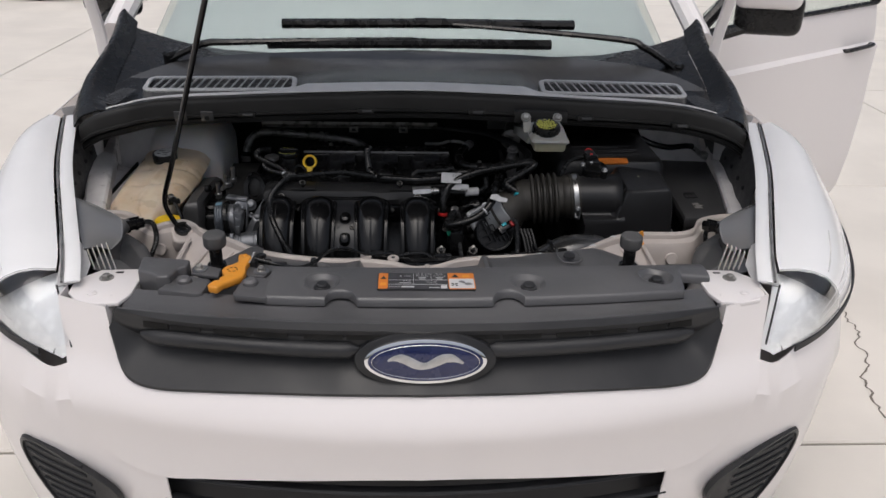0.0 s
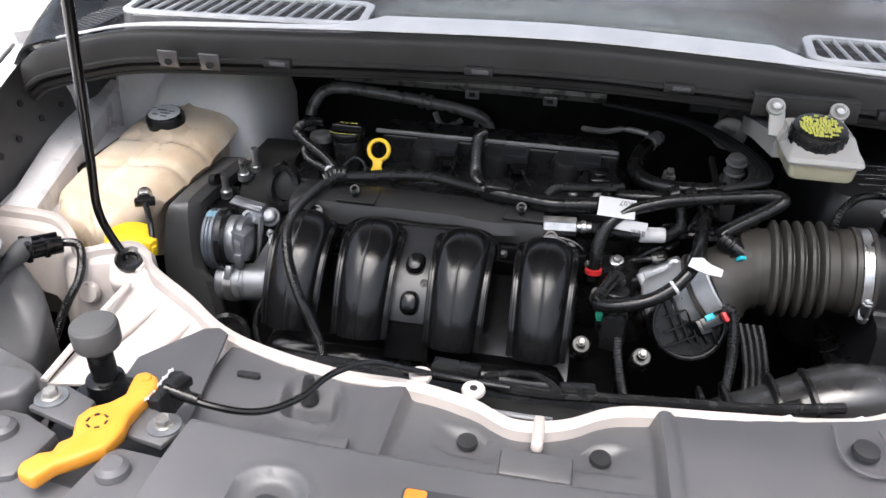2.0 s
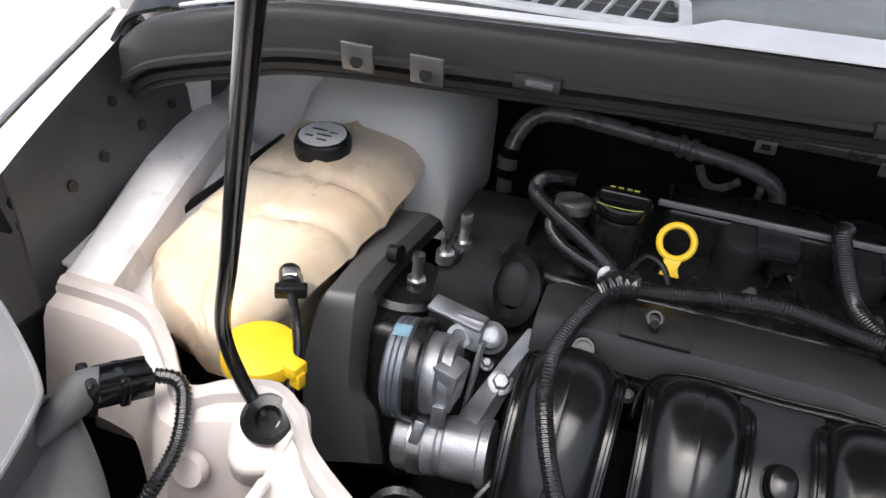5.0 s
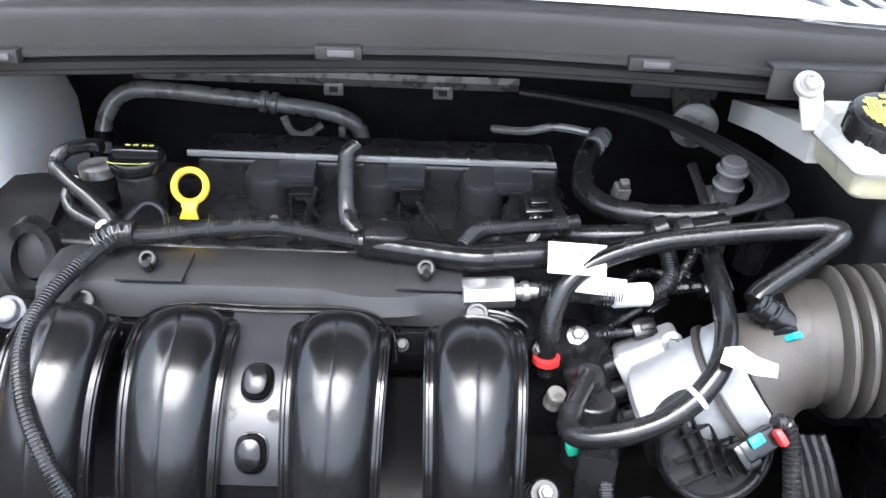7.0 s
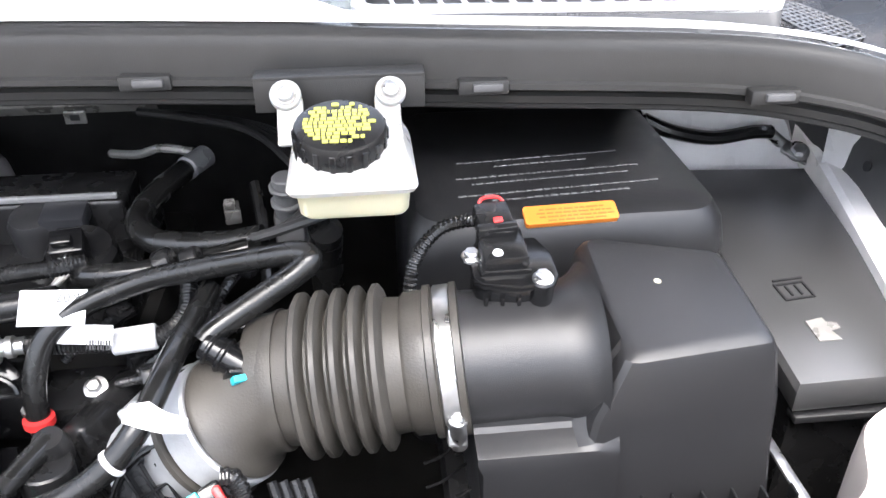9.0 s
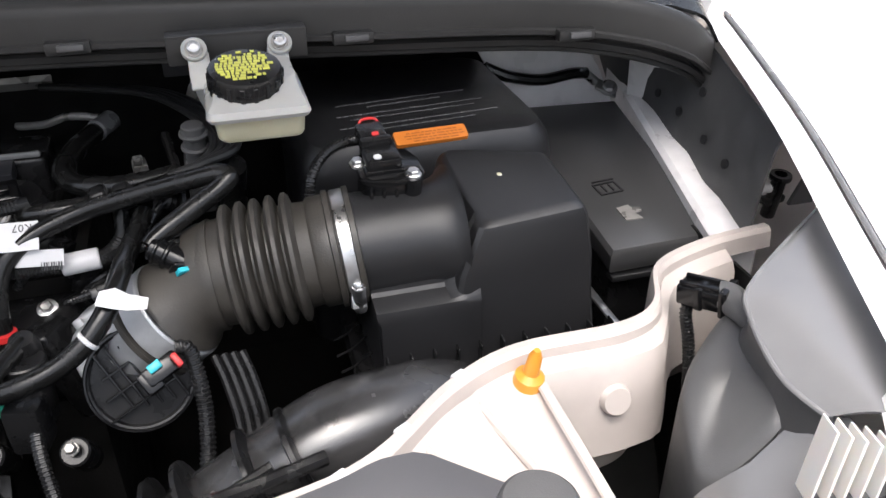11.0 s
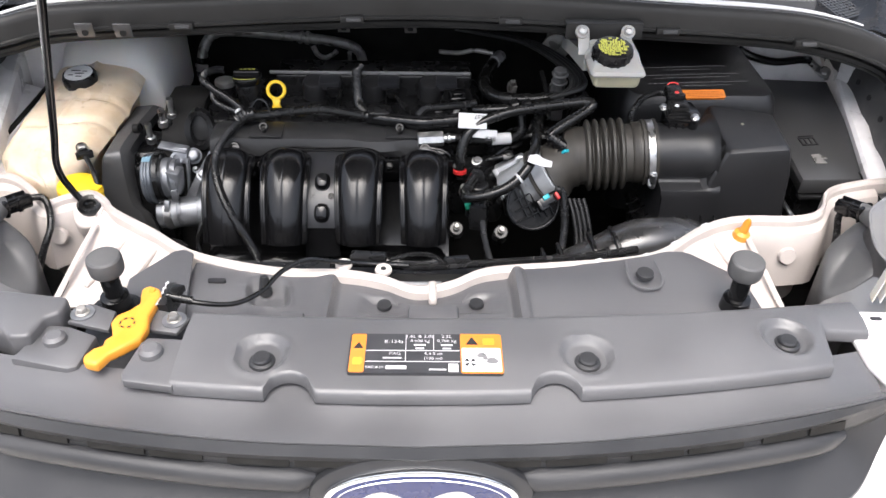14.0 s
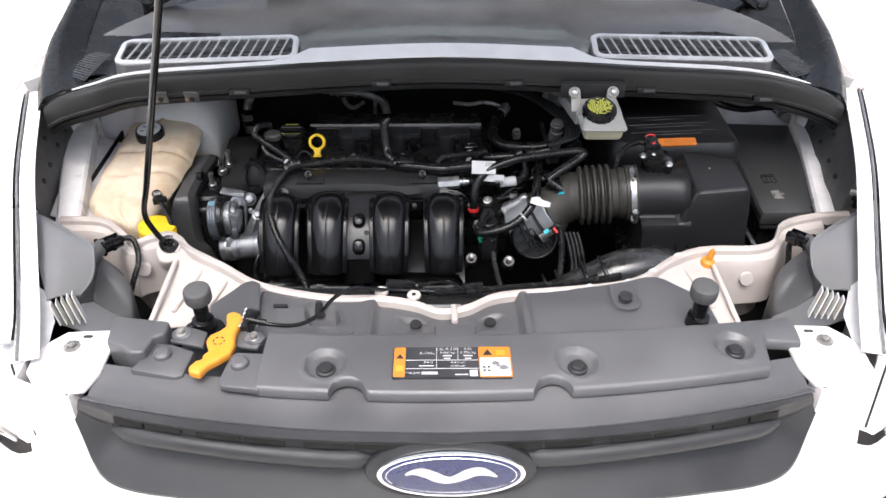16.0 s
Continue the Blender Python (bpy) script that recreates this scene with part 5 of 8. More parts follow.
for sgn in (-1, 1):
    bx = 0.431 if sgn > 0 else 0.410
    bump = thing("hood_bump_stop", (sgn * bx, 1.324, 0.905), "black rubber hood bump stop on a threaded stem", "bump stop", "hood bump stops")
    c = (sgn * bx, 1.322)
    part("cap", lathe([(0.015, 0.0), (0.0205, 0.0015), (0.0222, 0.005), (0.0226, 0.010), (0.0226, 0.0225), (0.0218, 0.0258), (0.0195, 0.0280), (0.010, 0.0290), (0.0, 0.0292)], (*c, 0.968), (0, -0.06, 1), 36), M_STOP, bump, "grey-black rubber cap", angle=18)
    part("stem", lathe([(0.0125, 0.0), (0.0125, 0.04), (0.0105, 0.044)], (*c, 0.928), (0, -0.06, 1), 20), M_BLACK, bump)
    part("collar", lathe([(0.021, 0.0), (0.0195, 0.018), (0.0185, 0.028), (0.0135, 0.030)], (*c, 0.902), (0, -0.06, 1), 24), M_GLOSS, bump, "black threaded collar")
    part("base", lathe([(0.040, 0.0), (0.038, 0.004), (0.022, 0.006)], (c[0], c[1] - 0.004, 0.902), (0, 0, 1), 24), M_BLACK, bump)

# lamp mounting brackets beside the cover
for sgn in (-1, 1):
    br = thing("lamp_bracket", (sgn * 0.61, 1.25, 0.90), "white moulded headlamp mounting bracket", "bracket", "headlamp brackets")
    pts = [(0.548, 1.190), (0.560, 1.155), (0.60, 1.152), (0.64, 1.165), (0.664, 1.195), (0.668, 1.235), (0.655, 1.262), (0.632, 1.288), (0.605, 1.290), (0.548, 1.292)]
    part("plate", plate([(sgn * x, y) for x, y in (pts if sgn > 0 else reversed(pts))], 0.924, 0.933, 0.003), M_PAINT, br, "white plate")
    part("bolt", bolt((sgn * 0.612, 1.252, 0.9335), (0, 0, 1), 0.008, 0.008, 1.7), M_PIPE, br, "dark bolt")
    part("slot", plate(rounded(sgn * 0.594 - 0.008, sgn * 0.594 + 0.008, 1.272, 1.279, 0.003), 0.9328, 0.9334, 0), M_INK, br)
    part("bolt", bolt((sgn * 0.618, 1.190, 0.9335), (0, 0, 1), 0.006, 0.004, 1.5), M_PAINT, br)
    for k in range(5):
        part("vane", block((sgn * (0.636 + 0.0085 * k), 1.352 - 0.004 * k, 0.932), (0.0018, 0.026, 0.056 - 0.004 * k), (-14, sgn * 10, -sgn * 24), 0.0006, 1), M_TANKPALE, br, "pale translucent vane")
    # back of the lamp housing in the bay
    hb = thing("lamp_housing", (sgn * 0.74, 1.5, 0.75), "dark grey moulded back of the headlamp", "lamp housing", "lamp housings")
    top = spline([(0.694, 1.355, 0.945), (0.722, 1.41, 0.955), (0.758, 1.47, 0.961), (0.782, 1.51, 0.964), (0.805, 1.555, 0.968), (0.826, 1.615, 0.970)], 6)
    mid = spline([(0.654, 1.385, 0.930), (0.645, 1.430, 0.935), (0.662, 1.496, 0.943), (0.682, 1.524, 0.946), (0.740, 1.562, 0.955), (0.815, 1.605, 0.965)], 6)
    rows = [[Vector((sgn * p.x, p.y, p.z + 0.006 * math.sin(math.pi * t))) for p in [a.lerp(b, t) for a, b in zip(top, mid)]] for t in np.linspace(0, 1, 7)]
    rows.append([Vector((sgn * (p.x + 0.002), p.y + 0.001, p.z - 0.004)) for p in mid])
    shell = part("shell", sheet(rows, 0.003), M_LAMPBACK, hb, "glossy grey plastic shell", angle=50)
    part("shell_edge", tube([(sgn * p.x, p.y, p.z - 0.001) for p in mid], 0.0024, 8, 1, smooth=False), M_LAMPBACK, shell)
    rows = [[Vector((sgn * (p.x + dx), p.y + dy, p.z + dz)) for p in mid] for dx, dy, dz in ((0.003, 0.001, -0.003), (0.006, -0.004, -0.030), (0.0, 0.002, -0.050), (0.0, 0.002, -0.20))]
    part("shell_wall", sheet(rows, 0.003), M_BULB, hb, "dark wall below the shell", angle=50)
    lobe = spline([(0.655, 1.421, 0.902), (0.672, 1.452, 0.903), (0.690, 1.490, 0.903), (0.704, 1.528, 0.902), (0.694, 1.556, 0.898), (0.655, 1.534, 0.890), (0.614, 1.498, 0.880), (0.598, 1.462, 0.862), (0.594, 1.425, 0.842), (0.624, 1.416, 0.870)], 4, closed=True)
    core = Vector((0.650, 1.480, 0.884))
    rings = []
    for f, up in ((0.0, 0.0135), (0.3, 0.0128), (0.6, 0.0100), (0.82, 0.0055), (0.93, 0.0018), (1.0, -0.003)):
        rings.append([Vector((sgn * q.x, q.y, q.z)) for q in [core.lerp(p, max(f, 0.02)) + Vector((-0.3, 0.1, 0.95)) * up for p in lobe]])
    for dz in (0.02, 0.09, 0.16):
        rings.append([Vector((sgn * p.x, p.y, p.z - 0.003 - dz)) for p in lobe])
    part("bulb_cover", loft(rings), M_BULB, hb, "smooth dark grey bulb cover", angle=45)
    part("cover_rim", tube([(sgn * p.x, p.y, p.z + 0.001) for p in lobe[:18]], 0.0032, 8, 1, smooth=False), M_LAMPBACK, hb, "pale rim of the bulb cover")
    rows = [[Vector((sgn * x, y, z)) for x, y, z in r] for r in (((0.672, 1.385, 0.926), (0.655, 1.415, 0.898), (0.622, 1.412, 0.868), (0.592, 1.420, 0.840), (0.575, 1.43, 0.80)), ((0.672, 1.36, 0.922), (0.640, 1.375, 0.890), (0.608, 1.38, 0.862), (0.578, 1.39, 0.836), (0.56, 1.40, 0.80)), ((0.672, 1.33, 0.915), (0.632, 1.335, 0.888), (0.596, 1.34, 0.858), (0.562, 1.355, 0.834), (0.545, 1.365, 0.80)))]
    part("lower_shell", sheet(rows, 0.003), M_LAMPBACK, hb, "glossy grey lower shell", angle=60)
    br.location.x += 0.007
    hb.location.x += 0.012 if sgn < 0 else 0.026
    plug = thing("lamp_connector", (sgn * 0.63, 1.60, 0.86), "black wiring plug on the back of the headlamp", "connector", "lamp connectors")
    off = 0.010 if sgn < 0 else 0.042
    a, b = Vector((sgn * 0.679 + off, 1.559, 0.906)), Vector((sgn * 0.650 + off, 1.600, 0.899))
    tip = Vector((sgn * 0.672 + off, 1.503, 0.906))
    part("socket", tube([tip, tip.lerp(a, 0.5) + Vector((0, 0, 0.002)), a, a.lerp(b, 0.2)], 0.014, 16, 4, radii=[0.35, 0.8, 1.1, 1.1]), M_STOP, plug, "dark tapered socket")
    q = (b - a).to_track_quat("X", "Z").to_matrix().to_4x4()
    pm = Matrix.Translation((a + b) / 2) @ q
    part("plug", moved(join(box(-0.024, 0.022, -0.013, 0.013, -0.010, 0.010, 0.003), box(-0.027, -0.019, -0.016, 0.016, -0.013, 0.014, 0.002), box(-0.004, 0.004, -0.0145, 0.0145, -0.0115, 0.0115, 0.002)), pm), M_GLOSS, plug)
    for v in (-0.008, 0.008):
        part("latch", moved(box(-0.018, 0.020, v - 0.002, v + 0.002, 0.009, 0.0135, 0.001), pm), M_GLOSS, plug)
    if sgn < 0:
        way = [b, b + Vector((0.016, 0.004, -0.002)), b + Vector((0.026, -0.004, -0.012)), b + Vector((0.034, -0.030, -0.034)), b + Vector((0.024, -0.058, -0.066)), b + Vector((0.004, -0.075, -0.12))]
    else:
        way = [b + Vector((0.010, -0.012, -0.004)), b + Vector((0.004, -0.014, -0.020)), b + Vector((0.006, -0.024, -0.05)), b + Vector((0.004, -0.040, -0.10)), b + Vector((0.0, -0.055, -0.17))]
    part("conduit", tube(way, 0.0062, 10, 6, rib=0.0036, depth=0.0009), M_CONDUIT, plug, "ribbed black conduit")

# ---- engine ----
engine = thing("engine", (-0.15, 1.9, 0.45), "black four-cylinder engine with a plastic valve cover", "engine")
part("block", box(-0.45, 0.13, 1.80, 2.16, 0.42, 0.84, 0.01), M_DARK, engine, "near-black engine block")
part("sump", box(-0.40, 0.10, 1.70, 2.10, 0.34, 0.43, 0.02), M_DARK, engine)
cov = join(box(-0.44, 0.115, 1.885, 2.09, 0.83, 0.890, 0.012, 3), box(-0.30, 0.098, 2.00, 2.075, 0.88, 0.935, 0.006, 3))
part("valve_cover", cov, M_BLACK, engine, "black plastic valve cover")
# ridge in a paler grey: the edge's specular line put into its colour
part("cover_ridge", box(-0.31, 0.095, 1.998, 2.004, 0.936, 0.943, 0.002), M_HLBACK, engine, "cover edge, paler grey for its highlight")
front_case = loft([[Vector((x, y, z)) for y, z in ((1.85, 0.55), (1.85, 0.82), (1.862, 0.855), (1.89, 0.885), (1.94, 0.905), (2.0, 0.905), (2.05, 0.885), (2.09, 0.84), (2.09, 0.55))] for x in (-0.505, -0.495, -0.445, -0.43)])
part("timing_cover", front_case, M_DARK, engine, "black timing cover", angle=60)
ring = loft([[Vector((-0.425 + a * math.cos(q), 1.856 + 0.012 * math.sin(q), 0.888 + b * math.sin(q))) + Vector((0, dy, 0)) for q in [2 * math.pi * k / 28 for k in range(28)]] for a, b, dy in ((0.028, 0.036, 0.008), (0.028, 0.036, -0.008), (0.017, 0.025, -0.008), (0.017, 0.025, 0.008))], caps=False)
part("lifting_eye", ring, M_BLACK, engine, "black oval lifting eye")
part("eye_plate", block((-0.425, 1.864, 0.886), (0.032, 0.004, 0.048), (-14, 0, 0), 0.0015), M_RAIL, engine)
part("oil_neck", lathe([(0.0235, -0.06), (0.0235, -0.004), (0.021, 0.0)], (-0.343, 1.945, 0.945), (0, -0.07, 1), 28), M_BLACK, engine, "black filler neck")
part("oil_cap", join(lathe([(0.0265, -0.006), (0.0285, -0.003), (0.0285, 0.006), (0.0268, 0.0088), (0.0255, 0.0092), (0.0, 0.0096)], (-0.343, 1.945, 0.952), (0, -0.07, 1), 36), block((-0.343, 1.945, 0.963), (0.050, 0.009, 0.010), (4, 0, 0), 0.003, 3)), M_GLOSS, engine, "black round oil filler cap")
m = pose(-0.345, 1.945, 0.952, 4)
part("cap_print", moved(tube([(-0.022, -0.019, 0.0098), (-0.012, -0.0225, 0.0098), (0.012, -0.0225, 0.0098), (0.022, -0.019, 0.0098)], 0.0004, 5, 4), m), M_OLIVE, engine, "faded yellow printed arc")
for x in (-0.012, -0.004, 0.005, 0.012):
    part("cap_print", moved(block((x, 0.018, 0.0098), (0.005, 0.0018, 0.0006), r=0), m), M_OLIVE, engine, "faded yellow printed bar")
part("sensor_barrel", join(lathe([(0.019, 0.0), (0.019, 0.03), (0.016, 0.034)], (-0.392, 1.960, 0.905), (0, 0, 1), 20)), M_BLACK, engine)
part("sensor_ring", lathe([(0.0195, 0.0), (0.0195, 0.010), (0.016, 0.012)], (-0.392, 1.960, 0.930), (0, 0, 1), 20), M_STEEL, engine, "bright metal ring")
for x in (-0.230, -0.112, 0.004):
    coil = part("ignition_coil", join(lathe([(0.025, 0.0), (0.025, 0.058), (0.021, 0.066), (0.010, 0.069)], (x + 0.01, 2.000, 0.866), (0, -0.25, 1), 22)), M_BOX, engine, "black ignition coil")
    part("coil_head", block((x + 0.042, 1.984, 0.926), (0.042, 0.030, 0.018), (12, 0, 0), 0.002), M_PLATE, coil, "satin coil head")
    part("coil_plug", block((x + 0.050, 1.962, 0.914), (0.026, 0.018, 0.016), (20, 0, 0), 0.003), M_GLOSS, coil)
    part("lead", tube([(x + 0.056, 1.955, 0.914), (x + 0.066, 1.940, 0.905), (x + 0.078, 1.925, 0.898), (x + 0.088, 1.90, 0.900)], 0.0028, 6, 5), M_RUBBER, coil)
part("injector_plug", join(block((0.066, 1.925, 0.925), (0.030, 0.026, 0.026), (30, 0, 10), 0.003), block((0.066, 1.913, 0.938), (0.018, 0.01, 0.012), (30, 0, 10), 0.002)), M_GLOSS, engine, "black plug")
for k in range(3):
    part("lead", tube([(0.060 + 0.005 * k, 1.912, 0.922), (0.062 + 0.004 * k, 1.90, 0.912), (0.055 + 0.002 * k, 1.885, 0.905)], 0.0018, 5, 4), M_PAPER if k == 1 else M_PIPE, engine)
part("cam_sensor", lathe([(0.034, -0.03), (0.034, 0.004), (0.030, 0.010), (0.016, 0.012), (0.0, 0.012)], (0.068, 1.944, 0.905), (0, -0.35, 1), 28), M_BLACK, engine, "round black sensor housing")
for x in (-0.190, -0.165, -0.075, -0.050):
    part("rib", block((x, 1.952, 0.900), (0.003, 0.004, 0.024), (15, 0, 0), 0.001), M_BLACK, engine)
for x in (-0.205, -0.09, 0.03):
    part("cover_bolt", bolt((x, 1.935, 0.892), (0, -0.2, 1), 0.005, 0.008), M_STEEL, engine)
    part("rib", block((x + 0.03, 1.925, 0.893), (0.003, 0.03, 0.012), r=0.001), M_BLACK, engine)

dip = thing("oil_dipstick", (-0.285, 1.925, 0.86), "yellow plastic dipstick handle with a round eye", "dipstick")
dm = pose(-0.2855, 1.925, 0.9365, 62, 0, 0)
part("ring", moved(loft([[(r * math.cos(2 * math.pi * k / 32), r * math.sin(2 * math.pi * k / 32), h) for k in range(32)] for r, h in ((0.0175, -0.004), (0.0195, -0.002), (0.0195, 0.002), (0.0175, 0.004), (0.0145, 0.004), (0.0130, 0.002), (0.0130, -0.002), (0.0145, -0.004), (0.0175, -0.004))], caps=False), dm), M_YELLOW, dip, "yellow ring")
part("neck", moved(plate([(-0.009, -0.0165), (-0.0065, -0.025), (-0.010, -0.034), (0.010, -0.034), (0.0065, -0.025), (0.009, -0.0165)], -0.0035, 0.0035, 0.0015), dm), M_YELLOW, dip, "yellow grip")
part("stem", rod((-0.2855, 1.905, 0.907), (-0.29, 1.88, 0.80), 0.005, 10), M_BLACK, dip)

rail = thing("fuel_rail_cover", (-0.2, 1.815, 0.86), "grey-black plastic bar over the injectors", "cover")
rings = []
for x in np.linspace(-0.392, 0.0, 30):
    h = 0.010 * max(0.0, 1 - ((x + 0.085) / 0.05) ** 2)
    end = 0.0 if -0.385 < x < -0.004 else 0.006
    rings.append([Vector((x, y, z)) for y, z in ((1.858, 0.870), (1.858 - end, 0.904 - end), (1.850, 0.908 - end), (1.805 - h * 0.5, 0.907 - end), (1.796 - h, 0.902 - end), (1.788 - h, 0.886), (1.786, 0.872), (1.80, 0.862))])
part("bar", loft(rings), M_RAIL, rail, "dusty plastic bar", angle=28)
for x, y, z in ((-0.293, 1.806, 0.909), (-0.043, 1.806, 0.909)):
    part("clip_pad", block((x + 0.004, y + 0.008, z), (0.060, 0.045, 0.003), (3, 0, 0), 0.001), M_RAIL, rail)
    part("clip_eye", lathe([(0.0070, -0.003), (0.0085, -0.002), (0.0085, 0.003), (0.0070, 0.004), (0.0050, 0.004), (0.0045, -0.003)], (x, y + 0.004, z + 0.010), (0, -0.75, 0.65), 18), M_BLACK, rail, "black wiring clip")
    part("clip_stem", lathe([(0.005, -0.012), (0.003, -0.006), (0.005, -0.003), (0.004, 0.004)], (x + 0.001, y - 0.004, z + 0.008), (0, -0.5, 0.85), 12), M_BLACK, rail)
part("rail_end", rod((-0.010, 1.802, 0.899), (0.038, 1.806, 0.900), 0.0145, 8), M_STEEL, rail, "bright rail end")
part("rail_nut", join(rod((0.036, 1.806, 0.900), (0.060, 1.809, 0.900), 0.0075, 16), rod((0.044, 1.807, 0.900), (0.052, 1.808, 0.900), 0.0095, 16)), M_STEEL, rail, "bright fitting")

# intake manifold
man = thing("intake_manifold", (-0.18, 1.7, 0.60), "glossy black plastic intake manifold with four arched runners", "intake manifold")
RUN_S = (0.0, 0.002, 0.005, 0.0085, 0.0095, 0.0110, 0.0125, 0.0150, 0.0180, 0.0220, 0.0260, 0.0300, 0.0340, 0.0390, 0.0450, 0.0520, 0.0600, 0.0700, 0.0800, 0.0900, 0.1000, 0.1100, 0.1200, 0.1300, 0.1400, 0.1520, 0.1650, 0.1800, 0.1950)
RUN_ARC = ((1.778, 0.879), (1.757, 0.888), (1.724, 0.884), (1.690, 0.862), (1.664, 0.830), (1.646, 0.798), (1.634, 0.764), (1.632, 0.722))


def arch(s, r, w):
    """Half width of an arched outline at a way s below its crown: rounded corners of radius r."""
    q = min(max(s, 0.0), r)
    return w - r + math.sqrt(max(0.0, r * r - (r - q) ** 2))


def runner(xc, w, lean=0.0):
    """An arched runner: a full dome with a seam, standing on a lipped weld flange, swept along its arc."""
    line = spline([(0, y, z) for y, z in RUN_ARC], 12)
    way = [0.0]
    for a, b in zip(line, line[1:]):
        way.append(way[-1] + (b - a).length)
    rings = []
    for s in RUN_S:
        s = min(s, way[-1])
        p = Vector((0, np.interp(s, way, [q.y for q in line]), np.interp(s, way, [q.z for q in line])))
        e = Vector((0, np.interp(min(s + 0.004, way[-1]), way, [q.y for q in line]), np.interp(min(s + 0.004, way[-1]), way, [q.z for q in line])))
        f = Vector((0, np.interp(max(s - 0.004, 0), way, [q.y for q in line]), np.interp(max(s - 0.004, 0), way, [q.z for q in line])))
        d = (e - f).normalized()
        out = Vector((0, d.z, -d.y))
        wf = arch(s, 0.028, w + 0.0090) * (1 - 0.06 * max(0.0, s - 0.06) / 0.1)
        wd = arch(s - 0.0090, 0.0235, w) * (1 - 0.08 * max(0.0, s - 0.06) / 0.1)
        t = max(0.0, s - 0.0090)
        h = 0.0165 * math.sqrt(1 - (1 - min(1.0, t / 0.026)) ** 2) if t else 0.0
        foot = 0.0022 if t else 0.0
        half = [(0.0, foot + h + 0.0006 * (h > 0.01)), (0.0016, foot + h)]
        for u in (0.14, 0.28, 0.42, 0.56, 0.68, 0.78, 0.86, 0.92, 0.965, 0.99):
            half.append((u * wd, foot + h * (1 - u ** 2.3) ** 0.62))
        half += [(wd, foot), (wd + 0.0012, 0.0), (max(wd + 0.0020, wf - 0.0050), 0.0), (max(wd + 0.0024, wf - 0.0042), 0.0016), (max(wd + 0.0030, wf - 0.0022), 0.0016), (max(wd + 0.0034, wf - 0.0014), 0.0), (max(wd + 0.0038, wf), -0.0006), (max(wd + 0.0038, wf), -0.012)]
        ring = [(-u, v) for u, v in reversed(half[1:])] + half
        rings.append([Vector((xc + u + lean * s, p.y, p.z)) + out * v for u, v in ring])
    return loft(rings)


RUNNERS = (-0.347, -0.2445, -0.1140, 0.0020)
for xc in RUNNERS:
    r = part("runner", runner(xc, 0.0345), M_GLOSS, man, "glossy arched runner", angle=30)
    part("collar", lathe([(0.036, -0.016), (0.039, -0.008), (0.039, -0.002), (0.036, 0.0), (0.030, 0.002)], (xc + 0.010, 1.797, 0.856), (0, -0.80, 0.60), 32), M_GLOSS, r)
    part("gasket_lip", tube([(xc + 0.006 + 0.044 * math.cos(a), 1.786 + 0.008 * math.sin(a), 0.868 + 0.018 * math.sin(a)) for a in [math.pi * k / 12 for k in range(13)]], 0.0022, 6, 3), M_GLOSS, r, "thin moulded lip")
    if xc > -0.05 or xc < -0.3:
        part("eyelet", lathe([(0.0095, 0.0), (0.0105, 0.002), (0.0105, 0.005), (0.0095, 0.006), (0.0072, 0.006), (0.0068, 0.001), (0.0, 0.001)], (xc + 0.002, 1.783, 0.889), (0, -0.75, 0.66), 20), M_GLOSS, r)
for dz, rad in ((0.0, 0.0026), (0.006, 0.0016)):
    part("shell_rim", tube([(-0.2945, 1.735, 0.870 + dz), (-0.290, 1.758, 0.880 + dz), (-0.272, 1.777, 0.8845 + dz), (-0.240, 1.783, 0.8855 + dz), (-0.182, 1.784, 0.8835 + dz), (-0.124, 1.783, 0.8855 + dz), (-0.090, 1.777, 0.8845 + dz), (-0.070, 1.758, 0.880 + dz), (-0.0655, 1.735, 0.870 + dz)], rad, 8, 6), M_GLOSS, man, "raised rim round two runners")
rows = [[Vector((x, y, z)) for x in np.linspace(-0.212, -0.146, 5)] for y, z in ((1.782, 0.884), (1.768, 0.880), (1.750, 0.8755), (1.738, 0.8745), (1.718, 0.866), (1.690, 0.846), (1.667, 0.814), (1.660, 0.798))]
mid = part("centre_plate", sheet(rows, 0.006), M_PLATE, man, "flat satin plate between two runners")
part("lower_plate", sheet([[Vector((x, y, z)) for x in (-0.210, -0.179, -0.148)] for y, z in ((1.668, 0.800), (1.661, 0.780), (1.656, 0.752), (1.652, 0.742))], 0.004), M_GLOSS, man, "recessed black lower plate")
part("plate_edge", rod((-0.212, 1.650, 0.742), (-0.146, 1.650, 0.742), 0.0016, 8), M_GLOSS, mid)
for y, z, ax in ((1.7120, 0.8625, (0, -0.58, 0.81)), (1.6720, 0.8225, (0, -0.80, 0.60))):
    m = frame_to((-0.1785, y, z), ax)
    rings = [[m @ Vector((a * math.copysign(abs(math.cos(2 * math.pi * k / 28)) ** 0.8, math.cos(2 * math.pi * k / 28)), b * math.copysign(abs(math.sin(2 * math.pi * k / 28)) ** 0.8, math.sin(2 * math.pi * k / 28)), h)) for k in range(28)] for a, b, h in ((0.0142, 0.0175, -0.004), (0.0138, 0.0170, 0.0012), (0.0126, 0.0156, 0.0018), (0.0119, 0.0149, 0.0008), (0.0112, 0.0142, 0.0075), (0.0090, 0.0120, 0.0115), (0.0050, 0.0070, 0.0132), (0.0010, 0.0015, 0.0136))]
    part("boss", loft(rings), M_GLOSS, mid, "upright oval boss")
for k in range(8):
    a = 2 * math.pi * k / 8
    part("moulded_mark", moved(block((0.0045 * math.cos(a), 0.0045 * math.sin(a), 0.0004), (0.0035, 0.0010, 0.0008), (0, 0, math.degrees(a)), 0), frame_to((-0.1985, 1.6905, 0.8472), (0, -0.70, 0.71))), M_BLACK, mid)
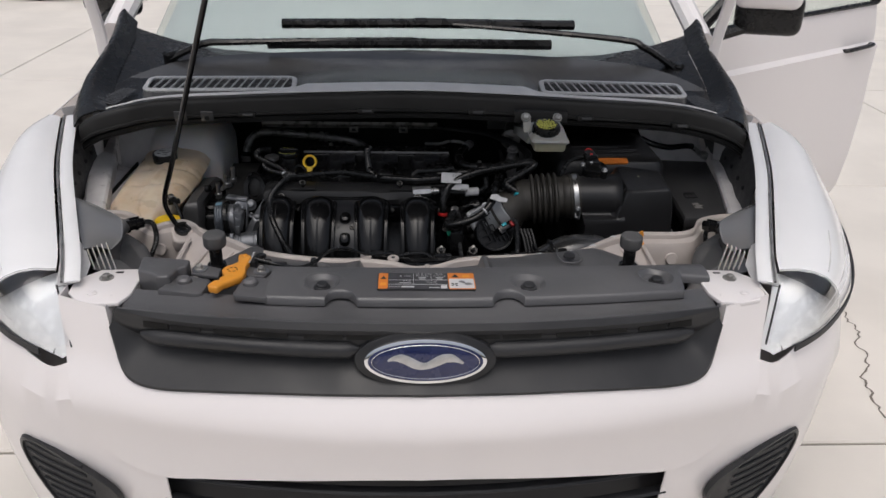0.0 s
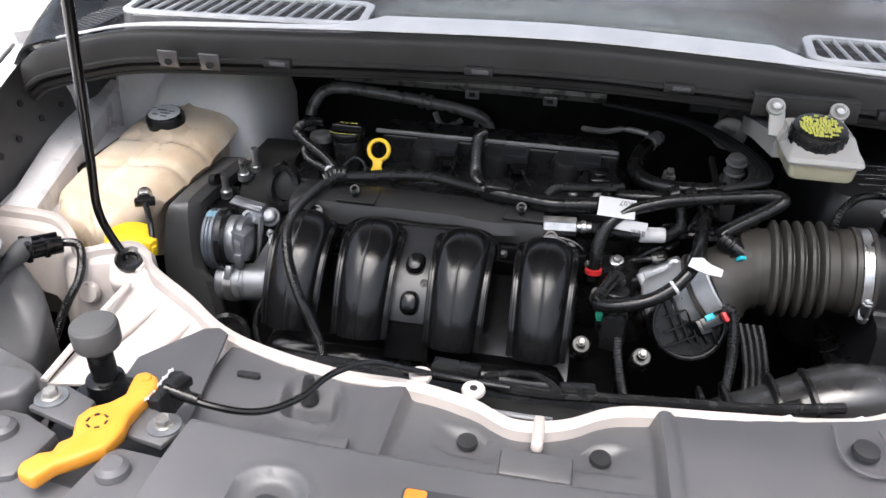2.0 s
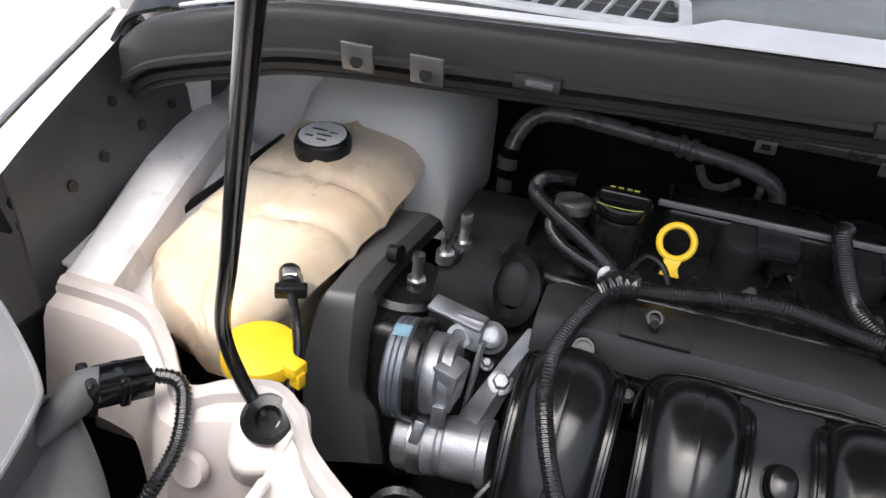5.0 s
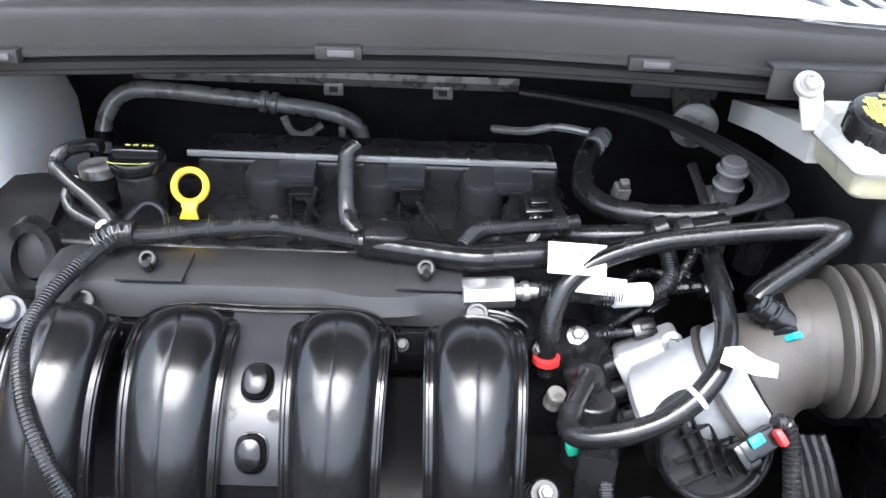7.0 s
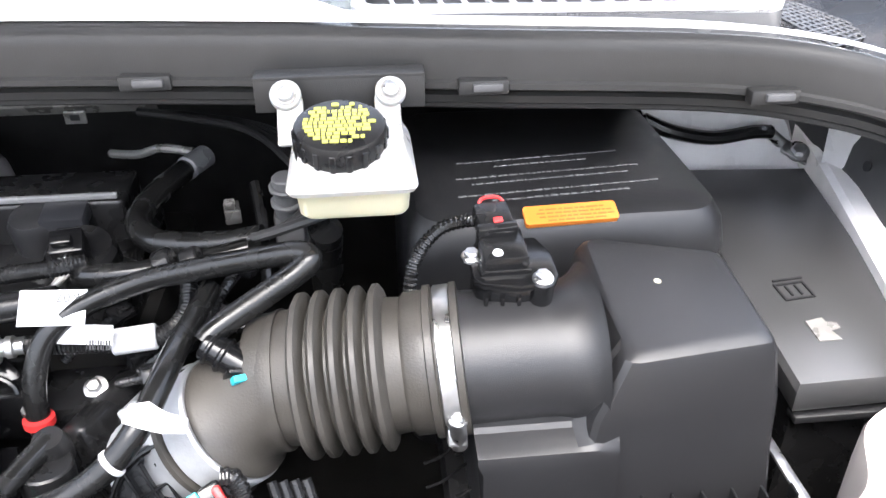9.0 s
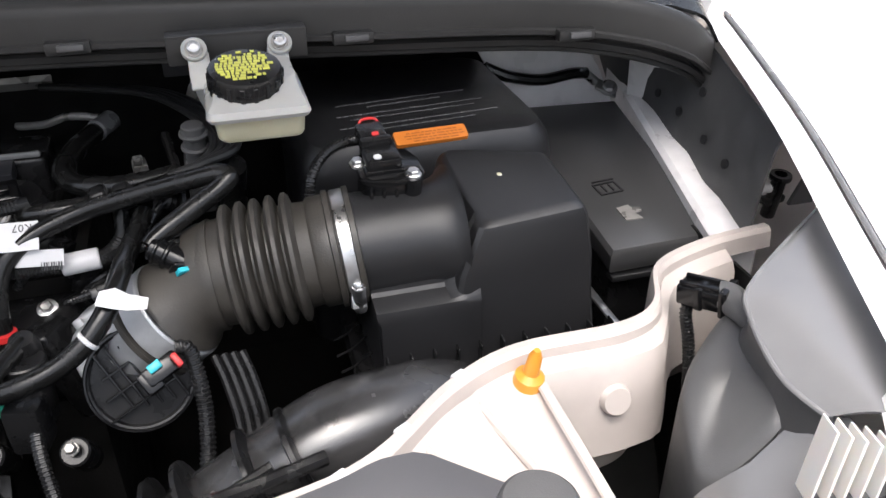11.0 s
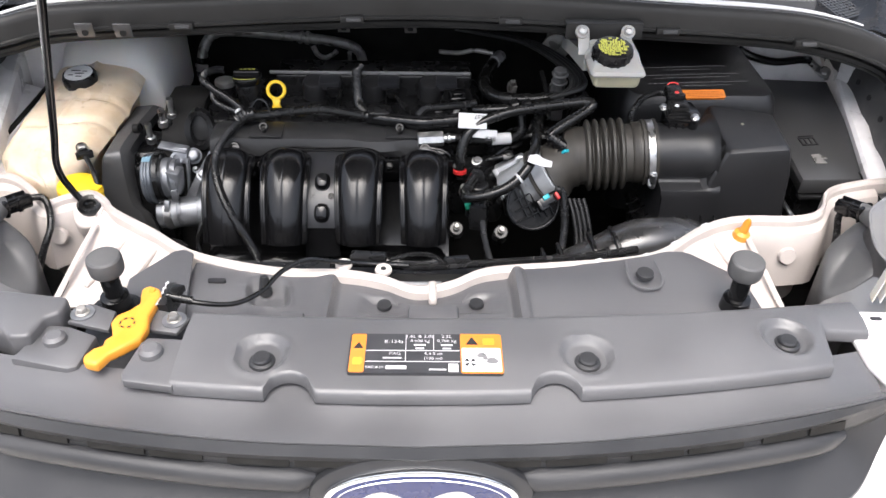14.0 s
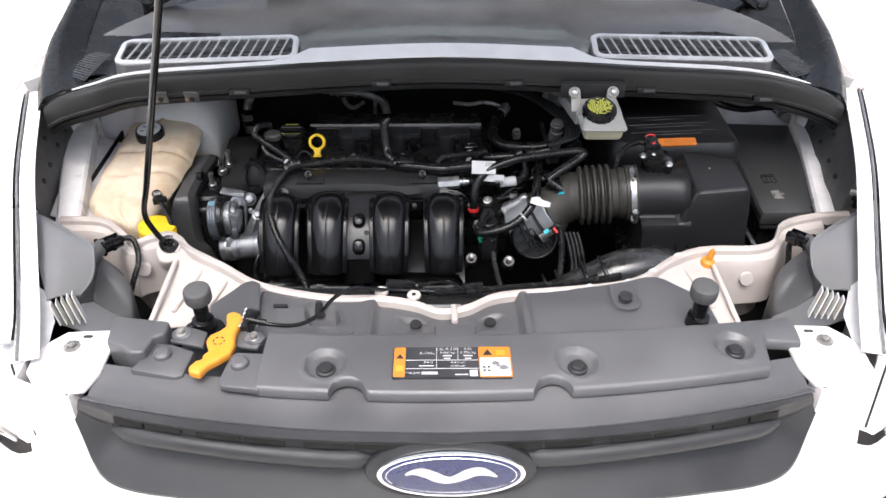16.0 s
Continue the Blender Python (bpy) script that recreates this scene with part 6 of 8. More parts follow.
part("moulded_mark", lathe([(0.006, 0.0), (0.006, 0.0010), (0.0050, 0.0010), (0.0050, 0.0)], (-0.162, 1.6895, 0.8470), (0, -0.70, 0.71), 16), M_BLACK, mid)
part("plenum", box(-0.41, 0.05, 1.665, 1.80, 0.52, 0.72, 0.03, 3), M_GLOSS, man, "black lower plenum")
part("web", sheet([[Vector((x, y, z)) for x in (-0.40, -0.2, 0.05)] for y, z in ((1.765, 0.83), (1.74, 0.74), (1.70, 0.70))], 0.004), M_GLOSS, man)
part("rear_bar", box(-0.39, 0.06, 1.782, 1.84, 0.82, 0.868, 0.006), M_GLOSS, man)
for x in (-0.300, -0.062, 0.062):
    part("bolt", bolt((x, 1.776, 0.858), (0, -0.7, 0.7), 0.005, 0.007, 1.3), M_RAIL, man)
for a, b in (((-0.21, 1.660, 0.728), (-0.14, 1.660, 0.728)), ((-0.085, 1.662, 0.718), (-0.045, 1.662, 0.718)), ((-0.20, 1.655, 0.695), (-0.12, 1.655, 0.695)), ((-0.33, 1.655, 0.70), (-0.27, 1.655, 0.70)), ((-0.06, 1.655, 0.69), (0.03, 1.655, 0.69))):
    part("rib", rod(a, b, 0.003, 8), M_BLACK, man)

# pulley, bracket and pump on the belt side
pump = thing("water_pump_housing", (-0.46, 1.78, 0.60), "grey cast metal pump and drive pulley", "pump")
pc, pax = Vector((-0.508, 1.756, 0.838)), Vector((1, 0.05, 0.06)).normalized()
part("pulley", lathe([(0.018, 0.0), (0.040, 0.001), (0.0455, 0.004), (0.0462, 0.006), (0.0462, 0.0085), (0.0450, 0.0095), (0.0462, 0.0105), (0.0462, 0.0135), (0.0450, 0.0145), (0.0462, 0.0155), (0.0462, 0.0200), (0.043, 0.023), (0.030, 0.024)], pc, pax, 40), M_PULLEY, pump, "grey-blue grooved pulley")
part("belt", lathe([(0.0440, 0.023), (0.0475, 0.024), (0.0480, 0.032), (0.0460, 0.035), (0.036, 0.036)], pc, pax, 40), M_RUBBER, pump, "black rear pulley flange")
part("hub", lathe([(0.036, 0.033), (0.037, 0.036), (0.037, 0.048), (0.033, 0.051), (0.033, 0.060), (0.024, 0.062)], pc, pax, 32), M_ALU, pump, "aluminium hub")
mark = lathe([(0.0466, 0.005), (0.0468, 0.0055), (0.0468, 0.0195), (0.0466, 0.020)], pc, pax, 40)
drop = [v for v in mark.verts if not (-0.020 < v.co.y - pc.y < 0.004 and v.co.z > pc.z + 0.02)]
bmesh.ops.delete(mark, geom=drop, context="VERTS")
part("blue_mark", mark, M_BLUEMARK, pump, "blue patch on the rim")
part("pump_body", join(block((-0.452, 1.744, 0.846), (0.026, 0.030, 0.044), (0, 8, -10), 0.004), block((-0.452, 1.728, 0.822), (0.012, 0.012, 0.024), (0, 0, 0), 0.002)), M_ALU, pump, "cast aluminium body")
part("blade", block((-0.434, 1.770, 0.838), (0.004, 0.012, 0.072), (-10, 3, -8), 0.0012), M_ALU, pump, "upright metal blade")
ca, cb = Vector((-0.489, 1.734, 0.776)), Vector((1, 0.02, 0.10)).normalized()
part("cylinder", lathe([(0.024, 0.0), (0.0275, 0.003), (0.0285, 0.010), (0.0285, 0.040), (0.0272, 0.042), (0.0272, 0.046), (0.0285, 0.048), (0.0285, 0.078), (0.031, 0.080), (0.031, 0.088), (0.020, 0.090)], ca, cb, 36), M_ALU, pump, "cast aluminium cylinder")
part("clamp_band", lathe([(0.0288, 0.015), (0.0298, 0.016), (0.0298, 0.028), (0.0288, 0.029)], ca, cb, 36), M_STEEL, pump, "steel clamp")
part("clamp_lug", block(ca + cb * 0.022 + Vector((0, -0.016, 0.026)), (0.010, 0.012, 0.022), (-25, 8, 0), 0.002), M_ALU, pump)
arm = loft([[c + Vector((-w, 0.0, 0.0)), c + Vector((0.3 * w, -0.010, 0.004)), c + Vector((w, 0.0, 0.0)), c + Vector((0, 0.012, -0.012))] for c, w in ((Vector((-0.428, 1.742, 0.798)), 0.016), (Vector((-0.415, 1.768, 0.826)), 0.013), (Vector((-0.402, 1.794, 0.850)), 0.011), (Vector((-0.388, 1.822, 0.868)), 0.011))])
part("arm", arm, M_ALU, pump, "cast aluminium arm")
part("bracket", join(block((-0.462, 1.800, 0.880), (0.056, 0.020, 0.005), (12, 4, -12), 0.002), block((-0.449, 1.792, 0.868), (0.028, 0.008, 0.030), (-20, 0, -8), 0.003), lathe([(0.007, -0.004), (0.0115, -0.004), (0.0115, 0.003), (0.007, 0.003), (0.0055, -0.001), (0.0, -0.001)], (-0.456, 1.788, 0.864), (0.1, -0.85, 0.5), 22)), M_ALU, pump, "aluminium bracket")
for at, r in (((-0.409, 1.772, 0.838), 0.012), ((-0.429, 1.800, 0.832), 0.007)):
    part("bolt", bolt(at, (0.1, -0.6, 0.78), r * 0.65, 0.009, 1.5), M_ALU, pump, "bright bolt")
part("bolt", lathe([(0.0155, 0.0), (0.0155, 0.003), (0.0120, 0.005), (0.0115, 0.014), (0.009, 0.016), (0.005, 0.0165)], (-0.430, 1.806, 0.858), (0.1, -0.7, 0.68), 22), M_ALU, pump, "bright bolt")
for at, h in (((-0.520, 1.850, 0.862), 0.042), ((-0.502, 1.882, 0.880), 0.038), ((-0.490, 1.905, 0.885), 0.044)):
    part("stud", lathe([(0.0095, 0.0), (0.0095, 0.012), (0.0055, 0.013), (0.0055, h - 0.008), (0.0065, h - 0.008), (0.0060, h)], at, (0.05, -0.1, 1), 14), M_STEEL, pump, "threaded stud")
part("stud_boot", lathe([(0.014, -0.03), (0.014, 0.002), (0.011, 0.008)], (-0.497, 1.895, 0.880), (0, 0, 1), 18), M_RUBBER, pump)
part("engine_mount", box(-0.585, -0.50, 1.82, 1.95, 0.62, 0.825, 0.016, 3), M_BLACK, pump, "black engine mount")
part("mount_ring", lathe([(0.048, 0.0), (0.050, 0.006), (0.044, 0.012), (0.034, 0.008), (0.0, 0.006)], (-0.542, 1.895, 0.825), (0, 0, 1), 28), M_BLACK, pump)
part("elbow_boot", lathe([(0.034, 0.0), (0.036, 0.012), (0.030, 0.016), (0.020, 0.012), (0.0, 0.012)], (-0.475, 1.715, 0.690), (0.1, -0.8, 0.45), 24), M_BLACK, pump, "black idler cap")
# ---- wiring across the engine ----
har = thing("engine_wiring_harness", (-0.1, 1.84, 0.90), "black taped wiring harness running across the engine", "wiring harness")
J = (-0.328, 1.833, 0.929)
part("main_run", tube([J, (-0.29, 1.836, 0.930), (-0.25, 1.842, 0.934), (-0.19, 1.848, 0.936), (-0.15, 1.848, 0.931), (-0.103, 1.846, 0.924)], 0.0085, 10, 6, rib=0.0034, depth=0.0007), M_CONDUIT, har, "ribbed conduit")
part("taped_run", tube([(-0.105, 1.846, 0.924), (-0.075, 1.840, 0.922), (-0.045, 1.832, 0.923), (-0.004, 1.822, 0.924), (0.018, 1.824, 0.924)], 0.0135, 14, 6, rib=0.016, depth=0.0006), M_GLOSS, har, "glossy tape wrap")
part("junction_box", block((-0.082, 1.848, 0.926), (0.045, 0.030, 0.028), (10, 6, 8), 0.005, 3), M_BLACK, har, "black junction moulding")
part("sleeve", rod((0.016, 1.824, 0.924), (0.085, 1.832, 0.927), 0.0130, 14), M_BLACK, har, "smooth black sleeve")
part("knot", tube([(-0.343, 1.826, 0.922), (-0.328, 1.833, 0.930), (-0.312, 1.836, 0.931)], 0.0135, 10, 5, rib=0.006, depth=0.001), M_CONDUIT, har)
part("upper_branch", tube([J, (-0.345, 1.858, 0.934), (-0.375, 1.890, 0.938), (-0.410, 1.925, 0.940), (-0.431, 1.950, 0.944), (-0.430, 1.975, 0.948), (-0.412, 1.986, 0.950), (-0.394, 1.984, 0.950)], 0.0080, 9, 6, rib=0.0034, depth=0.0007), M_CONDUIT, har, "ribbed conduit")
part("second_branch", tube([J, (-0.352, 1.850, 0.930), (-0.385, 1.878, 0.928), (-0.405, 1.91, 0.928), (-0.408, 1.94, 0.932)], 0.0065, 9, 6, rib=0.0034, depth=0.0007), M_CONDUIT, har, "ribbed conduit")
part("tape_end", rod((-0.341, 1.841, 0.9315), (-0.345, 1.845, 0.932), 0.0074, 12), M_PAPER, har, "white tape end")
part("down_branch", tube([J, (-0.347, 1.808, 0.919), (-0.364, 1.758, 0.908), (-0.365, 1.712, 0.897), (-0.352, 1.672, 0.872), (-0.330, 1.642, 0.838), (-0.304, 1.622, 0.800), (-0.287, 1.610, 0.760), (-0.286, 1.600, 0.715), (-0.290, 1.60, 0.66)], 0.0074, 10, 6, rib=0.0034, depth=0.0007), M_CONDUIT, har, "ribbed conduit hanging over a runner")
part("low_branch", tube([(-0.300, 1.61, 0.70), (-0.34, 1.615, 0.700), (-0.385, 1.64, 0.715), (-0.405, 1.66, 0.755), (-0.40, 1.68, 0.785), (-0.385, 1.70, 0.80)], 0.0042, 8, 6), M_RUBBER, har, "thin black wire")
part("rising_branch", tube([(-0.105, 1.850, 0.925), (-0.118, 1.875, 0.925), (-0.125, 1.905, 0.925), (-0.130, 1.945, 0.935), (-0.133, 1.985, 0.948), (-0.128, 2.005, 0.950)], 0.0100, 10, 6, rib=0.0034, depth=0.0007), M_CONDUIT, har, "ribbed conduit")
part("thin_wire", tube([(-0.262, 1.905, 0.915), (-0.255, 1.885, 0.905), (-0.235, 1.875, 0.905), (-0.205, 1.868, 0.915), (-0.175, 1.862, 0.918)], 0.0026, 6, 6), M_RUBBER, har)
part("loop_wire", tube([(-0.325, 1.845, 0.935), (-0.312, 1.868, 0.945), (-0.295, 1.866, 0.940), (-0.285, 1.846, 0.930)], 0.0028, 6, 6), M_RUBBER, har)
part("side_wire", tube([(-0.165, 1.965, 0.918), (-0.168, 1.925, 0.905), (-0.160, 1.90, 0.905), (-0.145, 1.885, 0.912)], 0.0042, 7, 6), M_RUBBER, har)
part("right_branch", tube([(-0.012, 1.826, 0.932), (0.005, 1.848, 0.938), (0.035, 1.858, 0.938), (0.075, 1.862, 0.940), (0.10, 1.87, 0.94)], 0.0080, 9, 6, rib=0.0034, depth=0.0007), M_CONDUIT, har, "ribbed conduit")
part("outer_branch", tube([(0.060, 1.809, 0.900), (0.100, 1.808, 0.898), (0.140, 1.808, 0.897), (0.170, 1.814, 0.899), (0.186, 1.830, 0.908), (0.186, 1.86, 0.92)], 0.0085, 10, 6, rib=0.0034, depth=0.0007), M_CONDUIT, har, "ribbed conduit")
part("tag", moved(box(-0.026, 0.026, -0.0145, 0.0145, -0.0005, 0.0005, 0), pose(0.091, 1.804, 0.938, 44, 2, -1)), M_PAPER, har, "white paper tag")
part("tag", moved(box(-0.024, 0.024, -0.008, 0.008, -0.0005, 0.0005, 0), pose(0.112, 1.796, 0.916, 62, 2, -6)), M_PAPER, har, "white paper tag")
tagm = pose(0.091, 1.8034, 0.9390, 44, 2, -1)
for k in range(9):
    part("bar_mark", moved(box(0.003 + 0.0022 * k, 0.003 + 0.0022 * k + (0.0013 if k % 3 else 0.0006), -0.0125, -0.0045, -0.0004, 0.0002, 0), pose(0.112, 1.7955, 0.9168, 62, 2, -6)), M_INK, har)
lettering("K07", 0.011, tagm @ pose(0.012, 0.008, 0.0002, 0, 0, 180), har, M_INK)
part("band", rod((0.128, 1.808, 0.8975), (0.164, 1.812, 0.8985), 0.0112, 14), M_PAPER, har, "white label band")

# ---- hoses ----
vent_hose = thing("breather_hose", (0.15, 1.79, 0.84), "black breather hose with a red ring clip", "hose")
part("hose", tube([(0.069, 1.772, 0.835), (0.069, 1.776, 0.865), (0.073, 1.786, 0.893), (0.085, 1.798, 0.917), (0.112, 1.810, 0.934), (0.160, 1.816, 0.950), (0.215, 1.806, 0.966), (0.265, 1.792, 0.981), (0.292, 1.784, 0.988), (0.300, 1.776, 0.986), (0.288, 1.769, 0.978), (0.258, 1.752, 0.966), (0.230, 1.737, 0.954), (0.2225, 1.731, 0.948)], 0.0095, 12, 6), M_RUBBER, vent_hose, "black rubber hose")
part("red_ring", lathe([(0.0100, 0.0), (0.0125, 0.001), (0.0125, 0.007), (0.0100, 0.008)], (0.069, 1.772, 0.846), (0, 0.1, 1), 18), M_RED, vent_hose, "red ring clip")
part("quick_joint", join(rod((0.222, 1.730, 0.948), (0.256, 1.716, 0.930), 0.0115, 18), rod((0.226, 1.7284, 0.946), (0.229, 1.7271, 0.9444), 0.0138, 18), rod((0.234, 1.7251, 0.9417), (0.238, 1.7234, 0.9396), 0.0138, 18)), M_GLOSS, vent_hose, "black quick joint")
part("blue_tab", block((0.2500, 1.7050, 0.9330), (0.015, 0.005, 0.010), (40, 10, 25), 0.001), M_TEAL, vent_hose, "blue lock tab")
part("spacer", block((0.249, 1.712, 0.932), (0.024, 0.004, 0.016), (35, 20, 20), 0.001), M_BLACK, vent_hose)

low = thing("lower_wiring_loop", (0.13, 1.66, 0.84), "thick black sleeved wire looping below the throttle", "hose")
part("sleeve", tube([(0.097, 1.722, 0.872), (0.083, 1.695, 0.868), (0.074, 1.668, 0.866), (0.082, 1.650, 0.872), (0.108, 1.645, 0.880), (0.140, 1.650, 0.890), (0.166, 1.660, 0.906), (0.184, 1.676, 0.924), (0.194, 1.702, 0.936), (0.200, 1.735, 0.940), (0.207, 1.775, 0.940), (0.213, 1.815, 0.940)], 0.0092, 12, 6), M_RUBBER, low, "black sleeve")
part("end_joint", join(lathe([(0.014, -0.03), (0.014, 0.0), (0.011, 0.010), (0.0, 0.012)], (0.098, 1.722, 0.868), (0, -0.2, 1), 18)), M_BLACK, low)
part("tie", lathe([(0.0098, 0.0), (0.0108, 0.0008), (0.0108, 0.0035), (0.0098, 0.0042)], (0.164, 1.659, 0.9045), (0.7, 0.3, 0.5), 16), M_PAPER, low, "pale blue cable tie")
wt = plate([(-0.018, -0.005), (-0.006, -0.007), (0.008, -0.008), (0.024, -0.006), (0.024, 0.004), (0.008, 0.006), (-0.004, 0.011), (-0.016, 0.007)], -0.0006, 0.0006, 0)
part("white_tag", moved(wt, pose(0.196, 1.664, 0.938, 40, 8, -10)), M_PAPER, low, "white paper flag")

cool = thing("heater_hose", (0.2, 1.95, 0.90), "black heater hoses curving behind the throttle", "hose")
part("hose", tube([(0.150, 2.090, 0.928), (0.128, 2.02, 0.930), (0.122, 1.960, 0.930), (0.142, 1.925, 0.928), (0.175, 1.908, 0.930), (0.215, 1.898, 0.935), (0.250, 1.893, 0.942)], 0.0125, 14, 6), M_RUBBER, cool, "black rubber hose")
part("end_sleeve", rod((0.148, 2.078, 0.930), (0.164, 2.112, 0.930), 0.0135, 16), M_HLBACK, cool, "grey hose end")
for k in range(4):
    o = 0.0085 * k
    part("bundle_line", tube([(0.235 + o * 0.3, 1.890 - o * 0.2, 0.944 + o * 0.1), (0.262 + o * 0.6, 1.892, 0.948 + o * 0.2), (0.285 + o, 1.915, 0.955), (0.287 + o, 1.955, 0.960), (0.262 + o, 2.03, 0.960), (0.210 + o * 0.8, 2.12, 0.958), (0.12 + o * 0.5, 2.19, 0.950), (0.07, 2.215, 0.948)], 0.0050, 8, 6), M_RAIL, cool, "thin black line")
part("second_hose", tube([(0.24, 1.868, 0.945), (0.19, 1.86, 0.938), (0.14, 1.855, 0.935), (0.10, 1.862, 0.930), (0.09, 1.885, 0.920)], 0.0105, 12, 6), M_RUBBER, cool, "black hose")
for x in (0.165, 0.188):
    part("hose_clip", lathe([(0.012, 0.0), (0.014, 0.002), (0.014, 0.014), (0.012, 0.016)], (x, 1.846, 0.944), (0.9, 0.1, 0.3), 16), M_BLACK, cool)
part("upright_hose", tube([(0.300, 1.935, 0.86), (0.302, 1.925, 0.90), (0.305, 1.905, 0.94)], 0.016, 14, 5), M_RUBBER, cool, "upright black hose")
part("rear_stub", tube([(0.035, 2.19, 0.905), (0.075, 2.16, 0.915), (0.11, 2.14, 0.93), (0.15, 2.12, 0.932)], 0.0052, 10, 5), M_PIPE, cool, "steel stub pipe")
part("grey_plug", join(block((0.190, 2.08, 0.872), (0.018, 0.018, 0.022), (20, 0, 10), 0.002), block((0.19, 2.070, 0.888), (0.012, 0.010, 0.010), (20, 0, 10), 0.002)), M_PIPE, cool, "dull grey plug")
part("valve_body", join(box(0.252, 0.282, 1.95, 1.98, 0.86, 0.935, 0.006), rod((0.268, 1.955, 0.93), (0.268, 1.95, 0.975), 0.013, 18), rod((0.268, 1.953, 0.945), (0.268, 1.952, 0.950), 0.0165, 18), rod((0.268, 1.951, 0.962), (0.268, 1.950, 0.967), 0.0165, 18)), M_STOP, cool, "grey valve")
part("thin_pipe", tube([(0.235, 1.98, 0.955), (0.243, 1.94, 0.930), (0.246, 1.90, 0.89)], 0.0055, 8, 5), M_RUBBER, cool)

booster = thing("master_cylinder", (0.27, 2.22, 0.90), "grey cast brake master cylinder in front of the bulkhead", "brake cylinder")
part("body", rod((0.262, 2.16, 0.972), (0.290, 2.32, 0.985), 0.024, 22), M_PIPE, booster, "grey cast cylinder")
part("end_cap", lathe([(0.028, 0.0), (0.030, 0.004), (0.030, 0.012), (0.024, 0.016), (0.0, 0.017)], (0.262, 2.168, 0.972), (-0.1, -1, 0.0), 24), M_PIPE, booster, "round grey end cap")
booster.location += Vector((0.028, 0, -0.040))
part("mount", box(0.20, 0.32, 2.26, 2.275, 0.97, 1.03, 0.004), M_HLBACK, booster, "grey mounting plate")

ref = thing("refrigerant_pipe", (-0.35, 2.30, 0.80), "grey metal air-conditioning pipe in front of the bulkhead", "pipe")
part("pipe", tube([(-0.524, 2.27, 0.78), (-0.526, 2.275, 0.82), (-0.518, 2.29, 0.866), (-0.494, 2.30, 0.894), (-0.455, 2.302, 0.902), (-0.36, 2.302, 0.896), (-0.27, 2.302, 0.887), (-0.195, 2.302, 0.876), (-0.158, 2.302, 0.858), (-0.148, 2.302, 0.830), (-0.148, 2.302, 0.80)], 0.0118, 14, 6), M_PIPE, ref, "dull metal pipe")
for a, b in (((-0.296, 2.302, 0.8905), (-0.286, 2.302, 0.8895)), ((-0.280, 2.302, 0.8885), (-0.270, 2.302, 0.8872)), ((-0.526, 2.274, 0.815), (-0.525, 2.277, 0.832))):
    part("joint", rod(a, b, 0.0158, 18), M_PIPE, ref)
part("charge_port", tube([(-0.262, 2.292, 0.872), (-0.250, 2.285, 0.852), (-0.230, 2.282, 0.848), (-0.205, 2.288, 0.862)], 0.0060, 8, 5), M_PIPE, ref)
part("sleeve", rod((-0.526, 2.274, 0.800), (-0.522, 2.282, 0.845), 0.0150, 14), M_RUBBER, ref)
part("bracket", box(-0.182, -0.172, 2.285, 2.295, 0.80, 0.86, 0.002), M_PIPE, ref)

# ---- throttle body and intake duct ----
thr = thing("throttle_unit", (0.17, 1.74, 0.78), "cast aluminium throttle body with a black motor cover", "throttle body")
bore_ax, throat_end = Vector((0.77, -0.12, 0.63)).normalized(), Vector((0.238, 1.722, 0.884))
part("bore", lathe([(0.040, 0.004), (0.046, 0.010), (0.046, 0.050), (0.049, 0.060), (0.049, 0.095)], throat_end - bore_ax * 0.105, bore_ax, 32), M_CASE, thr, "cast aluminium bore")
e1, e2 = Vector((0.052, 0.001, 0.029)).normalized(), Vector((0.038, -0.026, -0.065)).normalized()
e3 = e1.cross(e2).normalized()
casem = Matrix.Translation((0.176, 1.766, 0.832)) @ Matrix((e1, e2, e3)).transposed().to_4x4()
part("motor_case", join(moved(box(-0.031, 0.031, -0.040, 0.040, -0.002, 0.040, 0.006, 3), casem), moved(rod((-0.034, 0.030, 0.0), (0.040, 0.030, 0.0), 0.013, 18), casem), moved(box(-0.031, -0.020, -0.040, 0.036, -0.007, 0.0, 0.003), casem)), M_CASE, thr, "cast aluminium case")
part("case_sticker", moved(box(-0.020, 0.020, -0.016, 0.016, -0.0004, 0.0004, 0), casem @ pose(0.004, -0.010, -0.003, 180, 0, 0)), M_ALU, thr, "embossed pad")
for k in range(4):
    part("case_bar", moved(box(-0.016 + 0.008 * k, -0.011 + 0.008 * k, -0.012, 0.010 - 0.005 * (k % 2), 0.0002, 0.0008, 0), casem @ pose(0.004, -0.010, -0.003, 180, 0, 0)), M_ALU, thr)
part("spacer", block((0.128, 1.790, 0.800), (0.030, 0.085, 0.105), (0, -24, -22), 0.008, 3), M_BLACK, thr, "black plastic flange")
for v in (-0.026, 0.0, 0.026):
    part("case_plug", moved(join(rod((-0.062, v, 0.018), (-0.028, v, 0.018), 0.012, 14), rod((-0.050, v, 0.018), (-0.046, v, 0.018), 0.0135, 14)), casem), M_BLACK, thr, "black sleeve")
part("case_bolt", bolt(casem @ Vector((0.024, -0.034, -0.002)), -e3, 0.006, 0.008), M_STEEL, thr)
dax = Vector((0.10, -0.88, 0.46)).normalized()
cc = Vector((0.197, 1.678, 0.843))
capm = part("motor_cover", lathe([(0.050, -0.03), (0.050, 0.0), (0.048, 0.003), (0.0445, 0.002), (0.0435, -0.005), (0.0, -0.005)], cc, dax, 44), M_BLACK, thr, "round black motor cover")
cm = frame_to(cc, dax)
for k in range(5):
    part("rib", moved(block((-0.024 + 0.012 * k, 0.004, 0.0), (0.0024, 0.066, 0.010), (0, 0, 24), 0.0006, 1), cm), M_GLOSS, capm)
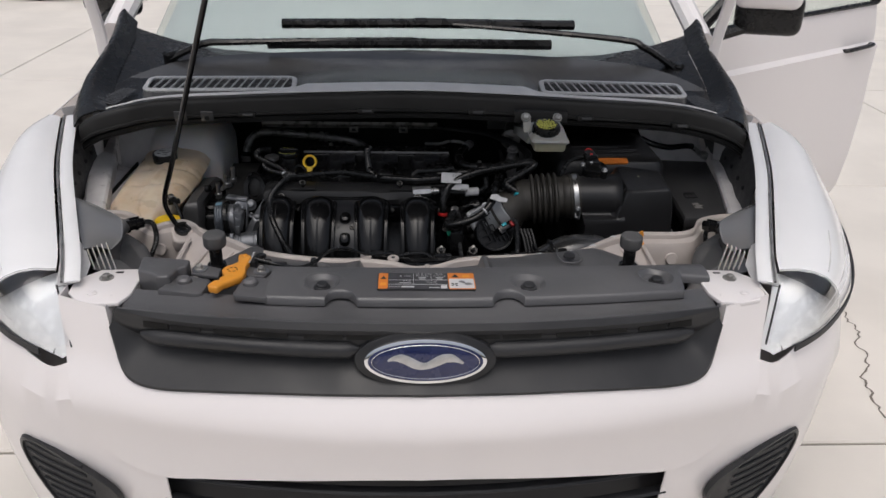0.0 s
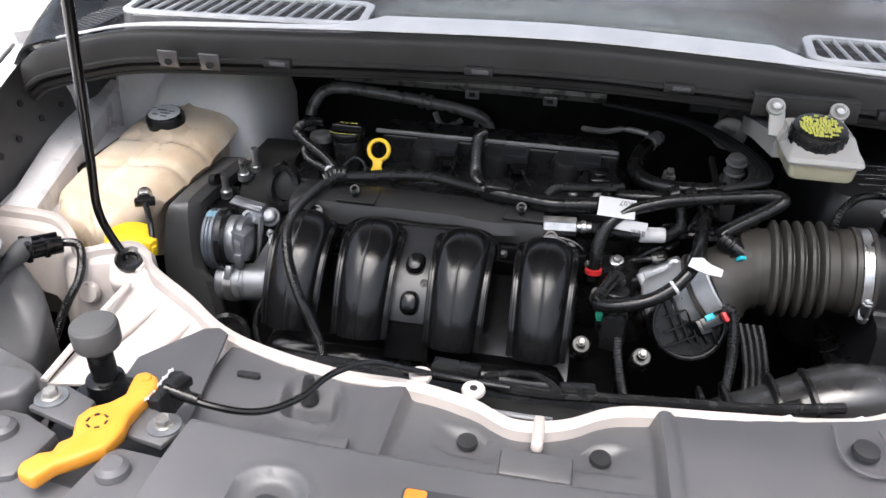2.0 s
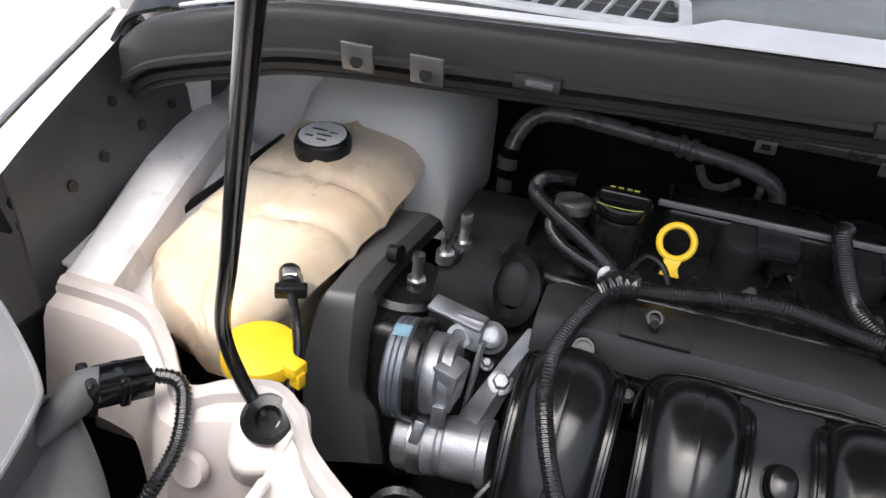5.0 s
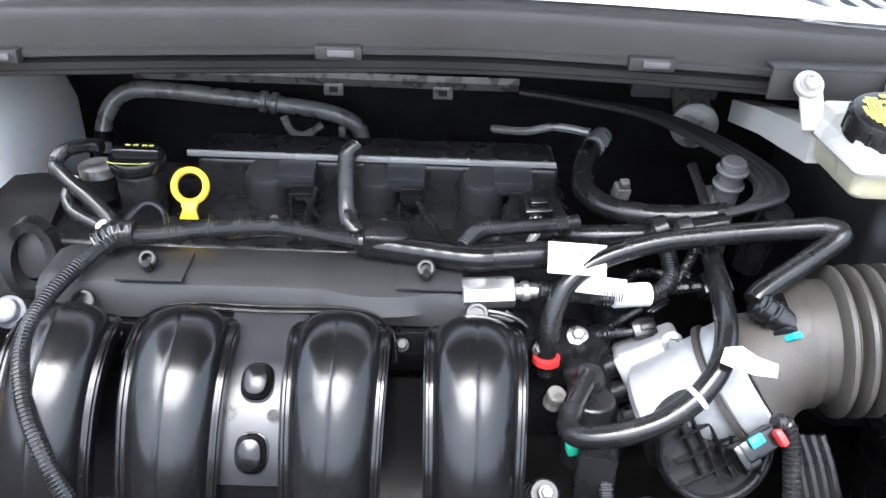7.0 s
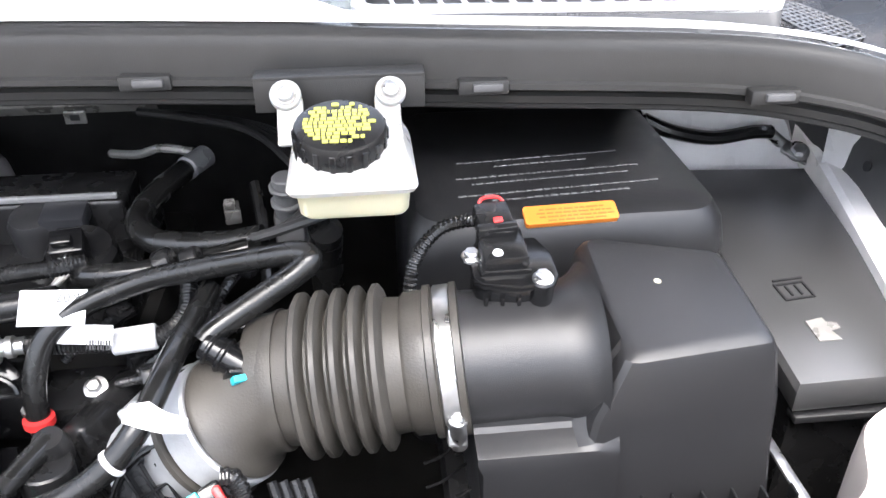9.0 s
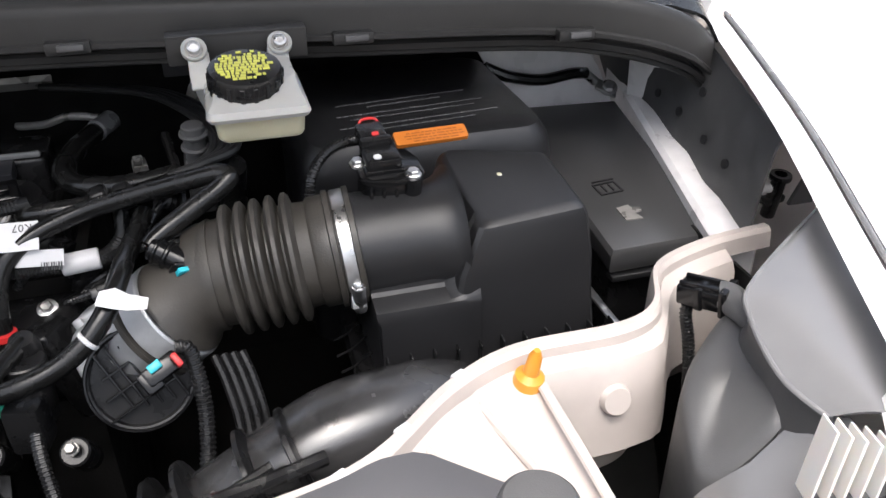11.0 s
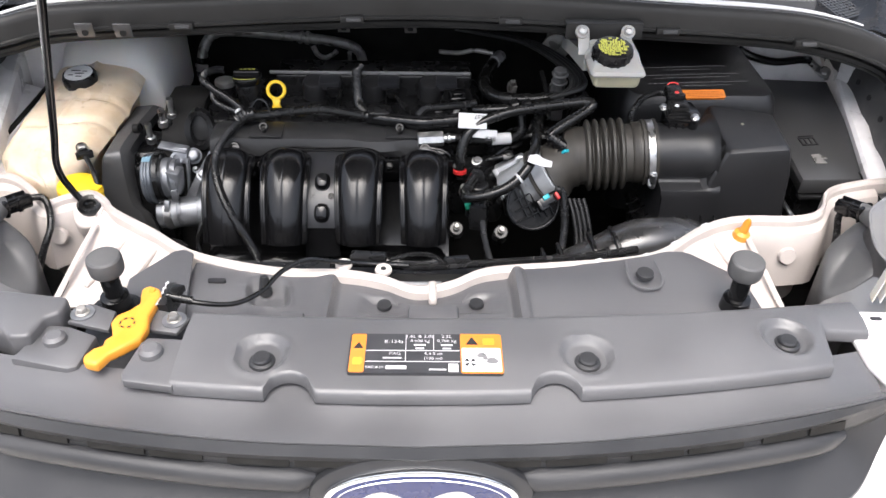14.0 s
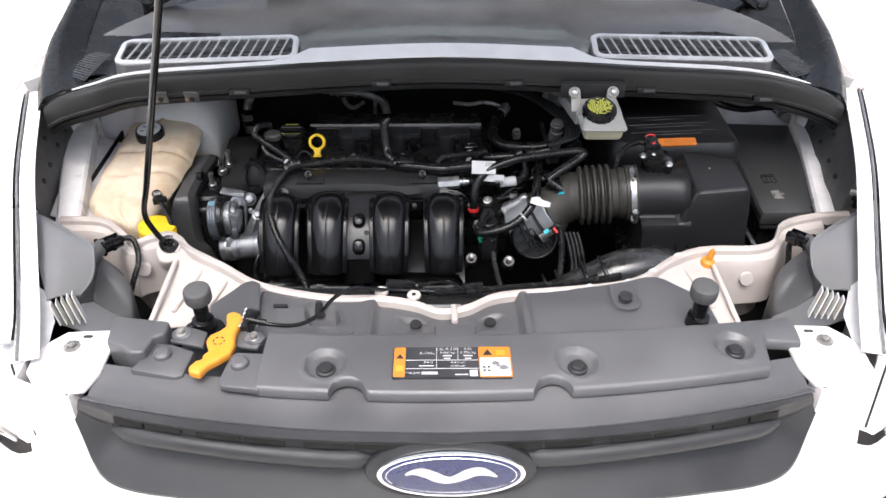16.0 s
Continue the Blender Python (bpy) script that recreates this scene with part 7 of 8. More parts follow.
for k in range(3):
    part("rib", moved(block((-0.002, -0.020 + 0.020 * k, 0.0), (0.068, 0.0024, 0.010), (0, 0, 24), 0.0006, 1), cm), M_GLOSS, capm)
part("rim_line", moved(tube([(0.0478 * math.cos(2 * math.pi * k / 40), 0.0478 * math.sin(2 * math.pi * k / 40), 0.004) for k in range(41)], 0.0016, 6, 1, smooth=False), cm), M_GLOSS, capm)
plug = thing("throttle_connector", (0.22, 1.655, 0.84), "black plug with red and green locks on the throttle", "connector")
part("body", join(block((0.219, 1.655, 0.866), (0.034, 0.018, 0.015), (42, -18, 26), 0.003), block((0.208, 1.650, 0.858), (0.016, 0.022, 0.018), (42, -18, 26), 0.003)), M_GLOSS, plug)
part("red_lock", block((0.233, 1.652, 0.876), (0.006, 0.014, 0.009), (42, -18, 26), 0.002), M_RED, plug, "red lock")
part("green_seal", block((0.214, 1.649, 0.875), (0.012, 0.008, 0.004), (42, -18, 26), 0.001), M_TEAL, plug, "green seal")
part("conduit", tube([(0.232, 1.664, 0.880), (0.243, 1.664, 0.876), (0.248, 1.652, 0.852), (0.249, 1.632, 0.815), (0.240, 1.600, 0.772), (0.215, 1.56, 0.73), (0.185, 1.53, 0.70)], 0.0075, 10, 6, rib=0.0045, depth=0.0011), M_CONDUIT, plug, "ribbed conduit")
for k in range(4):
    o = 0.0085 * k
    part("side_line", tube([(0.262 + o, 1.690, 0.845), (0.270 + o, 1.672, 0.822), (0.276 + o, 1.645, 0.785), (0.268 + o, 1.61, 0.745), (0.25 + o, 1.58, 0.70)], 0.0042, 8, 6), M_BLACK, plug, "thin black line")
purge = thing("purge_valve", (0.095, 1.66, 0.72), "black purge valve and bracket held by two bolts", "valve")
for at in ((0.061, 1.662, 0.797), (0.138, 1.631, 0.812)):
    part("lug", lathe([(0.013, -0.05), (0.013, 0.002), (0.011, 0.004), (0.0, 0.004)], at, (0, -0.65, 0.76), 20), M_BLACK, purge, "black bolt lug")
for at in ((0.061, 1.655, 0.806), (0.138, 1.624, 0.822)):
    part("bolt", bolt(at, (0, -0.65, 0.76), 0.0050, 0.011, 1.2), M_PIPE, purge, "dull flanged bolt")
part("body", join(rod((0.098, 1.70, 0.80), (0.098, 1.705, 0.865), 0.020, 18), block((0.10, 1.665, 0.825), (0.032, 0.03, 0.05), (0, 0, -10), 0.005)), M_BLACK, purge)
part("green_clip", block((0.088, 1.672, 0.842), (0.026, 0.010, 0.010), (0, -10, 10), 0.002), M_GREEN, purge, "green clip")
part("wire", tube([(0.106, 1.66, 0.83), (0.109, 1.635, 0.805), (0.122, 1.60, 0.768), (0.150, 1.555, 0.735)], 0.0065, 9, 5, rib=0.004, depth=0.0008), M_CONDUIT, purge, "ribbed conduit")
part("yellow_stub", rod((0.076, 1.755, 0.812), (0.079, 1.75, 0.83), 0.009, 14), M_PIPE, purge)
part("housing", box(0.05, 0.125, 1.790, 1.85, 0.74, 0.845, 0.008), M_BLACK, purge)
part("bolt", bolt((0.103, 1.812, 0.848), (0, -0.5, 0.85), 0.0065, 0.008, 1.6), M_STEEL, purge, "bright bolt")
part("side_plug", block((0.138, 1.842, 0.862), (0.030, 0.03, 0.03), (20, 0, 30), 0.004), M_BLACK, purge)

duct = thing("intake_bellows", (0.32, 1.72, 0.82), "dusty black rubber intake bellows with a steel clamp", "intake duct")
A = Vector((0.266, 1.738, 0.904))
B = Vector((0.408, 1.728, 0.921))
axis = (B - A).normalized()
prof = []
prof = [(0.047, -0.012), (0.051, 0.0)]
for k in range(5):
    c = 0.0290 + 0.0143 * k
    prof += [(0.0520, c - 0.0062), (0.0600, c - 0.0042), (0.0635, c - 0.0018), (0.0635, c + 0.0018), (0.0600, c + 0.0042), (0.0520, c + 0.0062)]
prof += [(0.051, 0.104), (0.0545, 0.107), (0.0545, 0.121), (0.058, 0.122), (0.058, 0.127), (0.0545, 0.128), (0.0545, 0.141), (0.058, 0.142), (0.058, 0.147), (0.05, 0.148)]
part("bellows", lathe(prof, A, axis, 40), M_BELLOWS, duct, "ribbed dusty rubber", angle=50)
throat_at, throat_ax = Vector((0.238, 1.722, 0.884)), Vector((0.77, -0.12, 0.63)).normalized()
neck = []
for t, r in ((0.0, 0.0490), (0.03, 0.0505), (0.10, 0.0500), (0.18, 0.0468), (0.35, 0.0452), (0.52, 0.0458), (0.70, 0.0482), (0.85, 0.0518), (0.94, 0.0538), (1.0, 0.0535)):
    c = throat_at.lerp(A + axis * 0.012, t)
    m = frame_to(c, throat_ax.lerp(axis, t ** 1.3).normalized())
    neck.append([m @ Vector((r * math.cos(2 * math.pi * k / 40), r * math.sin(2 * math.pi * k / 40), 0)) for k in range(40)])
part("throat", loft(neck), M_BELLOWS, duct, "dusty rubber throat", angle=60)
part("throat_clamp", lathe([(0.0500, -0.026), (0.0515, -0.025), (0.0520, -0.003), (0.0505, -0.001)], throat_at, throat_ax, 44), M_CASE, duct, "dull metal flange band")
part("throat_collar", lathe([(0.050, -0.033), (0.0550, -0.032), (0.0550, -0.0275), (0.050, -0.027)], throat_at, throat_ax, 44), M_BELLOWS, duct, "rubber collar")
part("ear", block((0.222, 1.737, 0.921), (0.006, 0.014, 0.016), (0, 12, 28), 0.003), M_BELLOWS, duct)
clampm = frame_to(A + axis * 0.131, axis)
part("clamp_band", moved(lathe([(0.0552, -0.002), (0.0568, -0.001), (0.0568, 0.010), (0.0552, 0.011)], (0, 0, 0), (0, 0, 1), 48), clampm), M_STEEL, duct, "bright steel clamp band")
sc = A + axis * 0.136 + Vector((0, -0.050, -0.030))
part("clamp_screw", join(rod(sc + Vector((0.0, -0.004, 0.016)), sc + Vector((0.002, 0.002, -0.014)), 0.0065, 12), block(sc + Vector((0, 0.002, 0.0)), (0.014, 0.010, 0.020), (-25, 0, 0), 0.002), bolt(sc + Vector((0, -0.004, 0.016)), (0, -0.2, 1), 0.0060, 0.007, 1.2)), M_STEEL, duct, "clamp screw")

# ---- air cleaner ----
air = thing("air_cleaner", (0.56, 1.74, 0.62), "black plastic air cleaner box with a round intake tube", "air cleaner")
part("tube", lathe([(0.052, 0.0), (0.0525, 0.004), (0.0525, 0.062), (0.0530, 0.072), (0.0545, 0.081), (0.0572, 0.089), (0.0615, 0.096), (0.0680, 0.101)], B + axis * -0.003 + Vector((0, 0, -0.002)), (1, 0.02, 0.0), 48), M_BOX, air, "smooth intake tube")
LIDX = ((0.9585, 0.526, 0.620, 1.678, 1.688, 1.798, 1.776), (0.9570, 0.520, 0.626, 1.672, 1.682, 1.803, 1.781), (0.9530, 0.5155, 0.630, 1.6675, 1.6775, 1.806, 1.784), (0.946, 0.512, 0.633, 1.665, 1.675, 1.808, 1.787), (0.905, 0.496, 0.640, 1.661, 1.671, 1.812, 1.795), (0.86, 0.488, 0.642, 1.657, 1.667, 1.812, 1.80), (0.78, 0.486, 0.646, 1.646, 1.651, 1.815, 1.81), (0.755, 0.484, 0.648, 1.642, 1.646, 1.815, 1.81))
rings = []
for z, x0, x1, f0, f1, b0, b1 in LIDX:
    ring = []
    for (px, py), (ax0, ay0), (bx0, by0) in (((x0, f0), (0, 1), (1, 0)), ((x1, f1), (-1, 0), (0, 1)), ((x1 - 0.004, b1), (0, -1), (-1, 0)), ((x0, b0), (1, 0), (0, -1))):
        e = 0.011
        for q in (0.0, 0.35, 0.7, 1.0):
            u = (1 - q) ** 2
            v = q * q
            ring.append(Vector((px + e * (u * ax0 + v * bx0), py + e * (u * ay0 + v * by0), z + (0.014 * (py - f0) / 0.11 if z > 0.93 else 0))))
    rings.append(ring)
part("lid", loft(list(reversed(rings))), M_BOX, air, "satin black lid", angle=26)
rings = []
for x, up in ((0.413, 0.0), (0.416, 0.0), (0.45, 0.0), (0.486, 0.0), (0.495, 0.012), (0.504, 0.028), (0.516, 0.052)):
    ring = ((1.80, 0.76), (1.80, 0.915 + up), (1.6830, 0.912 + up), (1.6815, 0.898 + up), (1.6805, 0.8925 + up), (1.6775, 0.8890 + up), (1.6600, 0.8860 + up * 0.1), (1.6565, 0.8845), (1.6550, 0.8800), (1.6545, 0.870), (1.6520, 0.82), (1.6430, 0.76))
    rings.append([Vector((x + (0.004 if z < 0.88 else 0.0) * (x < 0.43), y, z)) for y, z in ring])
part("shoulder", loft(rings), M_BOX, air, "stepped shoulder below the tube", angle=24)
part("tray", loft([[Vector((x, y, z)) for x, y in rounded(x0, x1, y0, y1, 0.012, 4)] for z, x0, x1, y0, y1 in ((0.785, 0.400, 0.655, 1.634, 1.815), (0.775, 0.396, 0.660, 1.628, 1.82), (0.765, 0.40, 0.655, 1.634, 1.815), (0.62, 0.42, 0.655, 1.65, 1.81))]), M_BLACK, air, "black ribbed lower tray")
for k in range(11):
    x = 0.42 + 0.0235 * k
    part("rib", block((x, 1.650, 0.812), (0.0020, 0.012, 0.048), r=0.0006, seg=1), M_BLACK, air)
for k in range(5):
    part("fin", tube([(0.380, 1.742 - 0.027 * k, 0.798), (0.396, 1.747 - 0.027 * k, 0.800), (0.411 + 0.004 * k, 1.760 - 0.026 * k, 0.802), (0.416 + 0.004 * k, 1.764 - 0.026 * k, 0.79)], 0.0013, 6, 5), M_BLACK, air)
part("yellow_dot", lathe([(0.0032, 0), (0.0028, 0.0008), (0, 0.001)], (0.563, 1.746, 0.9668), (0, -0.18, 1), 14), M_FLUID, air, "small pale paint dot")
part("steel_strip", block((0.672, 1.705, 0.814), (0.010, 0.115, 0.003), (0, 8, 0), 0.001), M_STEEL, air, "bright steel strip")

maf = thing("air_flow_sensor", (0.45, 1.745, 0.965), "black air flow sensor with a red-locked plug on the tube", "sensor")
mm = pose(0.446, 1.744, 0.990, 9, 0, 2)
shape = [(-0.028, -0.014), (-0.022, -0.020), (0.004, -0.026), (0.030, -0.024), (0.034, -0.016), (0.034, 0.008), (0.026, 0.028), (-0.018, 0.030), (-0.028, 0.016)]
low = [(0.92 * x, 0.86 * y - 0.001) for x, y in shape]
part("base", moved(join(plate(shape, -0.004, 0.003, 0.0015), plate(low, -0.046, -0.003, 0.003)), mm), M_GLOSS, maf, "black sensor body")
for u in (-0.020, -0.008, 0.004):
    part("skirt_rib", moved(block((u, -0.0215 - 0.10 * (u + 0.02), -0.026), (0.0030, 0.006, 0.036), (0, 0, 0), 0.001), mm), M_GLOSS, maf)
part("plug", moved(join(block((-0.004, 0.006, 0.010), (0.034, 0.036, 0.016), (0, 0, 0), 0.003), block((-0.004, -0.006, 0.0045), (0.038, 0.014, 0.005), (0, 0, 0), 0.001)), mm), M_BLACK, maf, "black plug")
part("plug_back", moved(join(block((-0.006, 0.030, 0.016), (0.027, 0.034, 0.018), (8, 0, 4), 0.003), block((-0.006, 0.018, 0.016), (0.031, 0.008, 0.020), (8, 0, 4), 0.002)), mm), M_BLACK, maf)
part("red_lock", moved(join(tube([(-0.016, 0.044, 0.024), (-0.012, 0.048, 0.028), (0.0, 0.048, 0.028), (0.004, 0.044, 0.024)], 0.0015, 6, 4), block((-0.005, 0.022, 0.0265), (0.007, 0.005, 0.003), (16, 0, 4), 0.001)), mm), M_RED, maf, "red lock")
part("post", moved(rod((0.021, -0.021, -0.048), (0.021, -0.021, 0.004), 0.0088, 18), mm), M_GLOSS, maf)
for u, v, w in ((0.021, -0.021, 0.004), (-0.026, 0.010, 0.003)):
    part("screw", moved(bolt((u, v, w), (0, 0, 1), 0.0058, 0.006, 1.35), mm), M_STEEL, maf, "bright screw")
part("rivet", moved(lathe([(0.004, 0), (0.0035, 0.0012), (0, 0.0015)], (-0.010, -0.006, 0.0185), (0, 0, 1), 14), mm), M_PAPER, maf, "pale dot")
part("conduit", tube([(0.434, 1.792, 1.002), (0.424, 1.806, 0.996), (0.402, 1.810, 0.987), (0.384, 1.800, 0.972), (0.376, 1.790, 0.950), (0.374, 1.785, 0.90)], 0.0060, 9, 6, rib=0.0045, depth=0.001), M_CONDUIT, maf, "ribbed conduit")

snork = thing("air_snorkel", (0.38, 1.53, 0.70), "black plastic cold air snorkel behind the radiator support", "air duct")
part("duct", tube([(0.56, 1.655, 0.69), (0.52, 1.625, 0.760), (0.465, 1.592, 0.818), (0.41, 1.568, 0.842), (0.350, 1.555, 0.845), (0.29, 1.548, 0.815), (0.22, 1.545, 0.775), (0.15, 1.545, 0.74)], 0.046, 18, 5, flat=0.85, radii=[1.0, 1.0, 1.05, 1.0, 0.95, 0.95, 0.95]), M_DUCT, snork, "glossy black duct", angle=60)
for t, c in ((0.325, 1.541), (0.29, 1.538), (0.24, 1.534), (0.215, 1.532)):
    z = np.interp(t, (0.20, 0.27, 0.345), (0.79, 0.818, 0.842))
    part("rib", lathe([(0.042, -0.004), (0.0490, -0.002), (0.0490, 0.002), (0.042, 0.004)], (t, c, z), (0.94, 0.1, 0.33), 24), M_BLACK, snork)
part("cross_rib", tube([(0.30, 1.51, 0.868), (0.25, 1.50, 0.85), (0.20, 1.495, 0.825)], 0.005, 8, 4), M_BLACK, snork)

# ---- battery cover, fuse box ----
bat = thing("battery_cover", (0.52, 1.98, 0.70), "black plastic battery cover with embossed warnings", "battery cover")
rings = []
for z, g in ((0.72, 0.0), (0.93, 0.0), (0.955, 0.004), (0.968, 0.012), (0.972, 0.024)):
    rings.append([Vector((x, y, z)) for x, y in rounded(0.376 + g, 0.672 - g, 1.842 + g, 2.13 - g, 0.03, 5)])
part("lid", loft(rings), M_BOX, bat, "satin black lid", angle=30)
bm0 = pose(0.520, 1.898, 0.9722, 0, 0, 5)
random.seed(5)
for row, (w, y) in enumerate(((0.16, 0.075), (0.09, 0.062), (0.175, 0.040), (0.15, 0.027), (0.185, 0.004), (0.13, -0.009))):
    x = -w / 2
    while x < w / 2:
        n = random.uniform(0.004, 0.011)
        part("embossed_bar", moved(box(x, x + n - 0.0024, y - 0.0012, y + 0.0012, 0.0, 0.0006, 0), bm0), M_HLBACK, bat)
        x += n
tag2 = thing("orange_sticker", (0.523, 1.848, 0.955), "orange warning sticker on the battery cover's edge", "sticker")
part("base", moved(plate(rounded(-0.042, 0.042, -0.010, 0.010, 0.003), -0.004, 0.0008, 0), pose(0.522, 1.856, 0.9705, 24, 0, 3)), M_ORLAB, tag2, "orange sticker")
random.seed(8)
for y, w in ((0.005, 0.060), (0.001, 0.066), (-0.003, 0.062), (-0.007, 0.048)):
    x = -w / 2
    while x < w / 2:
        n = random.uniform(0.004, 0.012)
        part("print_bar", moved(box(x, x + n - 0.0016, y - 0.0007, y + 0.0007, 0.0009, 0.0012, 0), pose(0.524, 1.856, 0.9705, 24, 0, 3)), M_RUST, tag2)
        x += n

fuse = thing("fuse_box", (0.78, 1.92, 0.62), "black fuse box with a plain lid beside the inner wing", "fuse box")
rings = []
for dz, g in ((-0.030, -0.002), (-0.026, -0.004), (-0.008, -0.004), (-0.002, 0.0), (0.0, 0.006)):
    rings.append([Vector((x, y, 0.858 + 0.042 * (y - 1.745) / 0.36 + dz)) for x, y in ((0.702 + g, 1.742 + g), (0.832 - g, 1.745 + g), (0.866 - g, 2.075 - g), (0.706 + g, 2.085 - g))])
part("lid", loft(rings), M_LID, fuse, "satin black lid")
part("body", loft([[Vector((x, y, z)) for x, y in ((0.708, 1.752), (0.826, 1.754), (0.855, 2.06), (0.710, 2.07))] for z in (0.845, 0.80, 0.62)]), M_BLACK, fuse, "black lower body")
part("ledge", box(0.702, 0.832, 1.736, 1.752, 0.815, 0.823, 0.002), M_BOX, fuse)
fm = Matrix.Translation((0.755, 1.805, 0.8656)) @ Euler((radians(6.7), 0, radians(6))).to_matrix().to_4x4()
for x0, x1, y0, y1 in ((-0.016, 0.016, 0.040, 0.042), (-0.016, 0.016, 0.062, 0.064), (-0.016, -0.014, 0.040, 0.064), (0.014, 0.016, 0.040, 0.064), (-0.006, -0.004, 0.046, 0.060), (0.004, 0.006, 0.046, 0.060), (-0.013, 0.018, 0.068, 0.070)):
    part("embossed_mark", moved(box(x0, x1, y0, y1, -0.001, 0.001, 0), fm), M_BOX, fuse)
part("worn_sticker", moved(plate([(-0.016, -0.016), (0.006, -0.018), (0.003, -0.006), (0.013, -0.004), (0.014, 0.004), (0.004, 0.006), (0.004, 0.012), (-0.014, 0.010)], -0.001, 0.0006, 0), fm), M_PIPE, fuse, "torn pale sticker")

gnd = thing("ground_strap", (0.80, 2.07, 0.90), "black ground cable bolted to the pale inner wing", "cable")
part("cable", tube([(0.665, 2.09, 0.960), (0.70, 2.085, 0.945), (0.75, 2.085, 0.935), (0.80, 2.09, 0.938), (0.825, 2.095, 0.935)], 0.0085, 10, 6), M_RUBBER, gnd, "black cable")
part("lug", join(rod((0.822, 2.095, 0.936), (0.842, 2.094, 0.920), 0.007, 12), block((0.857, 2.088, 0.911), (0.034, 0.024, 0.004), (20, 25, -20), 0.001)), M_STEEL, gnd, "crimped metal lug")
part("bolt", bolt((0.860, 2.086, 0.912), (-0.2, -0.6, 0.8), 0.009, 0.009, 1.5), M_STEEL, gnd, "bright bolt")
part("pad", sheet([[Vector((x, y, z)) for x in (0.660 + 0.5 * (0.985 - z), 0.76, xr)] for y, z, xr in ((2.128, 0.985, 0.820), (2.118, 0.935, 0.855), (2.112, 0.870, 0.885))], 0.003), M_APRON, gnd, "white painted panel")

# ---- brake fluid reservoir ----
brk = thing("brake_fluid_reservoir", (0.335, 1.80, 1.01), "milky white brake fluid reservoir with a black printed cap", "reservoir")
part("upper_body", loft([[Vector((x, y, z)) for x, y in rounded(x0, x1, y0, y1, 0.008, 4)] for z, x0, x1, y0, y1 in ((1.044, 0.290, 0.381, 1.764, 1.866), (1.048, 0.288, 0.383, 1.762, 1.868), (1.054, 0.290, 0.381, 1.764, 1.868), (1.060, 0.296, 0.377, 1.778, 1.868), (1.070, 0.298, 0.375, 1.80, 1.868))]), M_MILK, brk, "white plastic body")
part("lower_body", loft([[Vector((x, y, z)) for x, y in rounded(x0, x1, y0, y1, 0.008, 4)] for z, x0, x1, y0, y1 in ((1.021, 0.299, 0.374, 1.775, 1.85), (1.025, 0.296, 0.376, 1.772, 1.86), (1.046, 0.294, 0.378, 1.769, 1.862))]), M_FLUID, brk, "yellowish fluid chamber")
for x, y, z in ((0.285, 1.872, 1.082), (0.369, 1.878, 1.080)):
    side = 1 if x < 0.33 else -1
    ear = join(lathe([(0.0118, -0.004), (0.0126, -0.002), (0.0126, 0.0025), (0.0118, 0.0035), (0.0092, 0.0026), (0.0, 0.0026)], (x, y, z), (0, -0.72, 0.7), 24), block((x + side * 0.003, y - 0.012, z - 0.018), (0.021, 0.005, 0.040), (-42, 0, 0), 0.002))
    part("mounting_ear", ear, M_MILK, brk, "white mounting ear")
    part("washer", lathe([(0.0090, 0.0), (0.0090, 0.0012), (0.0, 0.0014)], (x, y - 0.0022, z + 0.0020), (0, -0.72, 0.7), 20), M_PIPE, brk, "dull washer")
    part("bolt", lathe([(0.0068, 0.0), (0.0064, 0.005), (0.0046, 0.006), (0.0040, 0.002), (0, 0.002)], (x, y - 0.004, z + 0.003), (0, -0.72, 0.7), 16), M_STEEL, brk, "bright socket screw")
part("side_arm", loft([[c + Vector((u * w, 0, v * h)) for u, v in ((-1, -1), (-1, 1), (1, 1), (1, -1))] for c, w, h in ((Vector((0.308, 1.85, 1.034)), 0.018, 0.016), (Vector((0.298, 1.94, 1.022)), 0.018, 0.013), (Vector((0.289, 2.015, 1.005)), 0.013, 0.012), (Vector((0.289, 2.025, 1.002)), 0.009, 0.008))]), M_MILK, brk, "white side arm")
part("bracket", join(box(0.258, 0.398, 1.888, 1.892, 1.062, 1.090, 0.001), box(0.258, 0.398, 1.888, 1.910, 1.088, 1.092, 0.001)), M_LIP, brk, "dark bracket under the cowl edge")
capa = Vector((0.0, -0.22, 1)).normalized()
cc = Vector((0.3285, 1.808, 1.060))
cap = part("cap", lathe([(0.0330, 0.0), (0.0345, 0.002), (0.0345, 0.020), (0.0330, 0.0235), (0.0300, 0.0250), (0.0, 0.0255)], cc, capa, 40), M_BLACK, brk, "black ribbed cap")
cm = frame_to(cc, capa)
for k in range(18):
    a = 2 * math.pi * k / 18
    part("rib", moved(block((0.0348 * math.cos(a), 0.0348 * math.sin(a), 0.011), (0.0016, 0.0045, 0.017), (0, 0, math.degrees(a)), 0.0006, 1), cm), M_BLACK, cap)
random.seed(11)
for r in range(11):
    y = -0.0235 + 0.0047 * r
    half = math.sqrt(max(0, 0.0265 ** 2 - y * y))
    x = -half
    while x < half - 0.003:
        n = random.uniform(0.0032, 0.0078)
        if random.random() < 0.90:
            part("print_bar", moved(box(x, min(half, x + n - 0.0012), y - 0.0019, y + 0.0019, 0.0253, 0.0259, 0), cm), M_OLIVE, cap)
        x += n

# ---- coolant reservoir ----
tank = thing("coolant_reservoir", (-0.68, 1.92, 0.60), "aged tan translucent coolant reservoir with a black cap", "reservoir")


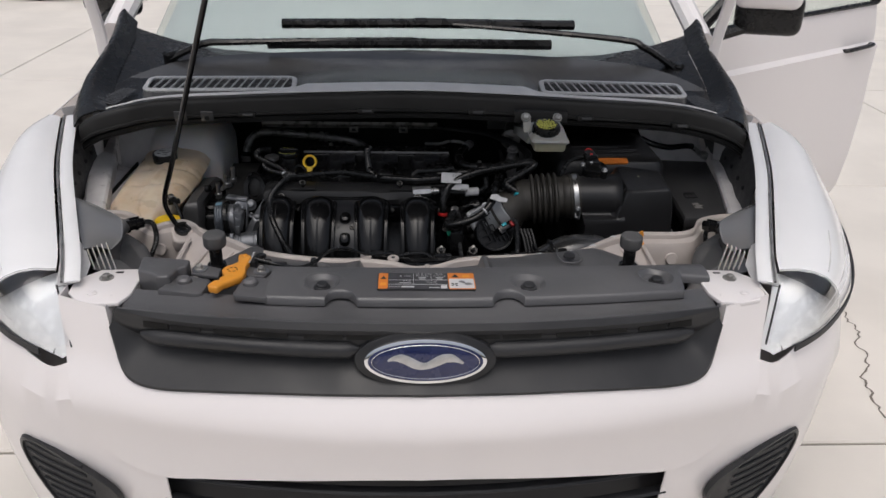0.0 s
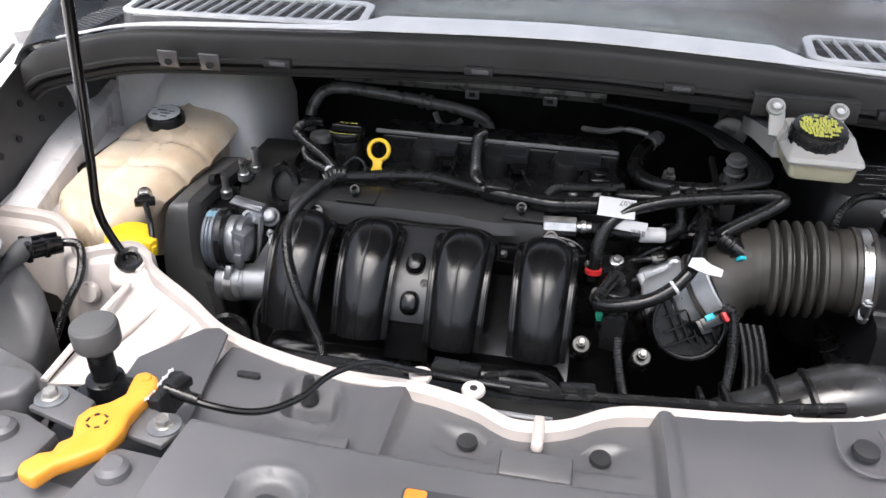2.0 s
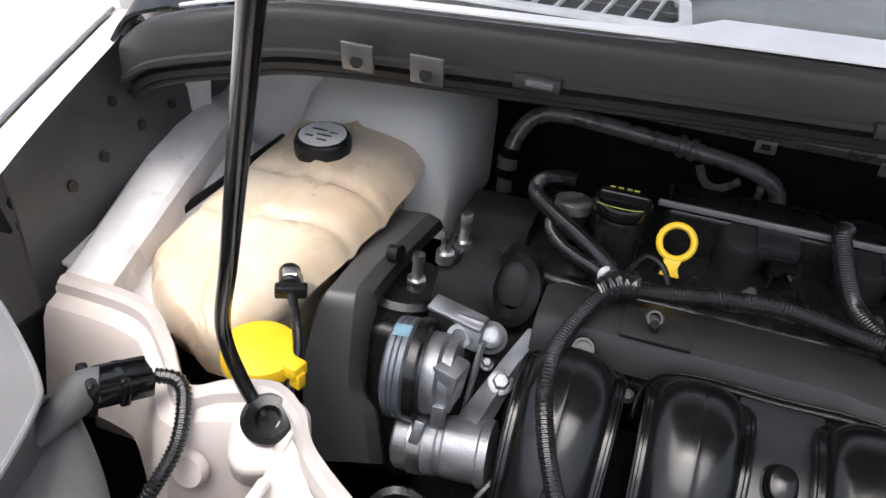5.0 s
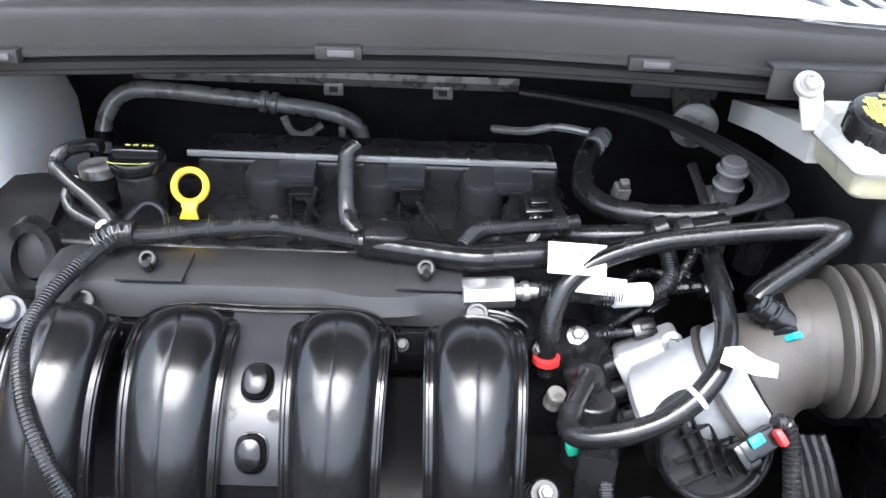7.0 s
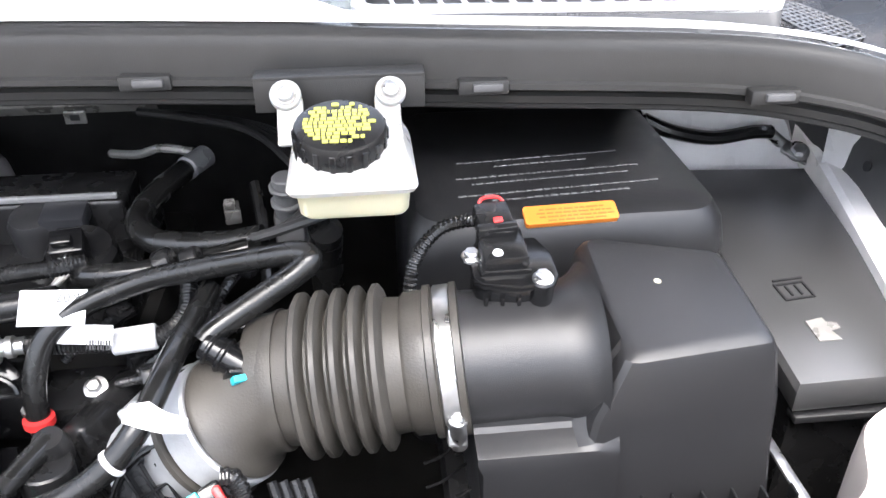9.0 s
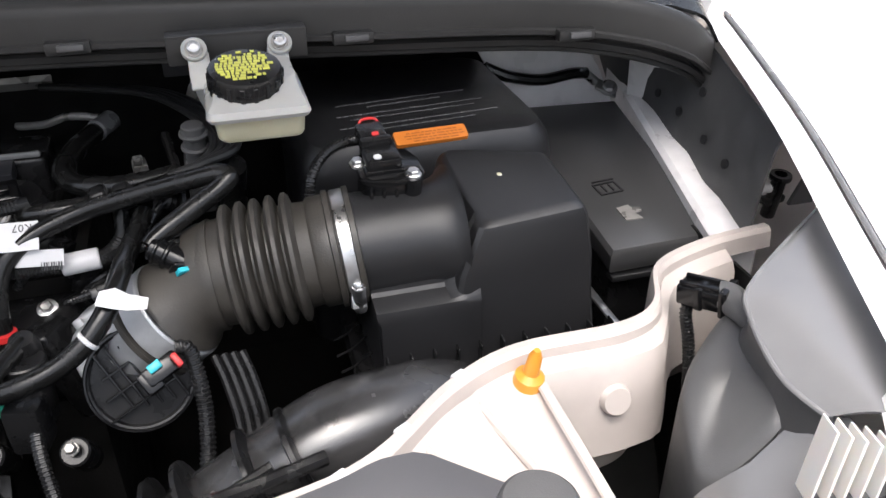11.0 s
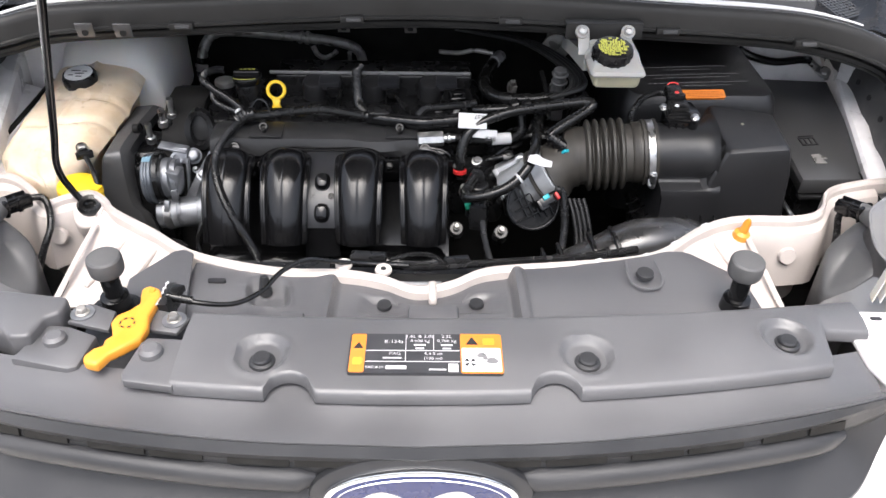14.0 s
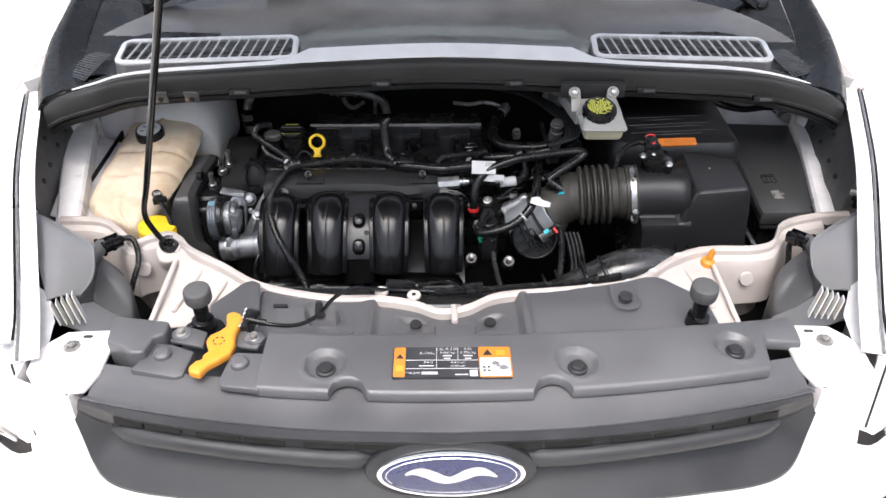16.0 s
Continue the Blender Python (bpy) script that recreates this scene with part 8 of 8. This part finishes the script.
TANK_ROWS = ((1.722, -0.690, -0.657, 0.840), (1.727, -0.702, -0.653, 0.852), (1.742, -0.734, -0.646, 0.857), (1.765, -0.766, -0.634, 0.864), (1.80, -0.787, -0.618, 0.875), (1.85, -0.780, -0.600, 0.892), (1.89, -0.778, -0.594, 0.900), (1.93, -0.774, -0.586, 0.906), (1.965, -0.773, -0.585, 0.911), (2.0, -0.772, -0.582, 0.915), (2.045, -0.768, -0.582, 0.922), (2.060, -0.768, -0.582, 0.926))


def tank_rings():
    """The tank's body: rows across it, with a soft ridge along its middle and moulded creases across."""
    ys = [r[0] for r in TANK_ROWS]
    rings = []
    for y in list(np.linspace(1.722, 1.76, 9)) + list(np.linspace(1.766, 2.06, 50)):
        x0, x1, z = (float(np.interp(y, ys, [r[k] for r in TANK_ROWS])) for k in (1, 2, 3))
        deep = min(1.0, 0.18 + (y - 1.722) / 0.16)
        ring = []
        for k in range(33):
            s = k / 32
            edge = 0.026 * abs(2 * s - 1) ** 7
            crease = -0.0060 * math.exp(-((y - 1.862 - 0.01 * s) / 0.006) ** 2) - 0.0060 * math.exp(-((y - 1.955 + 0.02 * s) / 0.008) ** 2)
            ridge = 0.0050 * math.exp(-((s - 0.46 - 0.25 * (y - 1.9)) / 0.035) ** 2)
            ring.append(Vector((x0 + (x1 - x0) * s, y, z - edge + 0.004 * math.sin(7.5 * s + 8 * y) + crease + ridge)))
        ring += [Vector((x1 - 0.022 * deep, y, z - 0.026 - 0.034 * deep)), Vector((x1 - 0.03 * deep, y + 0.01, z - 0.03 - 0.13 * deep)), Vector((x0 + 0.02 * deep, y + 0.01, z - 0.03 - 0.13 * deep)), Vector((x0, y, z - 0.026 - 0.034 * deep))]
        rings.append(ring)
    return rings


part("body", loft(tank_rings()), M_TANK, tank, "tan stained plastic body", angle=60)
rings = []
for y, x0, x1, z in ((2.055, -0.765, -0.555, 0.928), (2.066, -0.765, -0.552, 0.955), (2.085, -0.763, -0.548, 0.982), (2.14, -0.760, -0.545, 0.998), (2.25, -0.755, -0.545, 0.995), (2.28, -0.75, -0.55, 0.97)):
    ring = []
    for k in range(15):
        s = k / 14
        ring.append(Vector((x0 + (x1 - x0) * s, y, z - 0.075 * abs(2 * s - 1) ** 5)))
    rings.append(ring + [Vector((x1, y, 0.80)), Vector((x0, y, 0.80))])
part("rear_chamber", loft(rings), M_TANKPALE, tank, "pale rear chamber", angle=60)
part("cap", join(lathe([(0.030, 0.0), (0.0335, 0.002), (0.0335, 0.024), (0.031, 0.028), (0.0, 0.0285)], (-0.690, 1.998, 0.908), (0, -0.15, 1), 12), lathe([(0.030, -0.014), (0.030, 0.001)], (-0.690, 1.998, 0.908), (0, -0.15, 1), 24)), M_BLACK, tank, "black ribbed screw cap")
part("cap_label", lathe([(0.0255, 0.0284), (0.0275, 0.0292)], (-0.690, 1.998, 0.908), (0, -0.15, 1), 28), M_VENT, tank, "grey printed disc")
cm = frame_to((-0.690, 1.998, 0.908), (0, -0.15, 1))
for x0, x1, y in ((-0.016, 0.002, 0.008), (0.006, 0.016, 0.006), (-0.006, 0.012, -0.002), (-0.018, -0.008, -0.008), (-0.002, 0.010, -0.012)):
    part("print_bar", moved(box(x0, x1, y - 0.0016, y + 0.0016, 0.0291, 0.0296, 0), cm), M_HLBACK, tank)
part("sensor", join(rod((-0.628, 1.792, 0.884), (-0.616, 1.768, 0.884), 0.0105, 16), block((-0.612, 1.763, 0.884), (0.030, 0.012, 0.012), (0, 0, 25), 0.002)), M_BLACK, tank, "black level sensor")
part("sensor_nut", rod((-0.624, 1.785, 0.885), (-0.617, 1.772, 0.885), 0.0115, 6), M_STEEL, tank, "metal nut")
part("sensor_wire", tube([(-0.610, 1.760, 0.882), (-0.597, 1.742, 0.872), (-0.585, 1.722, 0.850), (-0.583, 1.70, 0.825), (-0.572, 1.68, 0.80), (-0.545, 1.66, 0.775), (-0.50, 1.64, 0.75)], 0.0046, 10, 6), M_RUBBER, tank, "black wire")
part("side_foot", lathe([(0.010, 0.0), (0.010, 0.012)], (-0.560, 1.885, 0.872), (1, -0.2, 0.2), 14), M_BLACK, tank)
left = spline([(-0.592, 2.00, 0.858), (-0.594, 1.90, 0.860), (-0.593, 1.825, 0.861), (-0.597, 1.804, 0.854), (-0.603, 1.799, 0.83), (-0.611, 1.799, 0.79), (-0.616, 1.799, 0.745), (-0.612, 1.799, 0.70), (-0.600, 1.80, 0.64)], 5)
right = spline([(-0.558, 2.00, 0.862), (-0.567, 1.90, 0.864), (-0.570, 1.825, 0.864), (-0.567, 1.806, 0.857), (-0.566, 1.800, 0.835), (-0.567, 1.799, 0.796), (-0.566, 1.799, 0.753), (-0.550, 1.799, 0.725), (-0.540, 1.80, 0.66)], 5)
rows = []
for a, b in zip(left, right):
    turn = Vector((0.010, 0.012, -0.010))
    rows.append([a + Vector((-0.006, 0.010, -0.008)), a, a.lerp(b, 0.33), a.lerp(b, 0.66), b, b + turn * 0.4, b + turn, b + turn + Vector((0.0, 0.02, -0.02))])
part("cradle", sheet(rows, 0.002), M_BULB, tank, "grey folded support strap", angle=40)
for x in (-0.602, -0.535):
    tb = box(x - 0.016, x + 0.016, -0.002, 0.002, -0.008, 0.020, 0.0015)
    tab = solo("cowl_tab", moved(tb, pose(0, 1.878, 1.068, 14)), M_SEAL, "black plastic tab under the cowl edge", "tab", "cowl tabs")
    part("hole", lathe([(0.006, 0.0), (0.006, 0.0006)], (x, 1.8740, 1.070), (0, -1, 0.24), 14), M_DARK, tab)

wash = thing("washer_filler", (-0.625, 1.70, 0.76), "yellow washer filler cap on a white neck", "filler cap")
part("neck", lathe([(0.030, 0.0), (0.030, 0.05), (0.034, 0.055)], (-0.622, 1.722, 0.780), (0.05, -0.12, 1), 28), M_MILK, wash, "white filler neck")
part("cap", join(lathe([(0.034, 0.0), (0.0355, 0.002), (0.0355, 0.012), (0.034, 0.016), (0.030, 0.0175), (0.0, 0.018)], (-0.618, 1.716, 0.836), (0.05, -0.12, 1), 32), block((-0.583, 1.708, 0.845), (0.022, 0.018, 0.014), (0, 0, -15), 0.003)), M_LEMON, wash, "bright yellow cap")
part("tab", block((-0.576, 1.704, 0.837), (0.012, 0.010, 0.016), (0, 0, -15), 0.002), M_LEMON, wash)

# small hardware along the radiator support
fan = thing("fan_shroud", (0.0, 1.50, 0.60), "black fan shroud with wiring along the radiator support", "fan shroud")
part("shroud", sheet([[Vector((x, 1.475 + 0.02 * abs(x), z)) for x in np.linspace(-0.34, 0.34, 9)] for z in (0.835, 0.80, 0.5)], 0.006), M_BLACK, fan)
part("shroud_top", sheet([[Vector((x, y, z)) for x in np.linspace(-0.34, 0.34, 9)] for y, z in ((1.475, 0.838), (1.51, 0.84), (1.545, 0.80))], 0.004), M_BLACK, fan)
part("wire_run", tube([(-0.14, 1.465, 0.872), (-0.08, 1.470, 0.868), (0.0, 1.462, 0.868), (0.08, 1.468, 0.870), (0.16, 1.474, 0.872), (0.26, 1.482, 0.875), (0.34, 1.50, 0.876)], 0.0060, 8, 6), M_CONDUIT, fan, "black wire")
part("wire_run", tube([(-0.05, 1.475, 0.872), (-0.01, 1.485, 0.876), (0.02, 1.478, 0.876), (0.04, 1.46, 0.87)], 0.0035, 7, 6), M_CONDUIT, fan, "black wire")
part("plug", block((-0.082, 1.475, 0.874), (0.055, 0.022, 0.016), (0, 0, -4), 0.003), M_BLACK, fan, "black plug")
part("plug", block((0.055, 1.472, 0.872), (0.040, 0.018, 0.012), (0, 0, 8), 0.003), M_BLACK, fan, "black plug")
part("latch_box", box(-0.055, 0.085, 1.415, 1.455, 0.82, 0.862, 0.004), M_DARK, fan, "dark latch mechanism")
part("latch_spring", tube([(-0.04, 1.425, 0.866), (0.0, 1.422, 0.868), (0.03, 1.425, 0.866)], 0.003, 6, 4), M_STEEL, fan, "bright spring")

# loose connectors behind the throttle
for at, turn, size, mark in (((0.175, 1.838, 0.872), (20, -15, 30), 1.0, M_BLACK), ((0.205, 1.862, 0.884), (10, 10, -20), 0.9, M_STOP), ((0.232, 1.842, 0.892), (35, 0, 15), 1.1, M_BLACK), ((0.120, 1.862, 0.888), (25, 5, 60), 0.9, M_BLACK), ((0.228, 1.905, 0.905), (10, 20, 80), 1.0, M_STOP), ((0.160, 1.800, 0.868), (40, -10, 10), 0.8, M_BLACK)):
    con = thing("wiring_connector", at, "small black wiring connector behind the throttle body", "connector", "loose wiring connectors")
    m = pose(*at, *turn) @ Matrix.Scale(size, 4)
    part("shell", moved(join(box(-0.014, 0.014, -0.010, 0.010, -0.008, 0.008, 0.002), box(-0.010, 0.010, -0.012, 0.012, -0.006, 0.006, 0.002)), m), M_GLOSS, con)
    part("latch", moved(box(-0.005, 0.010, -0.004, 0.004, 0.008, 0.011, 0.001), m), mark, con)
    part("conduit", tube([m @ Vector(p) for p in ((-0.012, 0, 0), (-0.026, 0.002, -0.004), (-0.042, 0.006, -0.016), (-0.050, 0.012, -0.040))], 0.0055 * size, 9, 5, rib=0.0036, depth=0.0008), M_CONDUIT, con, "ribbed conduit")
